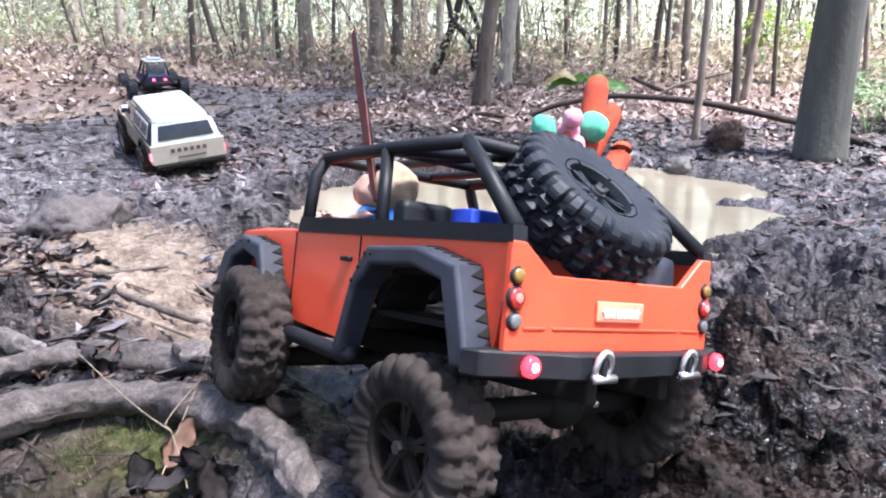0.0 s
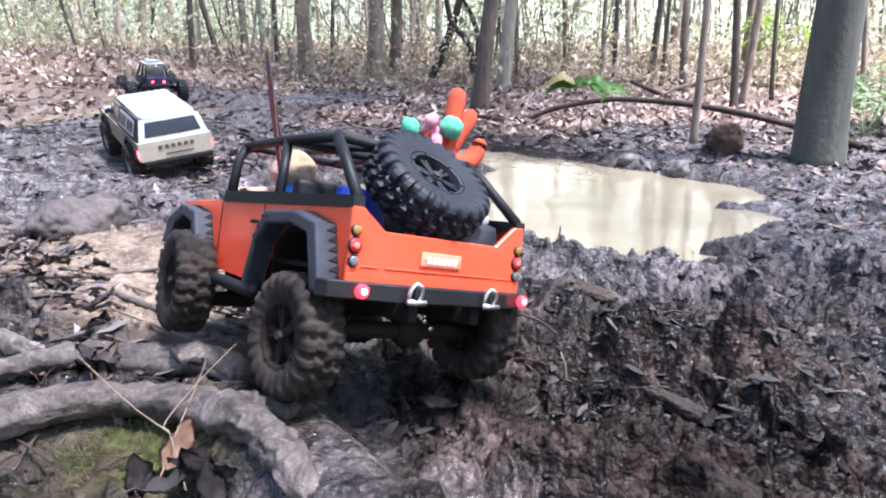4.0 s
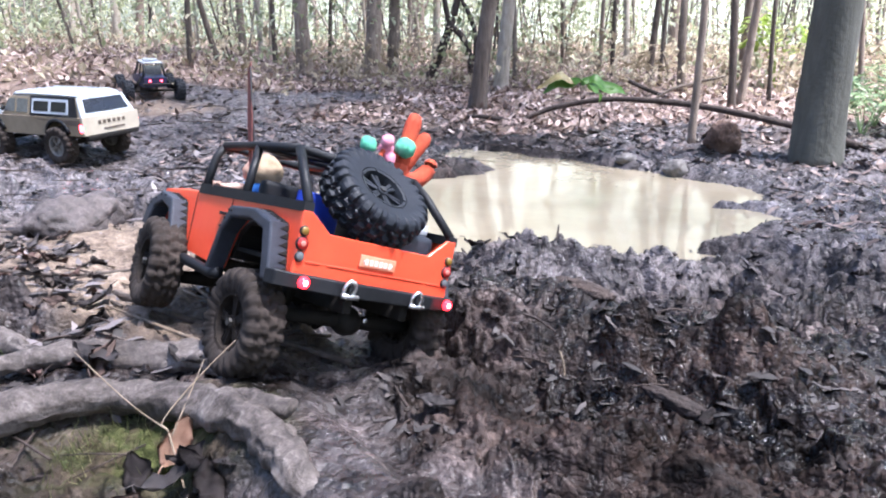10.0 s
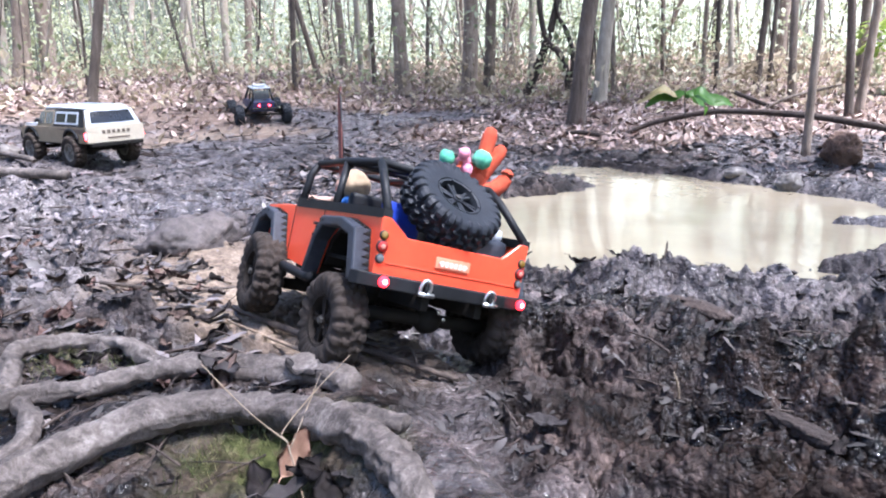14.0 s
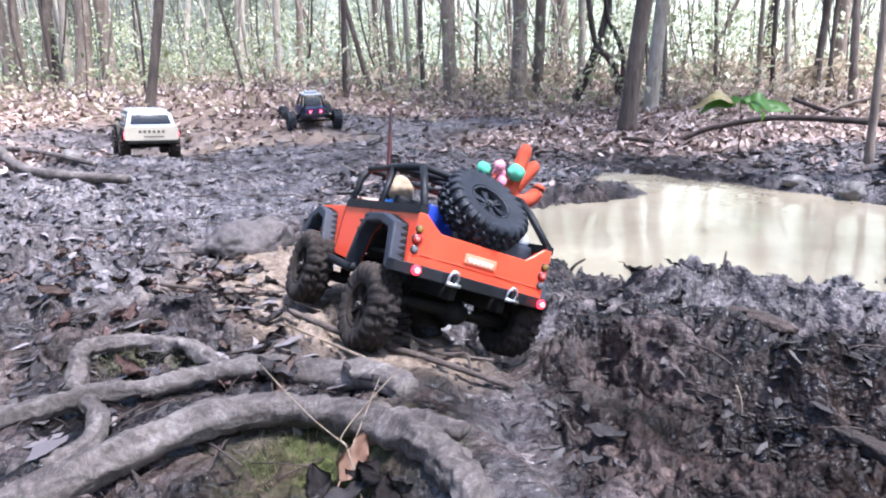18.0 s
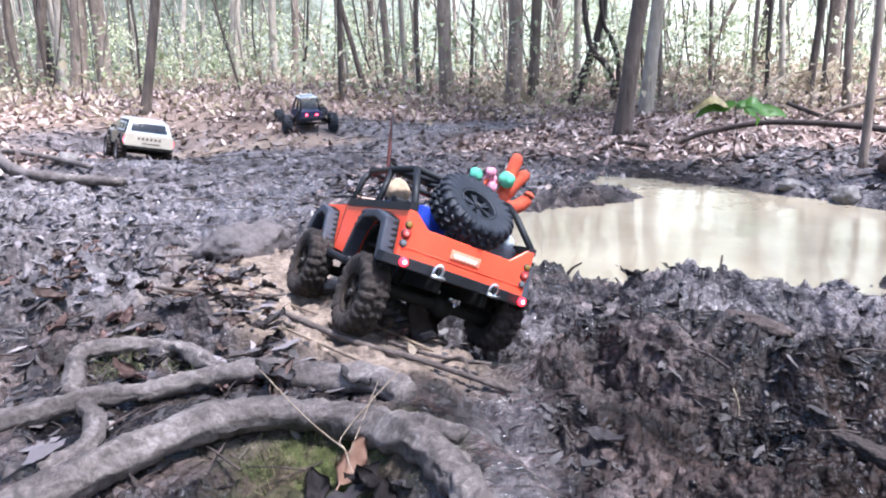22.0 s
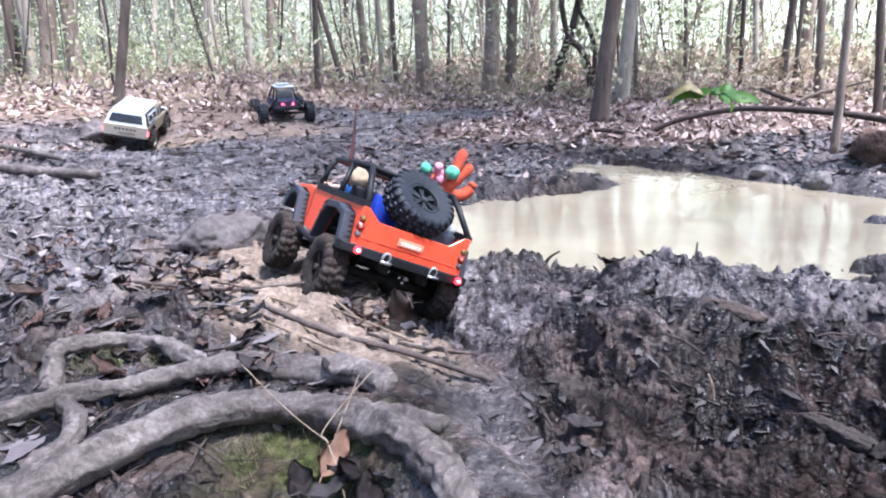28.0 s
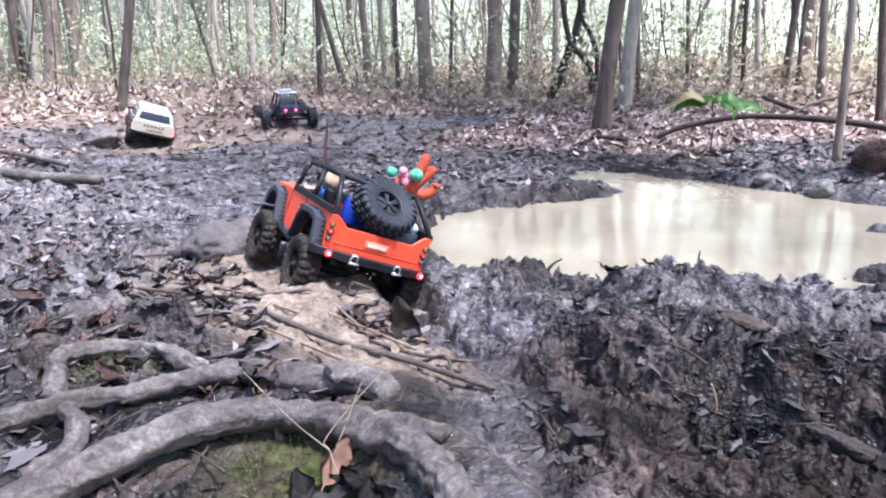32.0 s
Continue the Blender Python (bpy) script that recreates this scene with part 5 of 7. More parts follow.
    box_into(bm, (0, 0.222, 0.192), (0.17, 0.022, 0.03), None, 0.005)
    part("dashboard", bm, BLACK, t)
    bm = bmesh.new()
    for k in range(20):
        a = math.pi * k / 10
        ball_into(bm, (-0.046 + 0.014 * math.cos(a), 0.205 - 0.006 * math.sin(a), 0.208 + 0.013 * math.sin(a)), 0.0022, 1)
    part("steering_wheel", bm, BLACK, t)
    bm = bmesh.new()
    box_into(bm, (-0.012, 0.112, 0.2), (0.046, 0.024, 0.05), None, 0.002)
    part("blue_box", bm, BLUE_BOX, t, "blue plastic box in the load bed")
    bm = bmesh.new()
    box_into(bm, (-0.048, 0.112, 0.194), (0.014, 0.012, 0.03), None, 0.002)
    part("red_carton", bm, LENS_RED, t, "small red and white carton")
    bm = bmesh.new()
    box_into(bm, (0.05, 0.03, 0.178), (0.06, 0.05, 0.05), None, 0.008)
    part("grey_bag", bm, FLARE, t)
    # Added ball: stands in for bright pond water showing through the cage.
    bm = bmesh.new()
    ball_into(bm, (0.072, 0.035, 0.208), 0.016, 2, (1, 1, 0.8))
    part("pond_glare_ball", bm, WHITE, t, "added white ball standing in for pond glare behind the spare wheel")
    # dolls
    for x, y, mt in ((-0.048, 0.186, 0), (-0.04, 0.229, 1)):
        bm = bmesh.new()
        ball_into(bm, (x, y - 0.008, 0.206), 0.019, 2, (1.0, 0.7, 1.2))
        n0 = len(bm.faces)
        ball_into(bm, (x, y + 0.002, 0.2385), 0.012 if mt else 0.0165, 2, (1, 1, 1.1))
        tube_into(bm, curve_pts([(x - 0.016, y, 0.217), (x - 0.032, y + 0.004, 0.213), (x - 0.052, y + 0.012, 0.2125)], 4), [0.0038] * 9, 8)
        n1 = len(bm.faces)
        ball_into(bm, (x, y - 0.006, 0.2385), 0.0135 if mt else 0.0185, 3, (1.08, 0.9, 1.12))
        bm.verts.ensure_lookup_table()
        for v in list(bm.verts)[-642:]:
            v.co += (v.co - Vector((x, y - 0.006, 0.2385))) * 0.22 * noise.noise(v.co * 110)
        bm.faces.ensure_lookup_table()
        for i, f in enumerate(bm.faces):
            f.material_index = 0 if i < n0 else (1 if i < n1 else 2)
        part("doll", bm, [DOLL_BLUE, DOLL_SKIN, DOLL_SKIN if mt else DOLL_STRAW], t, "small bald doll in blue" if mt else "small doll in blue with straw-coloured hair")
    # roll cage
    ft, rt, rb = (-0.078, 0.236, 0.2605), (-0.078, 0.062, 0.263), (-0.094, -0.004, 0.207)
    fbase = (-0.094, 0.229, 0.207)
    for pts in ([fbase, (-0.086, 0.238, 0.245), ft, (-0.078, 0.15, 0.2635), rt, (-0.084, 0.04, 0.247), rb],):
        bars(t, "cage_side", [pts[0], pts[1], pts[2]], 0.0052, BLACK)
        bars(t, "cage_side", mirror_x([pts[0], pts[1], pts[2]]), 0.0052, BLACK)
        bars(t, "cage_rail", [pts[2], pts[3], pts[4]], 0.0052, BLACK)
        bars(t, "cage_rail", mirror_x([pts[2], pts[3], pts[4]]), 0.0052, BLACK)
        bars(t, "cage_stay", [pts[4], pts[5], pts[6]], 0.0052, BLACK)
        bars(t, "cage_stay", mirror_x([pts[4], pts[5], pts[6]]), 0.0052, BLACK)
    for y, z in ((0.236, 0.2605), (0.15, 0.2635), (0.062, 0.263)):
        bars(t, "cage_crossbar", [(-0.078, y, z), (0.078, y, z)], 0.0048, BLACK)
    for s in (-1, 1):
        bars(t, "cage_post", [(s * 0.093, 0.128, 0.206), (s * 0.079, 0.148, 0.262)], 0.0048, BLACK)
        bars(t, "cage_diagonal", [(s * 0.075, 0.15, 0.262), (s * 0.012, 0.064, 0.262)], 0.004, BLACK)
        bars(t, "cage_brace", [(s * 0.03, 0.235, 0.261), (s * 0.03, 0.064, 0.263)], 0.0036, BLACK)
    # antenna and pennant
    bars(t, "antenna", [(-0.06, 0.178, 0.206), (-0.0745, 0.181, 0.28), (-0.092, 0.188, 0.352)], 0.0011, BLACK, "", 6)
    bm = bmesh.new()
    prism_into(bm, [(0.1765, 0.232), (0.1805, 0.226), (0.184, 0.24), (0.1925, 0.3), (0.195, 0.35), (0.189, 0.358), (0.182, 0.3)], "x", -0.0622, -0.061)
    for v in bm.verts:  # it leans with the antenna
        v.co.x -= (v.co.z - 0.206) * 0.2
    part("pennant", bm, PENNANT, t, "narrow faded red pennant on the antenna", False)
    # plush ornament
    bm = bmesh.new()
    for a, b, r in (((0.085, 0.105, 0.27), (0.09, 0.1, 0.35), 0.0098), ((0.09, 0.105, 0.28), (0.114, 0.1, 0.33), 0.009), ((0.075, 0.105, 0.262), (0.09, 0.105, 0.285), 0.012)):
        a, b = Vector(a), Vector(b)
        tube_into(bm, [a + (b - a) * f for f in (0, 0.15, 0.5, 0.85, 0.97, 1)], [r * q for q in (0.8, 1, 1, 1.05, 0.75, 0.3)], 10)
    hook = curve_pts([(0.082, 0.105, 0.272), (0.102, 0.1, 0.268), (0.122, 0.1, 0.281), (0.131, 0.1, 0.303)], 5)
    tube_into(bm, hook, [0.0085 + 0.0025 * math.sin(math.pi * i / 15) - 0.006 * (i == 15) - 0.002 * (i == 14) for i in range(16)], 10)
    for v in bm.verts:
        v.co += Vector((0.0022, 0.0022, 0.0022)) * noise.noise(v.co * 120)
    toy = part("plush_ornament", bm, PLUSH_ORANGE, t, "orange plush hand-like ornament with pink and green balls")
    for c, r, mt in (((0.078, 0.092, 0.304), 0.0125, PLUSH_GREEN), ((0.053, 0.095, 0.296), 0.0095, PLUSH_PINK), ((0.045, 0.085, 0.304), 0.008, PLUSH_PINK), ((0.03, 0.1, 0.295), 0.010, PLUSH_GREEN), ((0.055, 0.09, 0.285), 0.009, PLUSH_PINK)):
        bm = bmesh.new()
        ball_into(bm, c, r, 3)
        for v in bm.verts:
            v.co += (v.co - Vector(c)) * 0.16 * noise.noise(v.co * 160)
        part("ball", bm, mt, toy)
    bars(t, "ornament_stalk", [(0.078, 0.1, 0.262), (0.084, 0.104, 0.29)], 0.003, BLACK)
    bars(t, "ornament_stalk", [(0.03, 0.08, 0.262), (0.045, 0.09, 0.292), (0.07, 0.1, 0.295)], 0.003, PLUSH_ORANGE)
    # rear bumper
    bm = bmesh.new()
    prism_into(bm, [(-0.121, 0.004), (-0.116, -0.008), (-0.062, -0.03), (0.062, -0.03), (0.116, -0.008), (0.121, 0.004), (0.105, 0.004), (0.058, -0.014), (-0.058, -0.014), (-0.105, 0.004)], "z", 0.126, 0.1405)
    bmesh.ops.bevel(bm, geom=list(bm.edges), offset=0.0012, segments=1, affect="EDGES")
    bump_ = part("rear_bumper", bm, BLACK, t, smooth=False)
    for s in (-1, 1):
        disc_part("bumper_lamp", (s * 0.0925, -0.021, 0.1335), 0.0058, 0.005, LAMP_RED, bump_, "glowing red round bumper lamp")
        disc_part("lamp_core", (s * 0.0925, -0.0253, 0.1335), 0.0026, 0.0014, LAMP_CORE, bump_)
        bm = bmesh.new()
        x0 = -0.049 if s < 0 else 0.036
        ring = [(x0 + 0.0062 * math.sin(a), -0.036 - 0.002 * math.cos(a), 0.1345 + 0.0085 * math.cos(a)) for a in [-2.4 + 4.8 * k / 12 for k in range(13)]]
        tube_into(bm, ring, [0.002] * 13, 8)
        part("shackle", bm, CHROME, bump_, "bright metal shackle")
        bm = bmesh.new()
        tube_into(bm, [(x0 - 0.008, -0.036, 0.128), (x0 + 0.011, -0.036, 0.128)], [0.0026] * 2, 8)
        part("shackle_pin", bm, CHROME, bump_)
        bm = bmesh.new()
        box_into(bm, (x0, -0.033, 0.134), (0.0035, 0.01, 0.011), None, 0.0008)
        part("shackle_tab", bm, BLACK, bump_)
    # chassis
    for s in (-1, 1):
        bm = bmesh.new()
        box_into(bm, (s * 0.036, 0.16, 0.118), (0.01, 0.36, 0.018), None, 0.002)
        part("frame_rail", bm, CHASSIS, t)
        for y in (0.052, 0.262):
            bm = bmesh.new()
            tube_into(bm, [(s * 0.06, y + 0.012, 0.092), (s * 0.052, y + 0.004, 0.15)], [0.0075, 0.0075], 10)
            for q in range(7):
                f = q / 6
                ball_into(bm, (s * (0.06 - 0.008 * f), y + 0.012 - 0.008 * f, 0.1 + 0.04 * f), 0.0095, 1, (1, 1, 0.25))
            part("shock_absorber", bm, CHASSIS, t)
            bars(t, "suspension_link", [(s * 0.045, y, 0.09), (s * 0.03, 0.157, 0.108)], 0.0035, CHASSIS)
    for y in (0.045, 0.262):
        ax = bars(t, "axle", [(-0.1, y, 0.094), (-0.03, y, 0.094), (0.03, y, 0.094), (0.1, y, 0.094)], 0.008, CHASSIS, "", 12)
        bm = bmesh.new()
        ball_into(bm, (0.012, y, 0.094), 0.017, 2, (1.1, 1, 1))
        part("differential", bm, CHASSIS, ax)
    bm = bmesh.new()
    box_into(bm, (0, 0.157, 0.113), (0.062, 0.09, 0.03), None, 0.006)
    part("gearbox", bm, CHASSIS, t)
    for x, z in ((-0.012, 0.112), (0.01, 0.107), (0.018, 0.1)):
        disc_part("link_bolt", (x, 0.02, z), 0.0028, 0.003, CHROME, t)
    # spare wheel leaning against the cage
    n = Vector((0.035, -0.667, 0.745)).normalized()
    m = n.to_track_quat("X", "Z").to_matrix().to_4x4()
    wheel(t, TYRE_S, RIM_S, NUT, Vector((0.0078, 0.0344, 0.2305)), m, "clean black spare wheel")
    wheels = [wheel(t, TYRE_A, RIM_A, NUT, p) for p in ((-0.105, 0.05, 0.085), (0.102, 0.052, 0.1), (-0.115, 0.271, 0.102), (0.105, 0.271, 0.102))]
    return t, wheels


truck, truck_wheels = orange_truck()


# ---------------------------------------------------------------- the beige pickup (origin on the ground under its tailgate, y forwards)
def beige_pickup():
    t = tagged(new("beige_pickup"), "beige remote-controlled pickup with white canopy and muddy tyres", "toy truck")
    lower = [(0.0, 0.088), (-0.006, 0.1), (-0.002, 0.142), (0.455, 0.138), (0.47, 0.13), (0.472, 0.095), (0.44, 0.092), (0.43, 0.115), (0.41, 0.128), (0.38, 0.128), (0.36, 0.115), (0.35, 0.084), (0.15, 0.084), (0.14, 0.112), (0.12, 0.127), (0.085, 0.127), (0.065, 0.112), (0.055, 0.088)]
    bm = bmesh.new()
    prism_into(bm, lower, "x", -0.104, 0.104)
    body = part("body", bm, TAN, t, "tan lower body", False)
    for s in (-1, 1):
        bm = bmesh.new()
        prism_into(bm, [(0.0, 0.118), (0.05, 0.12), (0.07, 0.13), (0.16, 0.13), (0.2, 0.134), (0.0, 0.136)], "x", s * 0.104, s * 0.1052)
        part("stripe", bm, STRIPE, body, "brown side stripe", False)
        for y in (0.102, 0.395):
            bm = bmesh.new()
            pts = [(s * 0.104, y + 0.052 * math.cos(a), 0.086 + 0.047 * math.sin(a)) for a in [0.15 + 2.85 * k / 10 for k in range(11)]]
            tube_into(bm, pts, [0.006] * 11, 6)
            part("fender_flare", bm, BLACK, t)
        bm = bmesh.new()
        for q in range(2):
            prism_into(bm, [(0.235 + q * 0.06, 0.15), (0.284 + q * 0.06, 0.15), (0.284 + q * 0.06 - q * 0.02, 0.19), (0.235 + q * 0.06, 0.19)], "x", s * 0.0995, s * 0.1008)
        part("cab_window", bm, LENS_GREY, t, "", False)
        bm = bmesh.new()
        prism_into(bm, [(0.012, 0.142), (0.222, 0.142), (0.222, 0.2), (0.03, 0.2)], "x", s * 0.0985, s * 0.1018)
        side_w = part("canopy_side", bm, BLACK, t, "black canopy side", False)
        bm = bmesh.new()
        prism_into(bm, [(0.05, 0.15), (0.212, 0.15), (0.212, 0.193), (0.055, 0.193)], "x", s * 0.1018, s * 0.1035)
        part("window_frame", bm, WHITE, side_w, "white window frame", False)
        for y0, y1 in ((0.06, 0.125), (0.138, 0.204)):
            bm = bmesh.new()
            prism_into(bm, [(y0, 0.157), (y1, 0.157), (y1, 0.186), (y0, 0.186)], "x", s * 0.1035, s * 0.1045)
            part("pane", bm, DARKGLASS, side_w, "", False)
        bm = bmesh.new()
        ball_into(bm, (s * 0.108, 0.34, 0.16), 0.009, 2, (1, 0.5, 1))
        part("mirror", bm, BLACK, t)
    bm = bmesh.new()
    prism_into(bm, [(0.004, 0.142), (0.355, 0.14), (0.315, 0.196), (0.03, 0.198)], "x", -0.0985, 0.0985)
    part("cab", bm, TAN, t, "tan cab and canopy", False)
    bm = bmesh.new()
    prism_into(bm, [(0.018, 0.198), (0.322, 0.196), (0.31, 0.208), (0.28, 0.213), (0.06, 0.214), (0.026, 0.206)], "x", -0.094, 0.094)
    bmesh.ops.bevel(bm, geom=[e for e in bm.edges if abs(e.verts[0].co.x - e.verts[1].co.x) < 1e-5], offset=0.006, segments=2, affect="EDGES")
    part("roof", bm, WHITE, t, "white roof")
    for k in range(4):
        bm = bmesh.new()
        box_into(bm, (-0.06 + k * 0.04, 0.17, 0.2148), (0.004, 0.22, 0.002), None, 0.0006)
        part("roof_rib", bm, WHITE, t)
    # rear: cream tailgate, canopy hatch with dark glass
    bm = bmesh.new()
    prism_into(bm, [(-0.105, 0.096), (-0.1, 0.09), (0.1, 0.09), (0.105, 0.096), (0.105, 0.145), (-0.105, 0.145)], "y", -0.012, -0.003)
    gate = part("tailgate", bm, CREAM, t, "cream tailgate with dark print", False)
    m = Matrix.Translation((0, -0.006, 0.143)) @ Matrix.Rotation(radians(-24), 4, "X")
    bm = bmesh.new()
    box_into(bm, (0, 0.004, 0.031), (0.2, 0.008, 0.066), m, 0.003)
    hatch = part("canopy_hatch", bm, WHITE, t, "white canopy hatch")
    bm = bmesh.new()
    box_into(bm, (0, -0.0012, 0.034), (0.165, 0.002, 0.042), m, 0.0006)
    part("pane", bm, DARKGLASS, hatch, "dark rear window")
    for q in range(6):
        bm = bmesh.new()
        box_into(bm, (-0.045 + q * 0.018, -0.0128, 0.125), (0.011, 0.0012, 0.011))
        part("print_bar", bm, STRIPE, gate, "", False)
    bm = bmesh.new()
    box_into(bm, (0.008, -0.0128, 0.104), (0.08, 0.0012, 0.005))
    part("print_bar", bm, STRIPE, gate, "", False)
    for s in (-1, 1):
        bm = bmesh.new()
        box_into(bm, (s * 0.103, -0.004, 0.112), (0.007, 0.014, 0.022), None, 0.002)
        part("tail_lamp", bm, LAMP_RED_DIM, t, "glowing red tail lamp")
    bm = bmesh.new()
    box_into(bm, (0, -0.012, 0.082), (0.19, 0.014, 0.012), None, 0.002)
    part("rear_bumper", bm, CHASSIS, t)
    bm = bmesh.new()
    prism_into(bm, [(0.352, 0.139), (0.458, 0.137), (0.45, 0.146), (0.36, 0.15)], "x", -0.096, 0.096)
    part("bonnet", bm, WHITE, t, "white bonnet", False)
    bm = bmesh.new()
    prism_into(bm, [(0.357, 0.142), (0.36, 0.15), (0.323, 0.194), (0.318, 0.19)], "x", -0.088, 0.088)
    part("windscreen", bm, DARKGLASS, t, "", False)
    bm = bmesh.new()
    box_into(bm, (0, 0.476, 0.1), (0.21, 0.016, 0.03), None, 0.004)
    part("front_bumper", bm, BLACK, t)
    for s in (-1, 1):
        bm = bmesh.new()
        ball_into(bm, (s * 0.078, 0.474, 0.122), 0.01, 2, (1, 0.5, 1))
        part("headlamp", bm, WHITE, t)
        bm = bmesh.new()
        box_into(bm, (s * 0.035, 0.23, 0.075), (0.01, 0.44, 0.016), None, 0.002)
        part("frame_rail", bm, CHASSIS, t)
    for y in (0.102, 0.395):
        bars(t, "axle", [(-0.09, y, 0.058), (0.09, y, 0.058)], 0.008, CHASSIS, "", 10)
    bm = bmesh.new()
    box_into(bm, (0, 0.25, 0.07), (0.06, 0.1, 0.03), None, 0.005)
    part("gearbox", bm, CHASSIS, t)
    ws = [wheel(t, TYRE_B, RIM_B, NUT, p) for p in ((-0.1, 0.102, 0.056), (0.1, 0.102, 0.056), (-0.1, 0.395, 0.056), (0.1, 0.395, 0.056))]
    for o in t.children_recursive:  # the greenhouse narrows towards the roof
        if o.type == "MESH" and o.parent not in ws:
            for v in o.data.vertices:
                if v.co.z > 0.142:
                    v.co.x *= 1 - 2.8 * (v.co.z - 0.142)
    return t, ws


LAMP_RED_DIM = glow("red_tail_lamp", (1.0, 0.03, 0.04), 7.0)
TYRE_B, RIM_B = tyre_mesh(0.058, 0.042, TYRE_MUD, 0.031, 18), rim_mesh(0.032, 0.042, RIM_GREY)
pickup, pickup_wheels = beige_pickup()


# ---------------------------------------------------------------- the dark buggy
def dark_buggy(x, y, yaw):
    t = tagged(new("dark_buggy"), "dark navy toy rock buggy with white roof and fat black tyres", "toy buggy")
    t.matrix_basis = pose(x, y, hgt(x, y) - 0.008, 4, 0, yaw)
    bm = bmesh.new()
    prism_into(bm, [(0.0, 0.09), (-0.005, 0.15), (0.12, 0.155), (0.3, 0.135), (0.36, 0.12), (0.36, 0.09), (0.2, 0.075), (0.05, 0.075)], "x", -0.055, 0.055)
    part("body", bm, NAVY, t, smooth=False)
    for s in (-1, 1):
        bars(t, "cage_bar", [(s * 0.054, 0.02, 0.15), (s * 0.044, 0.05, 0.235), (s * 0.044, 0.19, 0.235), (s * 0.054, 0.27, 0.14)], 0.0055, BLACK)
        bars(t, "cage_bar", [(s * 0.053, 0.14, 0.15), (s * 0.044, 0.12, 0.235)], 0.0045, BLACK)
        disc_part("tail_lamp", (s * 0.028, -0.006, 0.128), 0.006, 0.006, LAMP_RED_DIM, t, "glowing red tail lamp")
        bars(t, "shock_absorber", [(s * 0.1, 0.06, 0.06), (s * 0.055, 0.06, 0.15)], 0.007, CHASSIS)
    bm = bmesh.new()
    box_into(bm, (0, 0.12, 0.24), (0.1, 0.15, 0.008), None, 0.003)
    part("roof", bm, WHITE, t, "white roof panel")
    bm = bmesh.new()
    box_into(bm, (-0.006, 0.09, 0.256), (0.07, 0.03, 0.018), None, 0.004)
    part("light_bar", bm, WHITE, t)
    bm = bmesh.new()
    box_into(bm, (0, 0.048, 0.195), (0.08, 0.004, 0.06), None, 0.001)
    part("rear_window", bm, LENS_GREY, t)
    bm = bmesh.new()
    box_into(bm, (0, -0.012, 0.105), (0.14, 0.012, 0.014), None, 0.003)
    part("rear_bumper", bm, BLACK, t)
    for yy in (0.05, 0.32):
        bars(t, "axle", [(-0.11, yy, 0.055), (0.11, yy, 0.055)], 0.008, CHASSIS, "", 10)
        for s in (-1, 1):
            wheel(t, TYRE_C, RIM_C, NUT, (s * 0.128, yy, 0.052))
    for o in t.children:  # a low body between the wheels
        if o.type == "MESH":
            for v in o.data.vertices:
                v.co.z = 0.055 + (v.co.z - 0.062) * 0.76
    return t


TYRE_C, RIM_C = tyre_mesh(0.054, 0.046, TYRE_BLUE, 0.028, 18), rim_mesh(0.029, 0.046, RIM_BLACK)
dark_buggy(-1.47, 3.84, 31)


# ---------------------------------------------------------------- roots, sticks, stones, plants
def root(pts, radii, label, seed, wob=0.16, of=None):
    c = curve_pts(pts, 16)
    n = len(c)
    rr = np.interp(np.linspace(0, 1, n), np.linspace(0, 1, len(radii)), radii)
    c = [p + Vector((0.006 * noise.noise(p * 9 + Vector((seed, 0, 0))), 0.006 * noise.noise(p * 9 + Vector((0, seed, 0))), 0.004 * noise.noise(p * 11))) for p in c]
    bm = bmesh.new()
    tube_into(bm, c, [q * (1 + 0.1 * noise.noise(p * 30 + Vector((0, 0, seed)))) for p, q in zip(c, rr)], 28, wob, seed, 0.9)
    bm.verts.ensure_lookup_table()
    for i, v in enumerate(bm.verts):  # long grooves in the bark
        q, k = c[i // 28], 2 * math.pi * (i % 28) / 28
        v.co += (v.co - q) * (0.2 * noise.noise(Vector((math.cos(k) * 2.6, math.sin(k) * 2.6 + seed, (i // 28) * 0.05))) + 0.1 * noise.noise(Vector((math.cos(k) * 6, math.sin(k) * 6 + seed, (i // 28) * 0.12))))
    for v in bm.verts:
        v.co += Vector((1, 1, 1)) * 0.0035 * noise.noise(v.co * 55) + Vector((0, 0, 0.0025)) * noise.noise(v.co * 140)
    if of:
        return part("side_root", bm, ROOT, of, label)
    return tagged(part("tree_root", bm, ROOT), label, "root", "exposed roots")


arched_root = root([(-0.7, 0.33, 0), (-0.58, 0.42, 0.012), (-0.498, 0.457, 0.031), (-0.462, 0.497, 0.046), (-0.418, 0.543, 0.053), (-0.354, 0.589, 0.06), (-0.294, 0.609, 0.056), (-0.206, 0.571, 0.067), (-0.146, 0.508, 0.084), (-0.117, 0.465, 0.087), (-0.096, 0.429, 0.088), (-0.07, 0.4, 0.05)],
     [0.025, 0.023, 0.021, 0.02, 0.019, 0.018, 0.0175, 0.0175, 0.017, 0.015, 0.012, 0.008], "thick grey-brown arched tree root over moss", 2)
root([(-0.185, 0.576, 0.071), (-0.154, 0.551, 0.079), (-0.123, 0.542, 0.079)], [0.011, 0.013, 0.009], "short broken stub of grey root", 5, of=arched_root)
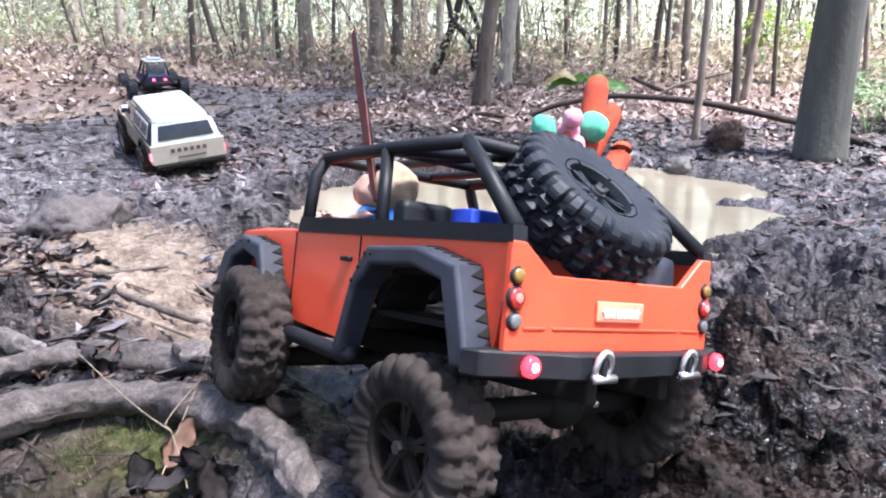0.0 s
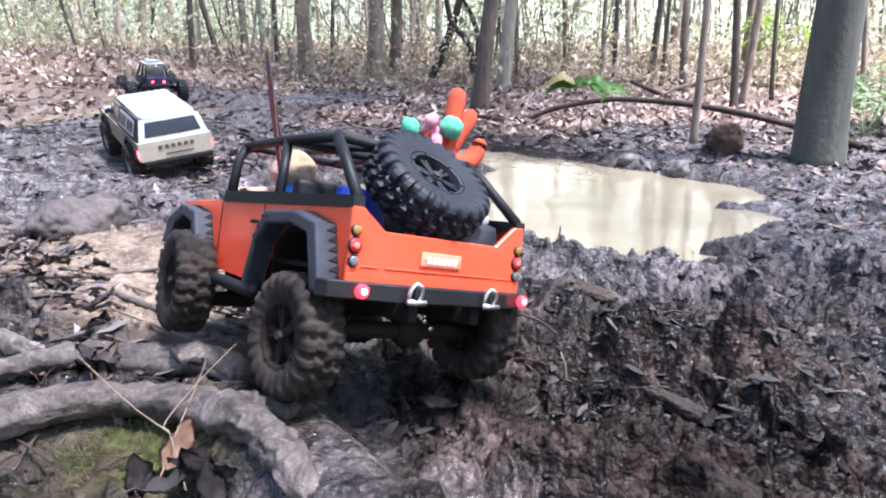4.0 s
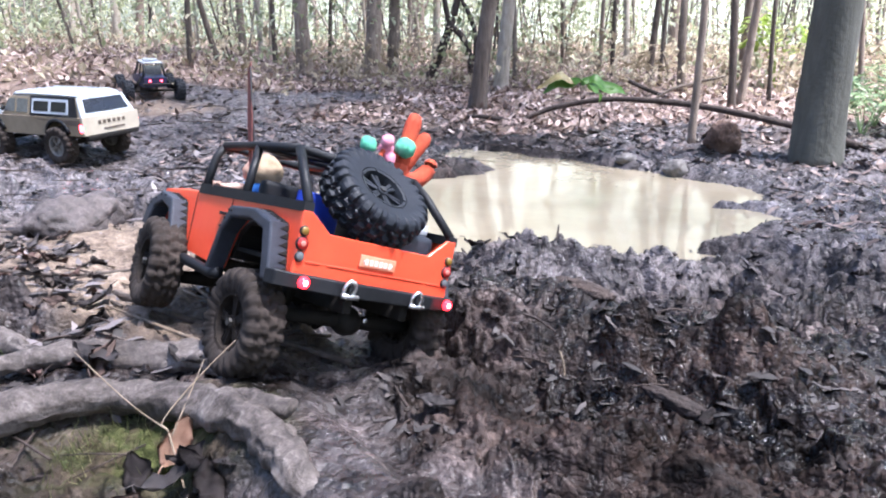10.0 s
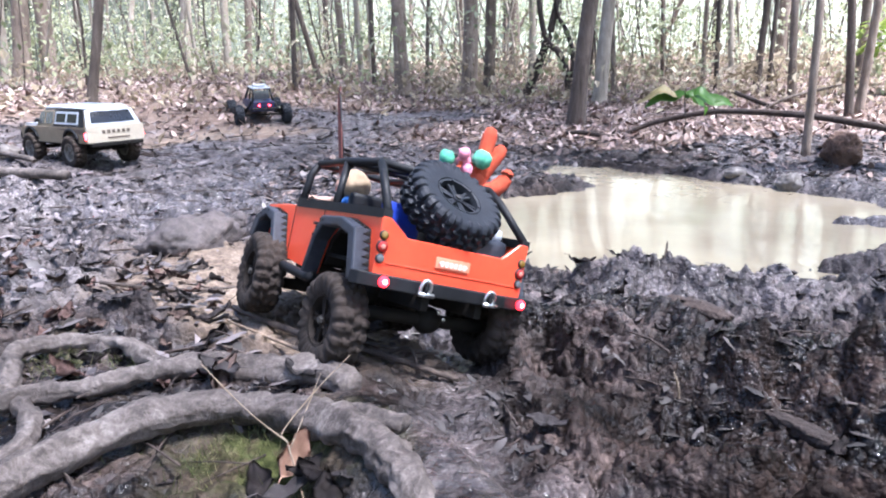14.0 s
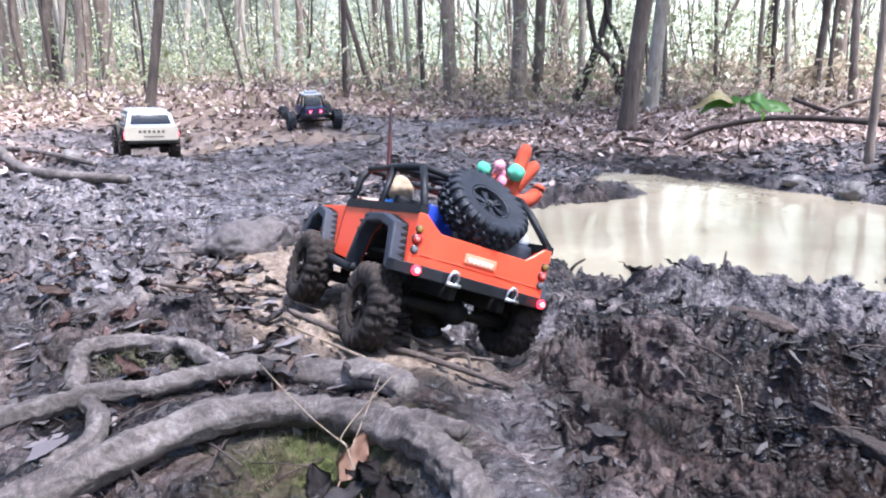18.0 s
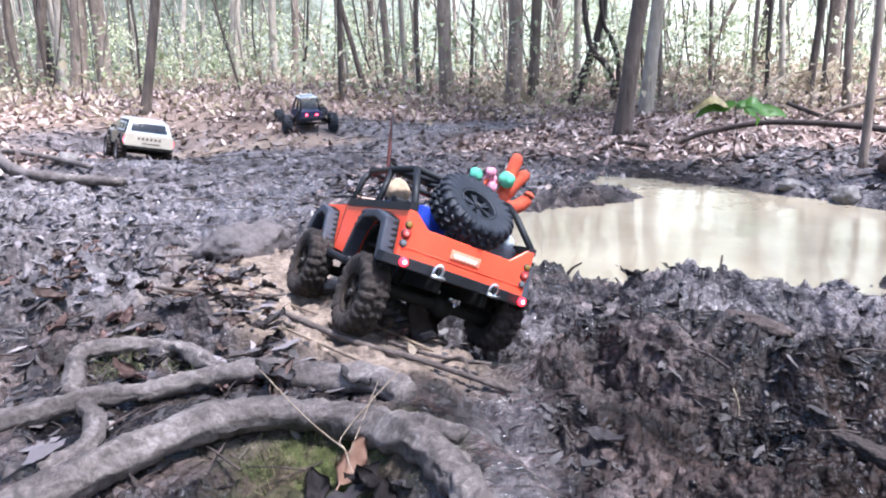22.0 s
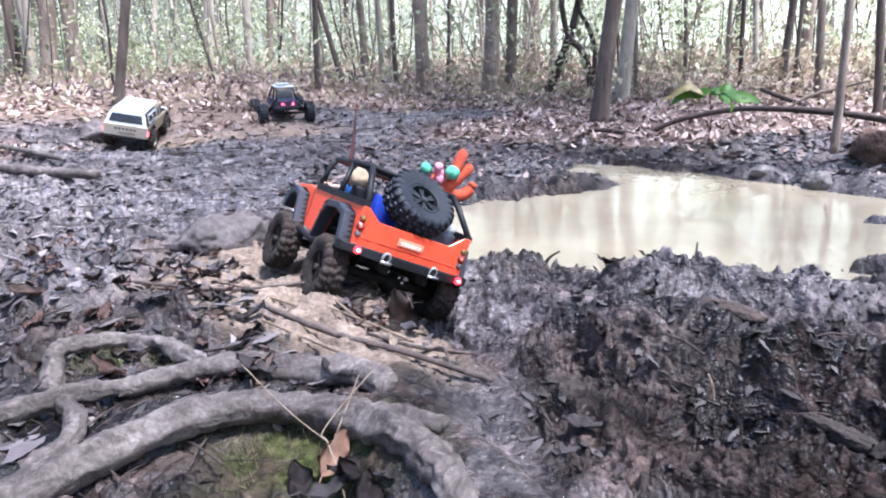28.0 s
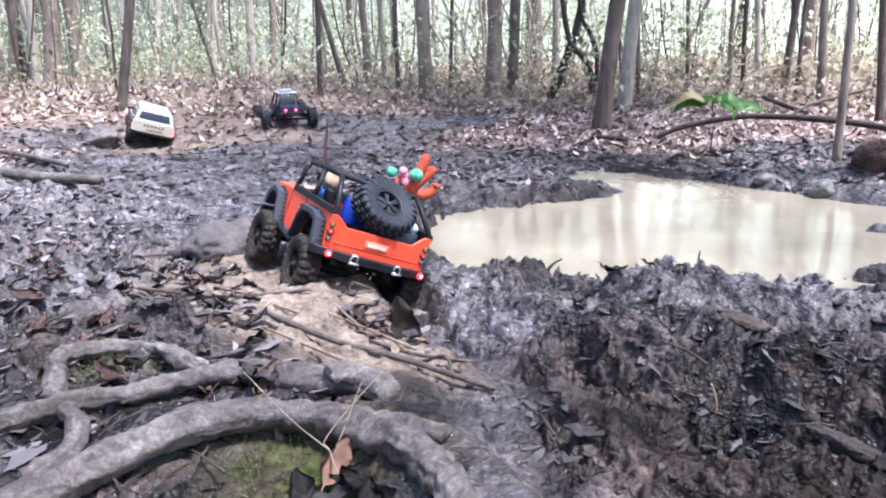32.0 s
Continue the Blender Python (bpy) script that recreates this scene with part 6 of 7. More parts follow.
long_root = root([(-0.72, 0.54, 0.02), (-0.604, 0.588, 0.04), (-0.561, 0.611, 0.046), (-0.538, 0.634, 0.047), (-0.48, 0.65, 0.05), (-0.442, 0.68, 0.054), (-0.371, 0.7, 0.055), (-0.298, 0.701, 0.055), (-0.236, 0.685, 0.057), (-0.203, 0.66, 0.056)],
     [0.014, 0.013, 0.012, 0.0105, 0.01, 0.013, 0.017, 0.018, 0.017, 0.015], "long grey root lying across the bank", 3)
root([(-0.573, 0.637, 0.047), (-0.606, 0.687, 0.049), (-0.633, 0.741, 0.05), (-0.6, 0.772, 0.051), (-0.539, 0.776, 0.051), (-0.481, 0.745, 0.052), (-0.436, 0.71, 0.054), (-0.41, 0.695, 0.056)],
     [0.0115, 0.0115, 0.0115, 0.011, 0.01, 0.0095, 0.009, 0.008], "looped grey root round a mossy hollow", 4, of=long_root)
root([(-0.547, 0.516, 0.03), (-0.508, 0.527, 0.034), (-0.495, 0.552, 0.038), (-0.512, 0.592, 0.043), (-0.55, 0.623, 0.044)], [0.01, 0.011, 0.011, 0.011, 0.01], "thin side root joining the larger roots", 6, of=long_root)


def stick(pts, r0, r1, label, material=BARK, seed=0, cat="branch", name="fallen_branch"):
    c = curve_pts(pts, 6)
    bm = bmesh.new()
    tube_into(bm, c, [r0 + (r1 - r0) * i / (len(c) - 1) for i in range(len(c))], 8, 0.15, seed)
    return tagged(part(name, bm, material), label, cat)


def g(x, y, dz=0.0):
    return (x, y, hgt(x, y) + dz)


stick([(0.34, 3.29, 0.005), (0.45, 3.27, 0.06), (0.5625, 3.25, 0.095), (0.763, 3.16, 0.128), (1.06, 2.965, 0.116), (1.325, 2.69, 0.066), (1.46, 2.505, 0.02)], 0.009, 0.015, "long dark fallen branch arching over the leaf litter", BRANCH, 3)
stick([(0.13, 3.35, 0.03), (0.2, 3.33, 0.035), (0.34, 3.29, 0.012)], 0.008, 0.012, "dark end of a fallen branch", BRANCH, 12)
stick([g(-2.3, 2.5, 0.03), g(-1.884, 2.158, 0.03), g(-1.47, 2.089, 0.026)], 0.02, 0.016, "grey fallen log beside the mud track", ROOT, 4, "log", "fallen_log")
stick([g(-2.5, 2.6, 0.025), g(-2.187, 2.533, 0.028), g(-1.77, 2.352, 0.02)], 0.014, 0.01, "thin grey fallen log beside the mud track", ROOT, 5, "log", "fallen_log")
stick([g(-0.44, 0.925, 0.006), g(-0.31, 0.83, 0.006), g(-0.228, 0.789, 0.006), g(-0.165, 0.752, 0.01), g(-0.1, 0.732, 0.008)], 0.0045, 0.0035, "dark bark-stripped stick lying in the mud", BARK_DARK, 6, "stick", "stick")
stick([g(-0.27, 0.85, 0.01), g(-0.2, 0.8, 0.014), g(-0.13, 0.8, 0.01)], 0.0028, 0.002, "thin dark stick lying in the mud", BARK_DARK, 7, "stick", "stick")
stick([g(-0.2, 0.8, 0.0), g(-0.165, 0.79, 0.012), g(-0.15, 0.76, 0.004)], 0.0025, 0.0016, "thin dark stick lying in the mud", BARK_DARK, 8, "stick", "stick")
stick([g(-0.7, 1.02, 0.008), g(-0.55, 1.03, 0.01), g(-0.42, 1.05, 0.008)], 0.0035, 0.0025, "thin dark stick lying in the mud", BARK_DARK, 9, "stick", "stick")
stick([(1.11, 4.36, 0.14), (1.22, 4.33, 0.09), (1.336, 4.3, 0.046), (1.42, 4.27, 0.02)], 0.011, 0.012, "dead branch lying among the saplings", BRANCH, 10)
stick([(1.2, 4.12, 0.05), (1.3, 4.11, 0.11), (1.45, 4.1, 0.15), (1.58, 4.1, 0.18)], 0.009, 0.007, "dead branch lying among the saplings", BARK, 11)

SPLINT = simple("split_wood", (0.1, 0.07, 0.045), (0.26, 0.19, 0.13), 0.7, 120, bumps=0.5)
rng = random.Random(17)
for k in range(8):  # split strips along the rotten wood of the bare bank
    u, v, l = rng.uniform(-0.2, 0.16), rng.gauss(0, 0.045), rng.uniform(0.05, 0.15)
    px, py = -0.36 + u * 0.743 + v * 0.669, 0.93 - u * 0.669 + v * 0.743
    dx, dy = 0.743 + rng.gauss(0, 0.08), -0.669 + rng.gauss(0, 0.08)
    za, zb = [hgt(px - dx * l * f, py - dy * l * f) for f in (-1, 1)]
    stick([(px - dx * l * f, py - dy * l * f, za + (zb - za) * (f + 1) / 2 + 0.004) for f in (-1, -0.3, 0.3, 1)], rng.uniform(0.0015, 0.003), rng.uniform(0.001, 0.002), "split strip of rotten wood on the bare bank", rng.choice((SPLINT, SPLINT, BARK_DARK)), 40 + k, "wood strip", "wood_strip")

TWIG = simple("dry_twig", (0.16, 0.115, 0.075), (0.27, 0.21, 0.15), 0.8, 200, bumps=0.4)
# dry weed stalks standing in front of the root
stick([(-0.2, 0.49, 0.04), (-0.228, 0.54, 0.058), (-0.235, 0.55, 0.066), (-0.212, 0.59, 0.09), (-0.19, 0.62, 0.108)], 0.0008, 0.0004, "dry forked weed stalk beside the root", TWIG, 1, "twig", "twig")
stick([(-0.23, 0.542, 0.06), (-0.262, 0.56, 0.07), (-0.297, 0.585, 0.082), (-0.335, 0.61, 0.1)], 0.0007, 0.0004, "dry forked weed stalk beside the root", TWIG, 2, "twig", "twig")
stick([(-0.224, 0.535, 0.058), (-0.218, 0.57, 0.08), (-0.212, 0.595, 0.1)], 0.0006, 0.0004, "dry forked weed stalk beside the root", TWIG, 3, "twig", "twig")
stick([g(0.138, 0.735, -0.005), (0.137, 0.736, hgt(0.138, 0.735) + 0.014), (0.132, 0.74, hgt(0.138, 0.735) + 0.03)], 0.0017, 0.001, "pale twig sticking up out of the mud", TWIG, 4, "twig", "twig")
stick([g(0.05, 1.4, -0.01), (0.075, 1.41, hgt(0.05, 1.4) + 0.03)], 0.004, 0.0025, "stub of wood at the water's edge", BARK_DARK, 5, "stick", "stick")
stick([g(0.2, 1.2, -0.005), (0.205, 1.21, hgt(0.2, 1.2) + 0.03)], 0.003, 0.0015, "stub of wood at the water's edge", BARK_DARK, 6, "stick", "stick")
stick([g(0.28, 1.17, -0.005), (0.272, 1.175, hgt(0.28, 1.17) + 0.036)], 0.003, 0.0015, "stub of wood at the water's edge", BARK_DARK, 7, "stick", "stick")

for k, (x, y, dx, h) in enumerate(((0.06, 1.3, -0.02, 0.034), (-0.05, 1.37, 0.03, 0.02), (-0.12, 1.39, 0.01, 0.03), (0.25, 1.23, 0.012, 0.03), (0.34, 1.2, -0.02, 0.022), (0.42, 1.24, 0.03, 0.016), (0.14, 1.27, 0.02, 0.018))):
    stick([g(x, y, -0.006), (x + dx * 0.4, y, hgt(x, y) + h * 0.5), (x + dx, y + 0.004, hgt(x, y) + h)], 0.004, 0.0014, "dark splinter of wood at the water's edge", BRANCH, 20 + k, "stick", "stick")


def leaf_shape(seed, curl, crumple=1.0):
    """A broad dead leaf of unit length: ragged rim, folded along the midrib, crumpled, with a stalk."""
    bm = bmesh.new()
    n, rows = 14, 7
    grid = []
    for i in range(n + 1):
        t = i / n
        h = 0.25 * math.sin(math.pi * min(1, t * 0.96 + 0.03)) ** 0.75 * (1 - 0.25 * t)
        row = []
        for j in range(rows):
            s = (j / (rows - 1)) * 2 - 1
            rag = 1 + 0.5 * noise.noise(Vector((t * 7, seed * 3.7, 4.0 + (s > 0) * 9))) * abs(s) + 0.18 * noise.noise(Vector((t * 23, seed, (s > 0) * 5))) * abs(s)
            z = curl * (t - 0.45) ** 2 * 3 + abs(s) * h * (0.15 + curl) + 0.03 * math.sin(t * 17 + s * 3) * abs(s) + crumple * (0.3 * noise.noise(Vector((t * 3.2 + seed * 5, s * 1.3, seed))) + 0.09 * noise.noise(Vector((t * 9, s * 3.5, seed))))
            row.append(bm.verts.new((s * h * rag + 0.12 * math.sin(t * 2.6 + seed) * t, t - 0.5, z * 0.6)))
        grid.append(row)
    for a, b in zip(grid, grid[1:]):
        for j in range(rows - 1):
            bm.faces.new((a[j], a[j + 1], b[j + 1], b[j]))
    bmesh.ops.solidify(bm, geom=list(bm.faces), thickness=0.014)
    a = grid[0][3].co
    tube_into(bm, [a + Vector((0, 0.03, 0)), a + Vector((0.02, -0.1, 0.01)), a + Vector((0.05, -0.2, 0.03))], [0.012, 0.01, 0.008], 5)
    return bm


def big_leaf(x, y, z, size, yaw, tilt, curl, material, label, roll=0.0, wide=1.15, crumple=1.0):
    bm = leaf_shape(x * 31 + y * 17, curl, crumple)
    bmesh.ops.scale(bm, vec=(size * wide, size, size), verts=bm.verts)
    ob = part("dead_leaf", bm, material)
    ob.matrix_basis = pose(x, y, z, math.degrees(tilt), roll, yaw)
    return tagged(ob, label, "leaf")


TAN_LEAF = simple("tan_dead_leaf", (0.25, 0.135, 0.092), (0.42, 0.265, 0.19), 0.6, 70, bumps=0.4, dist=0.001, spec=0.12)
DARK_LEAF = simple("dark_dead_leaf", (0.012, 0.0095, 0.009), (0.045, 0.037, 0.036), 0.62, 50, bumps=0.4, dist=0.001, spec=0.12)
DULL_LEAF = simple("dull_brown_leaf", (0.06, 0.04, 0.033), (0.15, 0.105, 0.088), 0.6, 50, bumps=0.4, dist=0.001, spec=0.12)
GREY_LEAF = simple("grey_wet_leaf", (0.03, 0.026, 0.026), (0.1, 0.087, 0.086), 0.55, 50, bumps=0.4, dist=0.001, spec=0.12)
big_leaf(-0.22, 0.54, 0.05, 0.046, 4, radians(52), 0.12, TAN_LEAF, "dry tan leaf propped upright against a weed stalk", 42, 1.2, 0.3)
big_leaf(-0.185, 0.505, 0.05, 0.055, 70, radians(4), 0.2, DARK_LEAF, "large dark curled leaf below the root", 20)
big_leaf(-0.155, 0.492, 0.062, 0.045, 110, radians(8), 0.2, GREY_LEAF, "grey wet curled leaf below the root")
big_leaf(-0.25, 0.515, 0.036, 0.045, 20, radians(5), 0.2, DARK_LEAF, "dark wet leaf below the root")
big_leaf(-0.215, 0.492, 0.045, 0.045, -60, radians(5), 0.2, GREY_LEAF, "grey wet leaf below the root")
big_leaf(-0.35, 0.675, hgt(-0.35, 0.675) + 0.014, 0.05, 80, radians(8), 0.4, GREY_LEAF, "grey-brown leaf caught between roots")
big_leaf(-0.26, 0.68, hgt(-0.26, 0.68) + 0.014, 0.045, 60, radians(5), 0.4, GREY_LEAF, "grey-brown leaf caught between roots")
big_leaf(-0.2, 0.525, 0.05, 0.05, 120, radians(-6), 0.25, DARK_LEAF, "dark crumpled leaf below the root", -8)
big_leaf(-0.17, 0.47, 0.055, 0.05, 15, radians(6), 0.2, DARK_LEAF, "dark crumpled leaf below the root", 10)
big_leaf(-0.235, 0.478, 0.03, 0.04, 75, radians(6), 0.2, DULL_LEAF, "brown leaf on the soil below the root")
big_leaf(-0.243, 0.93, 0.034, 0.078, 14, radians(80), 0.12, simple("brown_dead_leaf", (0.02, 0.012, 0.009), (0.06, 0.037, 0.027), 0.5, 60), "dark brown leaf standing up in the track", 4, 1.25, 0.4)
big_leaf(-0.232, 0.812, hgt(-0.232, 0.812) + 0.01, 0.024, 30, radians(20), 0.3, simple("pale_leaf", (0.28, 0.22, 0.15), (0.4, 0.32, 0.24), 0.6, 60), "small pale leaf on the bare bank")
for k, (x, y, s, yw, mt) in enumerate(((0.237, 0.915, 0.05, 30, GREY_LEAF), (0.326, 0.919, 0.045, -50, GREY_LEAF), (0.442, 0.861, 0.06, 80, DULL_LEAF), (0.223, 0.651, 0.07, 140, DARK_LEAF), (0.25, 0.609, 0.06, -30, GREY_LEAF), (0.402, 0.747, 0.06, 60, DARK_LEAF),
                                       (0.494, 0.848, 0.05, 10, DARK_LEAF), (0.31, 0.641, 0.05, 100, DARK_LEAF), (0.332, 0.525, 0.06, -10, DULL_LEAF), (0.12, 0.915, 0.035, 20, DARK_LEAF), (0.177, 0.837, 0.04, 60, DARK_LEAF), (0.258, 0.827, 0.035, 0, GREY_LEAF),
                                       (-0.759, 0.818, 0.06, 60, DULL_LEAF), (-0.711, 0.834, 0.05, -20, DULL_LEAF), (-0.818, 0.926, 0.07, 80, DULL_LEAF), (-0.556, 0.858, 0.045, 75, DULL_LEAF), (-0.58, 0.828, 0.04, 80, DULL_LEAF), (-0.481, 0.807, 0.04, 30, DULL_LEAF), (-0.525, 0.598, 0.05, 70, GREY_LEAF), (-0.666, 0.702, 0.06, 45, GREY_LEAF), (-0.7, 0.9, 0.05, 10, DULL_LEAF))):
    big_leaf(x, y, hgt(x, y) + 0.004, s * (0.5 if x > 0 else 0.85), yw, radians(10), 0.2, DARK_LEAF if x > 0 else mt, "broad dead leaf half sunk in the mud" if x > 0 else "broad brown dead leaf on the bank")


PINK_LEAF = simple("faded_pink_leaf", (0.085, 0.05, 0.042), (0.19, 0.122, 0.106), 0.75, 45, bumps=0.4, dist=0.001, spec=0.12)
PALE_LEAF = simple("pale_dead_leaf", (0.075, 0.058, 0.05), (0.145, 0.116, 0.1), 0.75, 45, bumps=0.4, dist=0.001, spec=0.12)


def strewn_leaves():
    """Large dead leaves lying singly on the banks."""
    rng = random.Random(91)
    kinds = [(PINK_LEAF, "faded pinkish-brown dead leaf lying on the bank"), (DULL_LEAF, "dull brown crumpled dead leaf lying on the bank"), (GREY_LEAF, "grey sodden dead leaf lying in the mud"), (DARK_LEAF, "blackened wet dead leaf lying in the mud"), (PALE_LEAF, "pale tan dead leaf lying on the bank")]
    shapes = [[mesh_of("dead_leaf", leaf_shape(7.3 * k + q, 0.1 + 0.1 * q), kinds[k][0]) for q in range(4)] for k in range(5)]
    spots = []
    while len(spots) < 205:
        if len(spots) < 150:  # drier bank with the roots
            x, y = rng.uniform(-1.15, -0.22), rng.uniform(0.56, 1.5)
            ok = y > 0.62 - 0.25 * (x + 0.3) and y < 1.0 - 0.8 * (x + 0.2)
            k = rng.choice((0, 0, 1, 1, 2, 2, 3, 4))
        else:
            x, y = rng.uniform(-0.02, 0.75), rng.uniform(0.5, 1.3)
            ok = x < 0.62 * y + 0.1
            k = rng.choice((2, 3, 3, 3, 3, 3))
        d, _, ins = poly_distance(np.array([x]), np.array([y]), POND)
        ok = ok and not ins[0] and d[0] > 0.04 and slick_mud(np.array([x]), np.array([y]))[0] < 0.4 and all(poly_distance(np.array([x]), np.array([y]), rut, False)[0][0] > 0.06 for rut in (LEFT_RUT, RIGHT_RUT))
        if ok and all(math.hypot(x - a, y - b) > 0.022 for a, b, _ in spots):
            spots.append((x, y, k))
    hs = height(np.array([p[0] for p in spots]), np.array([p[1] for p in spots]))
    for (x, y, k), z in zip(spots, hs):
        size = rng.uniform(0.03, 0.06) if x < 0 else rng.uniform(0.025, 0.05)
        ob = new("dead_leaf", rng.choice(shapes[k]))
        ob.matrix_basis = pose(x, y, float(z) + (0.006 if x < 0 else 0.001), rng.gauss(0, 16), rng.gauss(0, 16), rng.uniform(0, 360)) @ Matrix.Scale(size, 4)
        tagged(ob, kinds[k][1], "leaf", "dead leaves on the banks")


strewn_leaves()


def stone(x, y, s, label, material, seed, dz=0.0, cat="stone", name="stone"):
    bm = bmesh.new()
    bmesh.ops.create_icosphere(bm, subdivisions=4, radius=1.0)
    for v in bm.verts:
        d = 1 + 0.26 * noise.noise(v.co * 1.3 + Vector((seed * 3.1, 0, 0))) + 0.16 * noise.noise(v.co * 4.5 + Vector((seed, 2, 0))) + 0.09 * noise.noise(v.co * 10) + 0.05 * noise.noise(v.co * 21)
        v.co = Vector((v.co.x * s[0] * d, v.co.y * s[1] * d, v.co.z * s[2] * d))
    ob = part(name, bm, material)
    ob.matrix_basis = pose(x, y, hgt(x, y) + dz, 0, 0, seed * 37)
    return tagged(ob, label, cat)


STONE = simple("mud_stone", (0.08, 0.068, 0.06), (0.19, 0.17, 0.155), 0.55, 40, bumps=0.6, dist=0.003)
BARKY = simple("sodden_bark", (0.032, 0.0245, 0.0225), (0.14, 0.112, 0.105), 0.6, 70, bumps=1.0, dist=0.006)
NUT_BROWN = simple("coconut_husk", (0.05, 0.027, 0.018), (0.19, 0.115, 0.082), 0.85, 90, bumps=1.0, dist=0.008)
stone(-0.76, 1.47, (0.125, 0.075, 0.05), "dark sodden slab of bark lying in the mud", BARKY, 2, 0.026, "bark", "bark_slab")
stone(0.18, 0.86, (0.045, 0.014, 0.012), "dark sodden piece of bark in the churned bank", BRANCH, 8.6, 0.004, "bark", "bark_piece")
stone(0.235, 0.64, (0.04, 0.009, 0.009), "broken dark stick in the churned bank", BRANCH, 8.3, 0.006, "stick", "stick")
stone(-0.72, 1.62, (0.03, 0.022, 0.018), "dark clod of mud", BARKY, 3, 0.01, "mud clod", "mud_clod")
stone(-0.66, 1.78, (0.03, 0.03, 0.03), "dark clod of mud", BARKY, 4, 0.012, "mud clod", "mud_clod")
stone(-2.42, 3.55, (0.12, 0.09, 0.07), "brown mound of bare earth among the litter", BARKY, 9, 0.02, "earth mound", "earth_mound")
stone(0.61, 2.34, (0.036, 0.026, 0.02), "pale grey stone at the pond's edge", STONE, 5, 0.01)
stone(0.722, 2.19, (0.04, 0.035, 0.032), "pale grey stone at the pond's edge", STONE, 6, 0.008)
stone(-1.98, 2.5, (0.045, 0.04, 0.035), "pale stone beside the log", STONE, 7, 0.015)
stone(0.945, 2.42, (0.058, 0.05, 0.056), "brown fibrous coconut husk on the leaf litter", NUT_BROWN, 3, 0.04, "coconut", "coconut_husk")


OLIVE_LEAF = simple("olive_leaf", (0.13, 0.1, 0.035), (0.25, 0.2, 0.08), 0.5, 60, bumps=0.3)


def young_plant(x, y, z, label):
    """A seedling with long drooping green leaves on a thin stem."""
    t = tagged(new("young_plant"), label, "plant")
    t.location = (x, y, hgt(x, y))
    h = z - hgt(x, y)
    bars(t, "stem", [(0, 0, -0.02), (0.01, 0.0, h * 0.5), (0, 0, h)], 0.0018, BARK_DARK, "", 6)
    for k, (yaw, tilt, roll, l, mt) in enumerate(((-92, -8, 50, 0.2, GREENLEAF), (-70, -16, 40, 0.16, GREENLEAF), (92, -4, -40, 0.14, GREENLEAF), (86, 14, -25, 0.16, OLIVE_LEAF), (-110, 2, 30, 0.13, GREENLEAF))):
        bm = bmesh.new()
        rows = []
        for i in range(9):
            f = i / 8
            w = 0.03 * math.sin(math.pi * min(1, f * 0.94 + 0.05)) ** 0.8 * (1 + 0.35 * noise.noise(Vector((f * 5, k * 3.3, 1))))
            rows.append([bm.verts.new((s * w, f * l, -(0.28 + 0.12 * (k % 2)) * l * f * f + abs(s) * w * 0.45 + 0.012 * math.sin(f * 9 + k))) for s in (-1, 0, 1)])
        for a, b in zip(rows, rows[1:]):
            for j in range(2):
                bm.faces.new((a[j], a[j + 1], b[j + 1], b[j]))
        lf = part("leaf", bm, mt, t)
        lf.matrix_basis = pose(0, 0, h, tilt, roll, yaw)
    return t


young_plant(0.54, 2.85, 0.215, "young plant with long drooping bright green leaves")


FERN = leaf_material("pale_fern_leaf", ((0.0, (0.1, 0.16, 0.06)), (0.5, (0.24, 0.34, 0.17)), (1.0, (0.42, 0.5, 0.32))), 0.5, 0.4)
LIME = leaf_material("lime_leaf", ((0.0, (0.13, 0.2, 0.03)), (0.5, (0.3, 0.4, 0.07)), (1.0, (0.46, 0.52, 0.16))), 0.5, 0.5)


def leafy_plant(x, y, h, spread, fronds, material, label, seed):
    """A low plant: arching fronds with leaflets in pairs along each."""
    rng = random.Random(seed)
    t = tagged(new("leafy_plant"), label, "plant")
    t.location = (x, y, hgt(x, y) - 0.01)
    for k in range(fronds):
        a, top, reach = rng.uniform(0, 6.28), h * rng.uniform(0.6, 1.1), spread * rng.uniform(0.5, 1.1)
        line = curve_pts([(0, 0, 0), (math.cos(a) * reach * 0.3, math.sin(a) * reach * 0.3, top * 0.7), (math.cos(a) * reach * 0.7, math.sin(a) * reach * 0.7, top), (math.cos(a) * reach, math.sin(a) * reach, top * 0.82)], 5)
        bm = bmesh.new()
        tube_into(bm, line, [0.0022 - 0.0001 * i for i in range(len(line))], 5)
        for i in range(4, len(line)):
            p, d = line[i], (line[i] - line[i - 1]).normalized()
            for sd in (-1, 1):
                o = (Vector((-d.y, d.x, 0)).normalized() * sd + d * 0.5 + Vector((0, 0, rng.uniform(-0.4, 0.2)))).normalized()
                l = spread * 0.28 * rng.uniform(0.7, 1.1)
                w = o.cross(Vector((0, 0, 1))).normalized() * l * 0.2
                bm.faces.new([bm.verts.new(q) for q in (p, p + o * l * 0.5 + w, p + o * l - Vector((0, 0, 0.1 * l)), p + o * l * 0.5 - w)])
        part("frond", bm, material, t)
    return t


leafy_plant(1.66, 2.85, 0.2, 0.22, 9, FERN, "pale green fern-like plant behind the thick tree", 3)
leafy_plant(1.85, 3.1, 0.26, 0.26, 9, FERN, "pale green fern-like plant behind the thick tree", 4)
leafy_plant(2.36, 5.2, 0.5, 0.3, 9, LIME, "sunlit yellow-green bush at the wood's edge", 5)


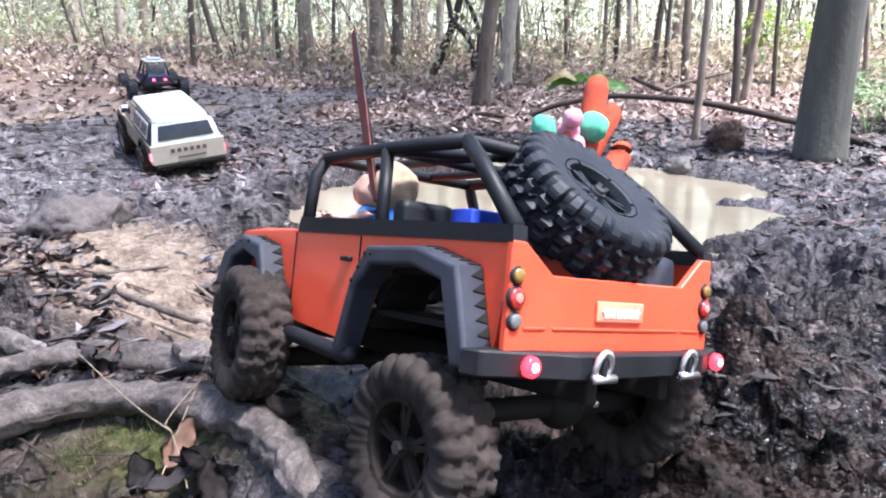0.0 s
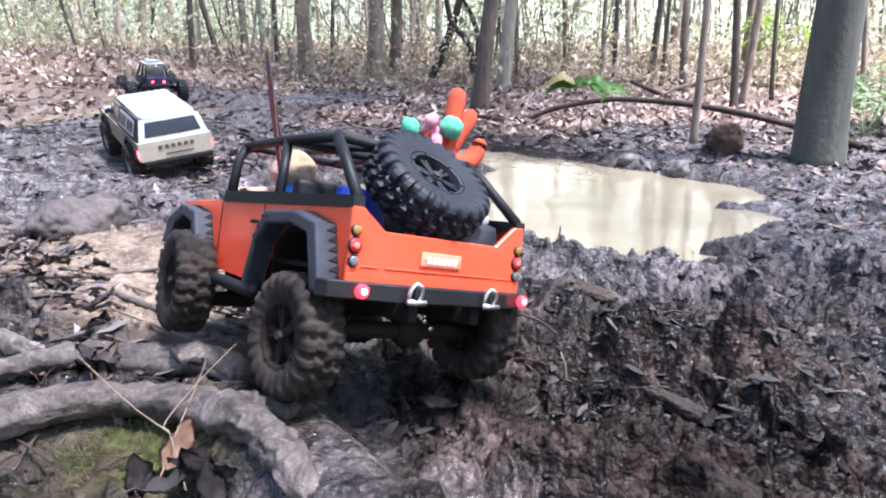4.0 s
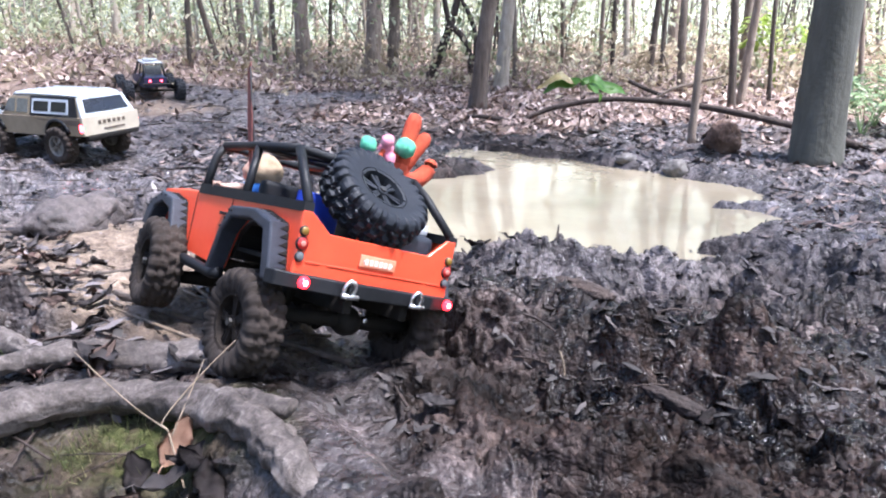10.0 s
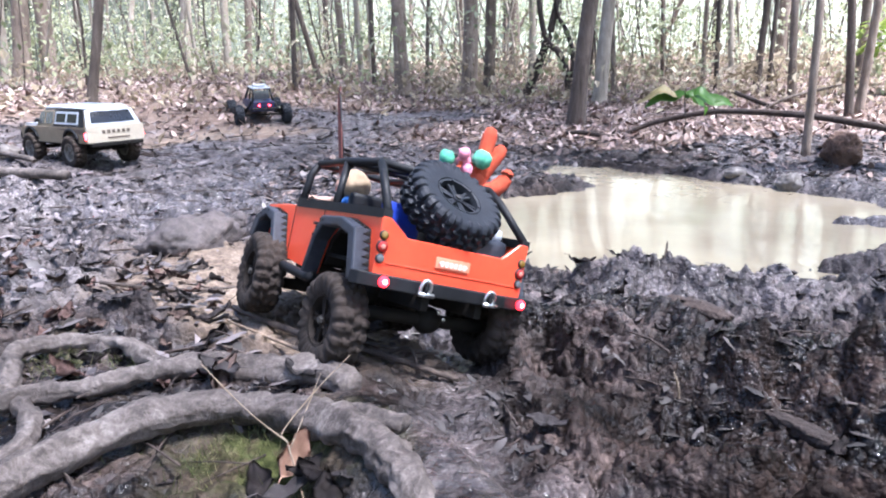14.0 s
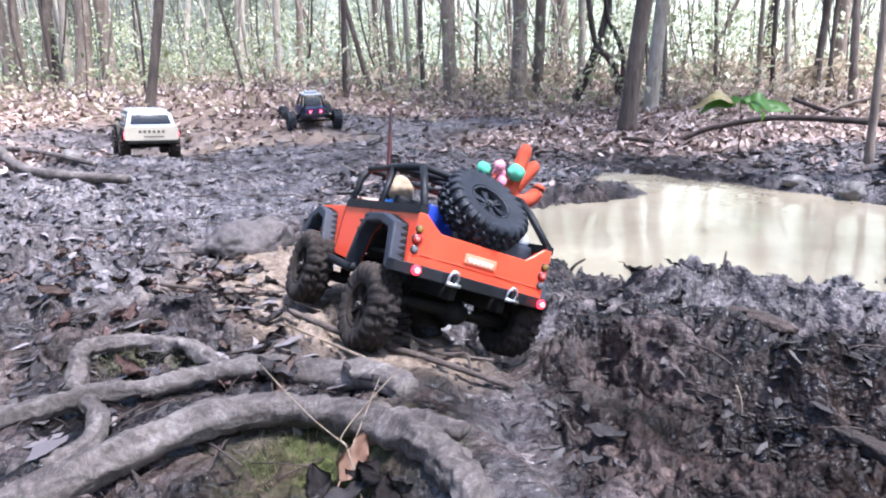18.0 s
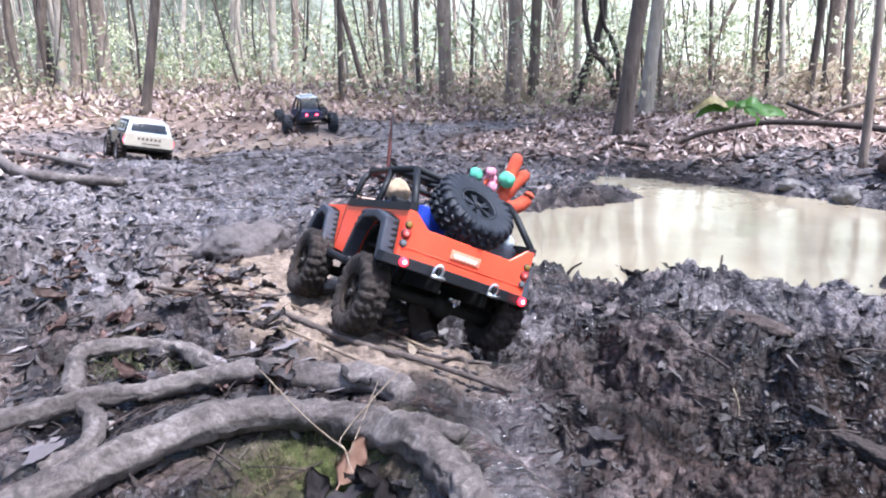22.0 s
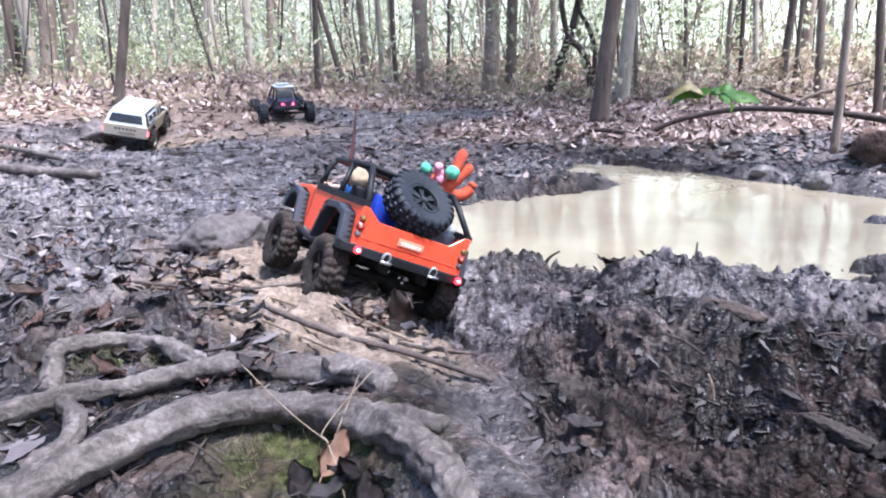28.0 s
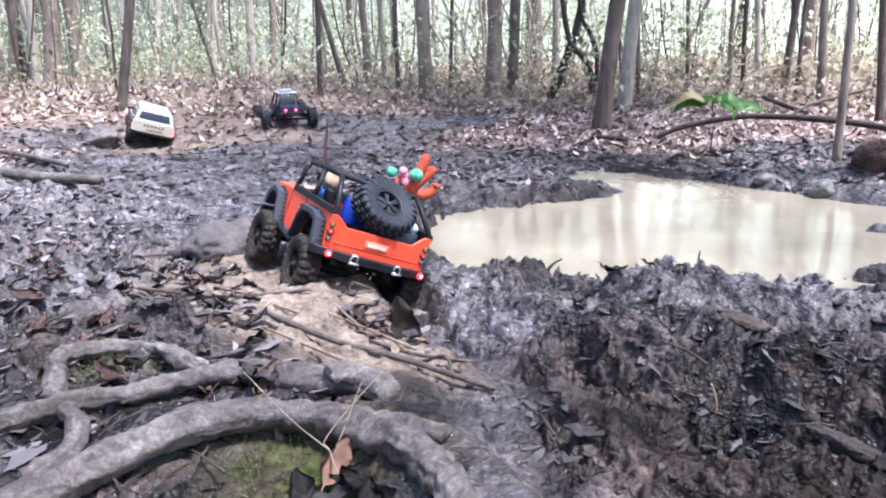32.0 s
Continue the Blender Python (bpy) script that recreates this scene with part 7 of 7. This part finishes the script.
def grass():
    """Thin grass and moss tufts under the arched root."""
    rng = random.Random(12)
    vs, fs = [], []
    for _ in range(2200):
        x, y = rng.gauss(-0.285, 0.05), rng.gauss(0.555, 0.03)
        if rng.random() < 0.22:
            x, y = rng.gauss(-0.55, 0.035), rng.gauss(0.72, 0.02)
        z = hgt_fast(x, y)
        a, l, w, b = rng.uniform(0, 6.28), rng.uniform(0.003, 0.008) + (rng.random() < 0.1) * rng.uniform(0.008, 0.026), 0.0006, rng.uniform(-0.01, 0.01)
        k = len(vs)
        vs += [(x - w * math.cos(a), y - w * math.sin(a), z), (x + w * math.cos(a), y + w * math.sin(a), z), (x + b, y + b * 0.6, z + l)]
        fs.append((k, k + 1, k + 2))
    m = leaf_material("grass_blades", ((0.0, (0.03, 0.042, 0.012)), (0.45, (0.075, 0.092, 0.028)), (0.8, (0.17, 0.16, 0.07)), (1.0, (0.34, 0.29, 0.17))), 0.6, 0.2)
    return tagged(new("grass", raw("grass", vs, fs, m)), "short mossy grass growing under the roots", "grass", kind="stuff")


def hgt_fast(x, y):
    return 0.032 * math.exp(-((x + 0.36) / 0.36) ** 2 - ((y - 0.66) / 0.22) ** 2) + 0.035 * math.exp(-((x + 0.7) / 0.4) ** 2 - ((y - 0.9) / 0.3) ** 2) - 0.002


grass()


# ---------------------------------------------------------------- what moves
ORANGE_ROWS = [
    (0, 0.0908, 0.3793, 0.0576, -10.63, 15.15, 37.32),
    (0.5, 0.0796, 0.4038, 0.0588, -11.87, 10.78, 37.42),
    (1, 0.0688, 0.4295, 0.0588, -12.18, 6.57, 38.35),
    (1.5, 0.0541, 0.4530, 0.0541, -11.15, 5.69, 38.72),
    (2, 0.0325, 0.4870, 0.0470, -9.85, 5.98, 38.88),
    (2.5, 0.0218, 0.5091, 0.0498, -10.46, 9.73, 39.47),
    (3, 0.0072, 0.5342, 0.0470, -10.52, 13.80, 39.41),
    (3.5, -0.0098, 0.5550, 0.0403, -9.69, 15.20, 38.87),
    (5.5, -0.0461, 0.5930, 0.0186, -6.54, 16.00, 39.40),
    (6, -0.0498, 0.6000, 0.0164, -6.28, 16.18, 39.71),
    (6.5, -0.0526, 0.6054, 0.0153, -6.09, 16.66, 40.00),
    (7, -0.0566, 0.6135, 0.0137, -6.12, 17.55, 40.32),
    (7.5, -0.0608, 0.6226, 0.0124, -6.06, 18.48, 40.81),
    (8, -0.0668, 0.6308, 0.0112, -5.84, 19.48, 41.08),
    (8.5, -0.0751, 0.6437, 0.0085, -5.81, 20.25, 40.86),
    (9, -0.0846, 0.6534, 0.0060, -5.60, 20.90, 40.38),
    (9.5, -0.0933, 0.6611, 0.0032, -5.30, 20.90, 39.90),
    (10, -0.1032, 0.6707, -0.0005, -5.15, 20.18, 39.28),
    (10.5, -0.1099, 0.6761, -0.0042, -4.64, 19.61, 38.66),
    (11, -0.1099, 0.6732, -0.0028, -4.74, 19.80, 38.66),
    (11.5, -0.1111, 0.6733, -0.0028, -4.68, 19.67, 38.79),
    (12, -0.1154, 0.6823, -0.0047, -4.66, 19.03, 38.75),
    (12.5, -0.1180, 0.6863, -0.0044, -4.66, 18.64, 38.62),
    (13, -0.1237, 0.6975, -0.0032, -5.19, 18.50, 38.46),
    (13.5, -0.1317, 0.7099, -0.0016, -5.57, 18.63, 38.31),
    (14, -0.1418, 0.7273, -0.0009, -6.17, 19.38, 38.11),
    (14.5, -0.1489, 0.7341, 0.0003, -6.79, 20.16, 37.82),
    (16.5, -0.1749, 0.7732, -0.0047, -6.76, 21.78, 37.35),
    (17, -0.1807, 0.7849, -0.0071, -6.76, 22.01, 37.35),
    (17.5, -0.1870, 0.7947, -0.0094, -6.51, 21.97, 36.73),
    (18, -0.1929, 0.8024, -0.0087, -7.05, 22.86, 36.54),
    (18.5, -0.2004, 0.8154, -0.0092, -7.38, 23.83, 35.91),
    (19, -0.2106, 0.8265, -0.0109, -7.52, 24.97, 34.97),
    (19.5, -0.2123, 0.8310, -0.0101, -7.74, 25.55, 34.46),
    (20, -0.2140, 0.8360, -0.0121, -7.18, 25.73, 34.56),
    (20.5, -0.2139, 0.8357, -0.0119, -7.16, 25.67, 34.52),
    (21, -0.2156, 0.8386, -0.0134, -6.94, 25.84, 34.71),
    (21.5, -0.2180, 0.8473, -0.0139, -7.08, 25.21, 34.38),
    (22, -0.2239, 0.8597, -0.0136, -7.71, 25.19, 33.83),
    (22.5, -0.2310, 0.8737, -0.0158, -7.69, 25.18, 33.62),
    (23, -0.2353, 0.8820, -0.0180, -7.52, 25.04, 33.11),
    (23.5, -0.2371, 0.8855, -0.0190, -7.34, 24.94, 32.97),
    (24, -0.2390, 0.8908, -0.0204, -7.16, 24.17, 32.22),
    (24.5, -0.2441, 0.9035, -0.0227, -6.58, 23.17, 32.03),
    (25, -0.2526, 0.9205, -0.0235, -6.58, 22.86, 31.82),
    (25.5, -0.2645, 0.9409, -0.0258, -6.64, 23.81, 32.21),
    (27.5, -0.3029, 1.0222, -0.0470, -3.30, 25.16, 34.31),
    (28, -0.3132, 1.0444, -0.0549, -1.74, 25.03, 34.81),
    (28.5, -0.3219, 1.0607, -0.0590, -1.39, 24.31, 34.37),
    (29, -0.3335, 1.0780, -0.0620, -1.27, 24.64, 33.96),
    (29.5, -0.3413, 1.0931, -0.0632, -1.19, 24.38, 33.82),
    (30, -0.3501, 1.1027, -0.0633, -0.78, 24.02, 34.13),
    (30.5, -0.3599, 1.1218, -0.0678, -0.34, 23.40, 34.21),
    (31, -0.3778, 1.1482, -0.0772, 1.61, 22.84, 35.09),
    (31.5, -0.3937, 1.1692, -0.0815, 3.22, 23.23, 36.58),
    (32, -0.4045, 1.1823, -0.0794, 2.64, 22.26, 36.82),
]
PICKUP_ROWS = [
    (0, -0.744, 2.123, 0.035, 32, -5, 10),
    (1, -0.755, 2.121, 0.043, 28, -3, 10),
    (3, -0.763, 2.117, 0.042, 28, -3, 10),
    (5.5, -0.787, 2.104, 0.074, 50, -14, 3),
    (6.5, -0.816, 2.124, 0.074, 52, -15, 2),
    (7.5, -0.865, 2.171, 0.082, 56, -13, 1),
    (8.5, -0.912, 2.216, 0.104, 59, -7, 0),
    (9.5, -0.993, 2.252, 0.092, 62, -3, 0),
    (10.5, -1.049, 2.292, 0.1, 68, -2, 0),
    (11.5, -1.135, 2.341, 0.11, 73, 0, 0),
    (12.5, -1.273, 2.362, 0.135, 73, 0, 0),
    (13.5, -1.402, 2.384, 0.122, 68, 0, 0),
    (14.5, -1.544, 2.395, 0.141, 51, 1, 0),
    (16.5, -1.748, 2.709, 0.128, 37, 0, 0),
    (17.5, -1.774, 2.738, 0.121, 38, 2, 0),
    (18.5, -1.826, 2.791, 0.113, 40, 5, 0),
    (19.5, -1.882, 2.865, 0.086, 42, 11, 0),
    (20.5, -1.905, 2.933, 0.082, 43, 12, 0),
    (21.5, -1.953, 2.981, 0.084, 43, 12, 0),
    (22.5, -1.995, 3.051, 0.068, 42, 11, 0),
    (23.5, -2.056, 3.12, 0.074, 34, 11, 0),
    (24.5, -2.083, 3.146, 0.065, 31, 12, 1),
    (25.5, -2.083, 3.247, 0.045, 22, 10, 5),
    (27.5, -2.146, 3.346, 0.056, 17, 12, 9),
    (28.5, -2.172, 3.371, 0.06, 17, 11, 10),
    (29.5, -2.197, 3.455, 0.051, 16, 9, 11),
    (30.5, -2.23, 3.472, 0.071, 16, 6, 10),
    (31.2, -2.175, 3.44, 0.082, 24, 8, 4),
    (32, -2.19, 3.6, 0.072, 34, 17, 5),
]


def motions():
    walk(truck, [(t, pose(x, y, z, rx, ry, rz)) for t, x, y, z, rx, ry, rz in ORANGE_ROWS])
    # the wheels roll with the way gone, slip a little, and ride up and down on the axles
    gone, last, rows = 0.0, None, []
    for t, x, y, z, rx, ry, rz in ORANGE_ROWS:
        if last is not None:
            gone += math.dist((x, y), last)
        last = (x, y)
        rows.append((t, math.degrees(gone / RT)))
    ride = (  # height of the four hubs over the truck's base, time by time, and how far the front wheels are steered
        (0, 0.075, 0.098, 0.113, 0.1, -8), (2, 0.09, 0.098, 0.112, 0.1, -8), (6, 0.084, 0.1, 0.109, 0.1, -9), (9, 0.079, 0.101, 0.107, 0.1, -9), (14, 0.077, 0.105, 0.102, 0.102, -5),
        (20, 0.075, 0.108, 0.097, 0.105, 0), (25, 0.08, 0.106, 0.092, 0.105, 1), (30, 0.0875, 0.103, 0.085, 0.105, 2), (32, 0.088, 0.102, 0.085, 0.105, 2))
    cols = list(zip(*ride))
    for k, (w, x0, y0) in enumerate(zip(truck_wheels, (-0.105, 0.102, -0.115, 0.105), (0.05, 0.052, 0.271, 0.271))):
        keys = []
        for t, turn in rows:
            z = float(np.interp(t, cols[0], cols[1 + k]))
            steer = float(np.interp(t, cols[0], cols[5])) if k > 1 else 0.0
            keys.append((t, pose(x0, y0, z, 0, 0, steer) @ pose(0, 0, 0, -turn, 0, 0)))
        walk(w, keys)
    walk(pickup, [(t, pose(x, y, z - 0.09, pitch, roll, yaw)) for t, x, y, z, yaw, roll, pitch in PICKUP_ROWS])
    gone, last, rows = 0.0, None, []
    for t, x, y, z, yaw, roll, pitch in PICKUP_ROWS:
        if last is not None:
            gone += math.dist((x, y), last)
        last = (x, y)
        rows.append((t, math.degrees(gone / 0.058)))
    for w, (x0, y0) in zip(pickup_wheels, ((-0.1, 0.102), (0.1, 0.102), (-0.1, 0.395), (0.1, 0.395))):
        walk(w, [(t, pose(x0, y0, 0.056, -turn, 0, 0)) for t, turn in rows])


motions()
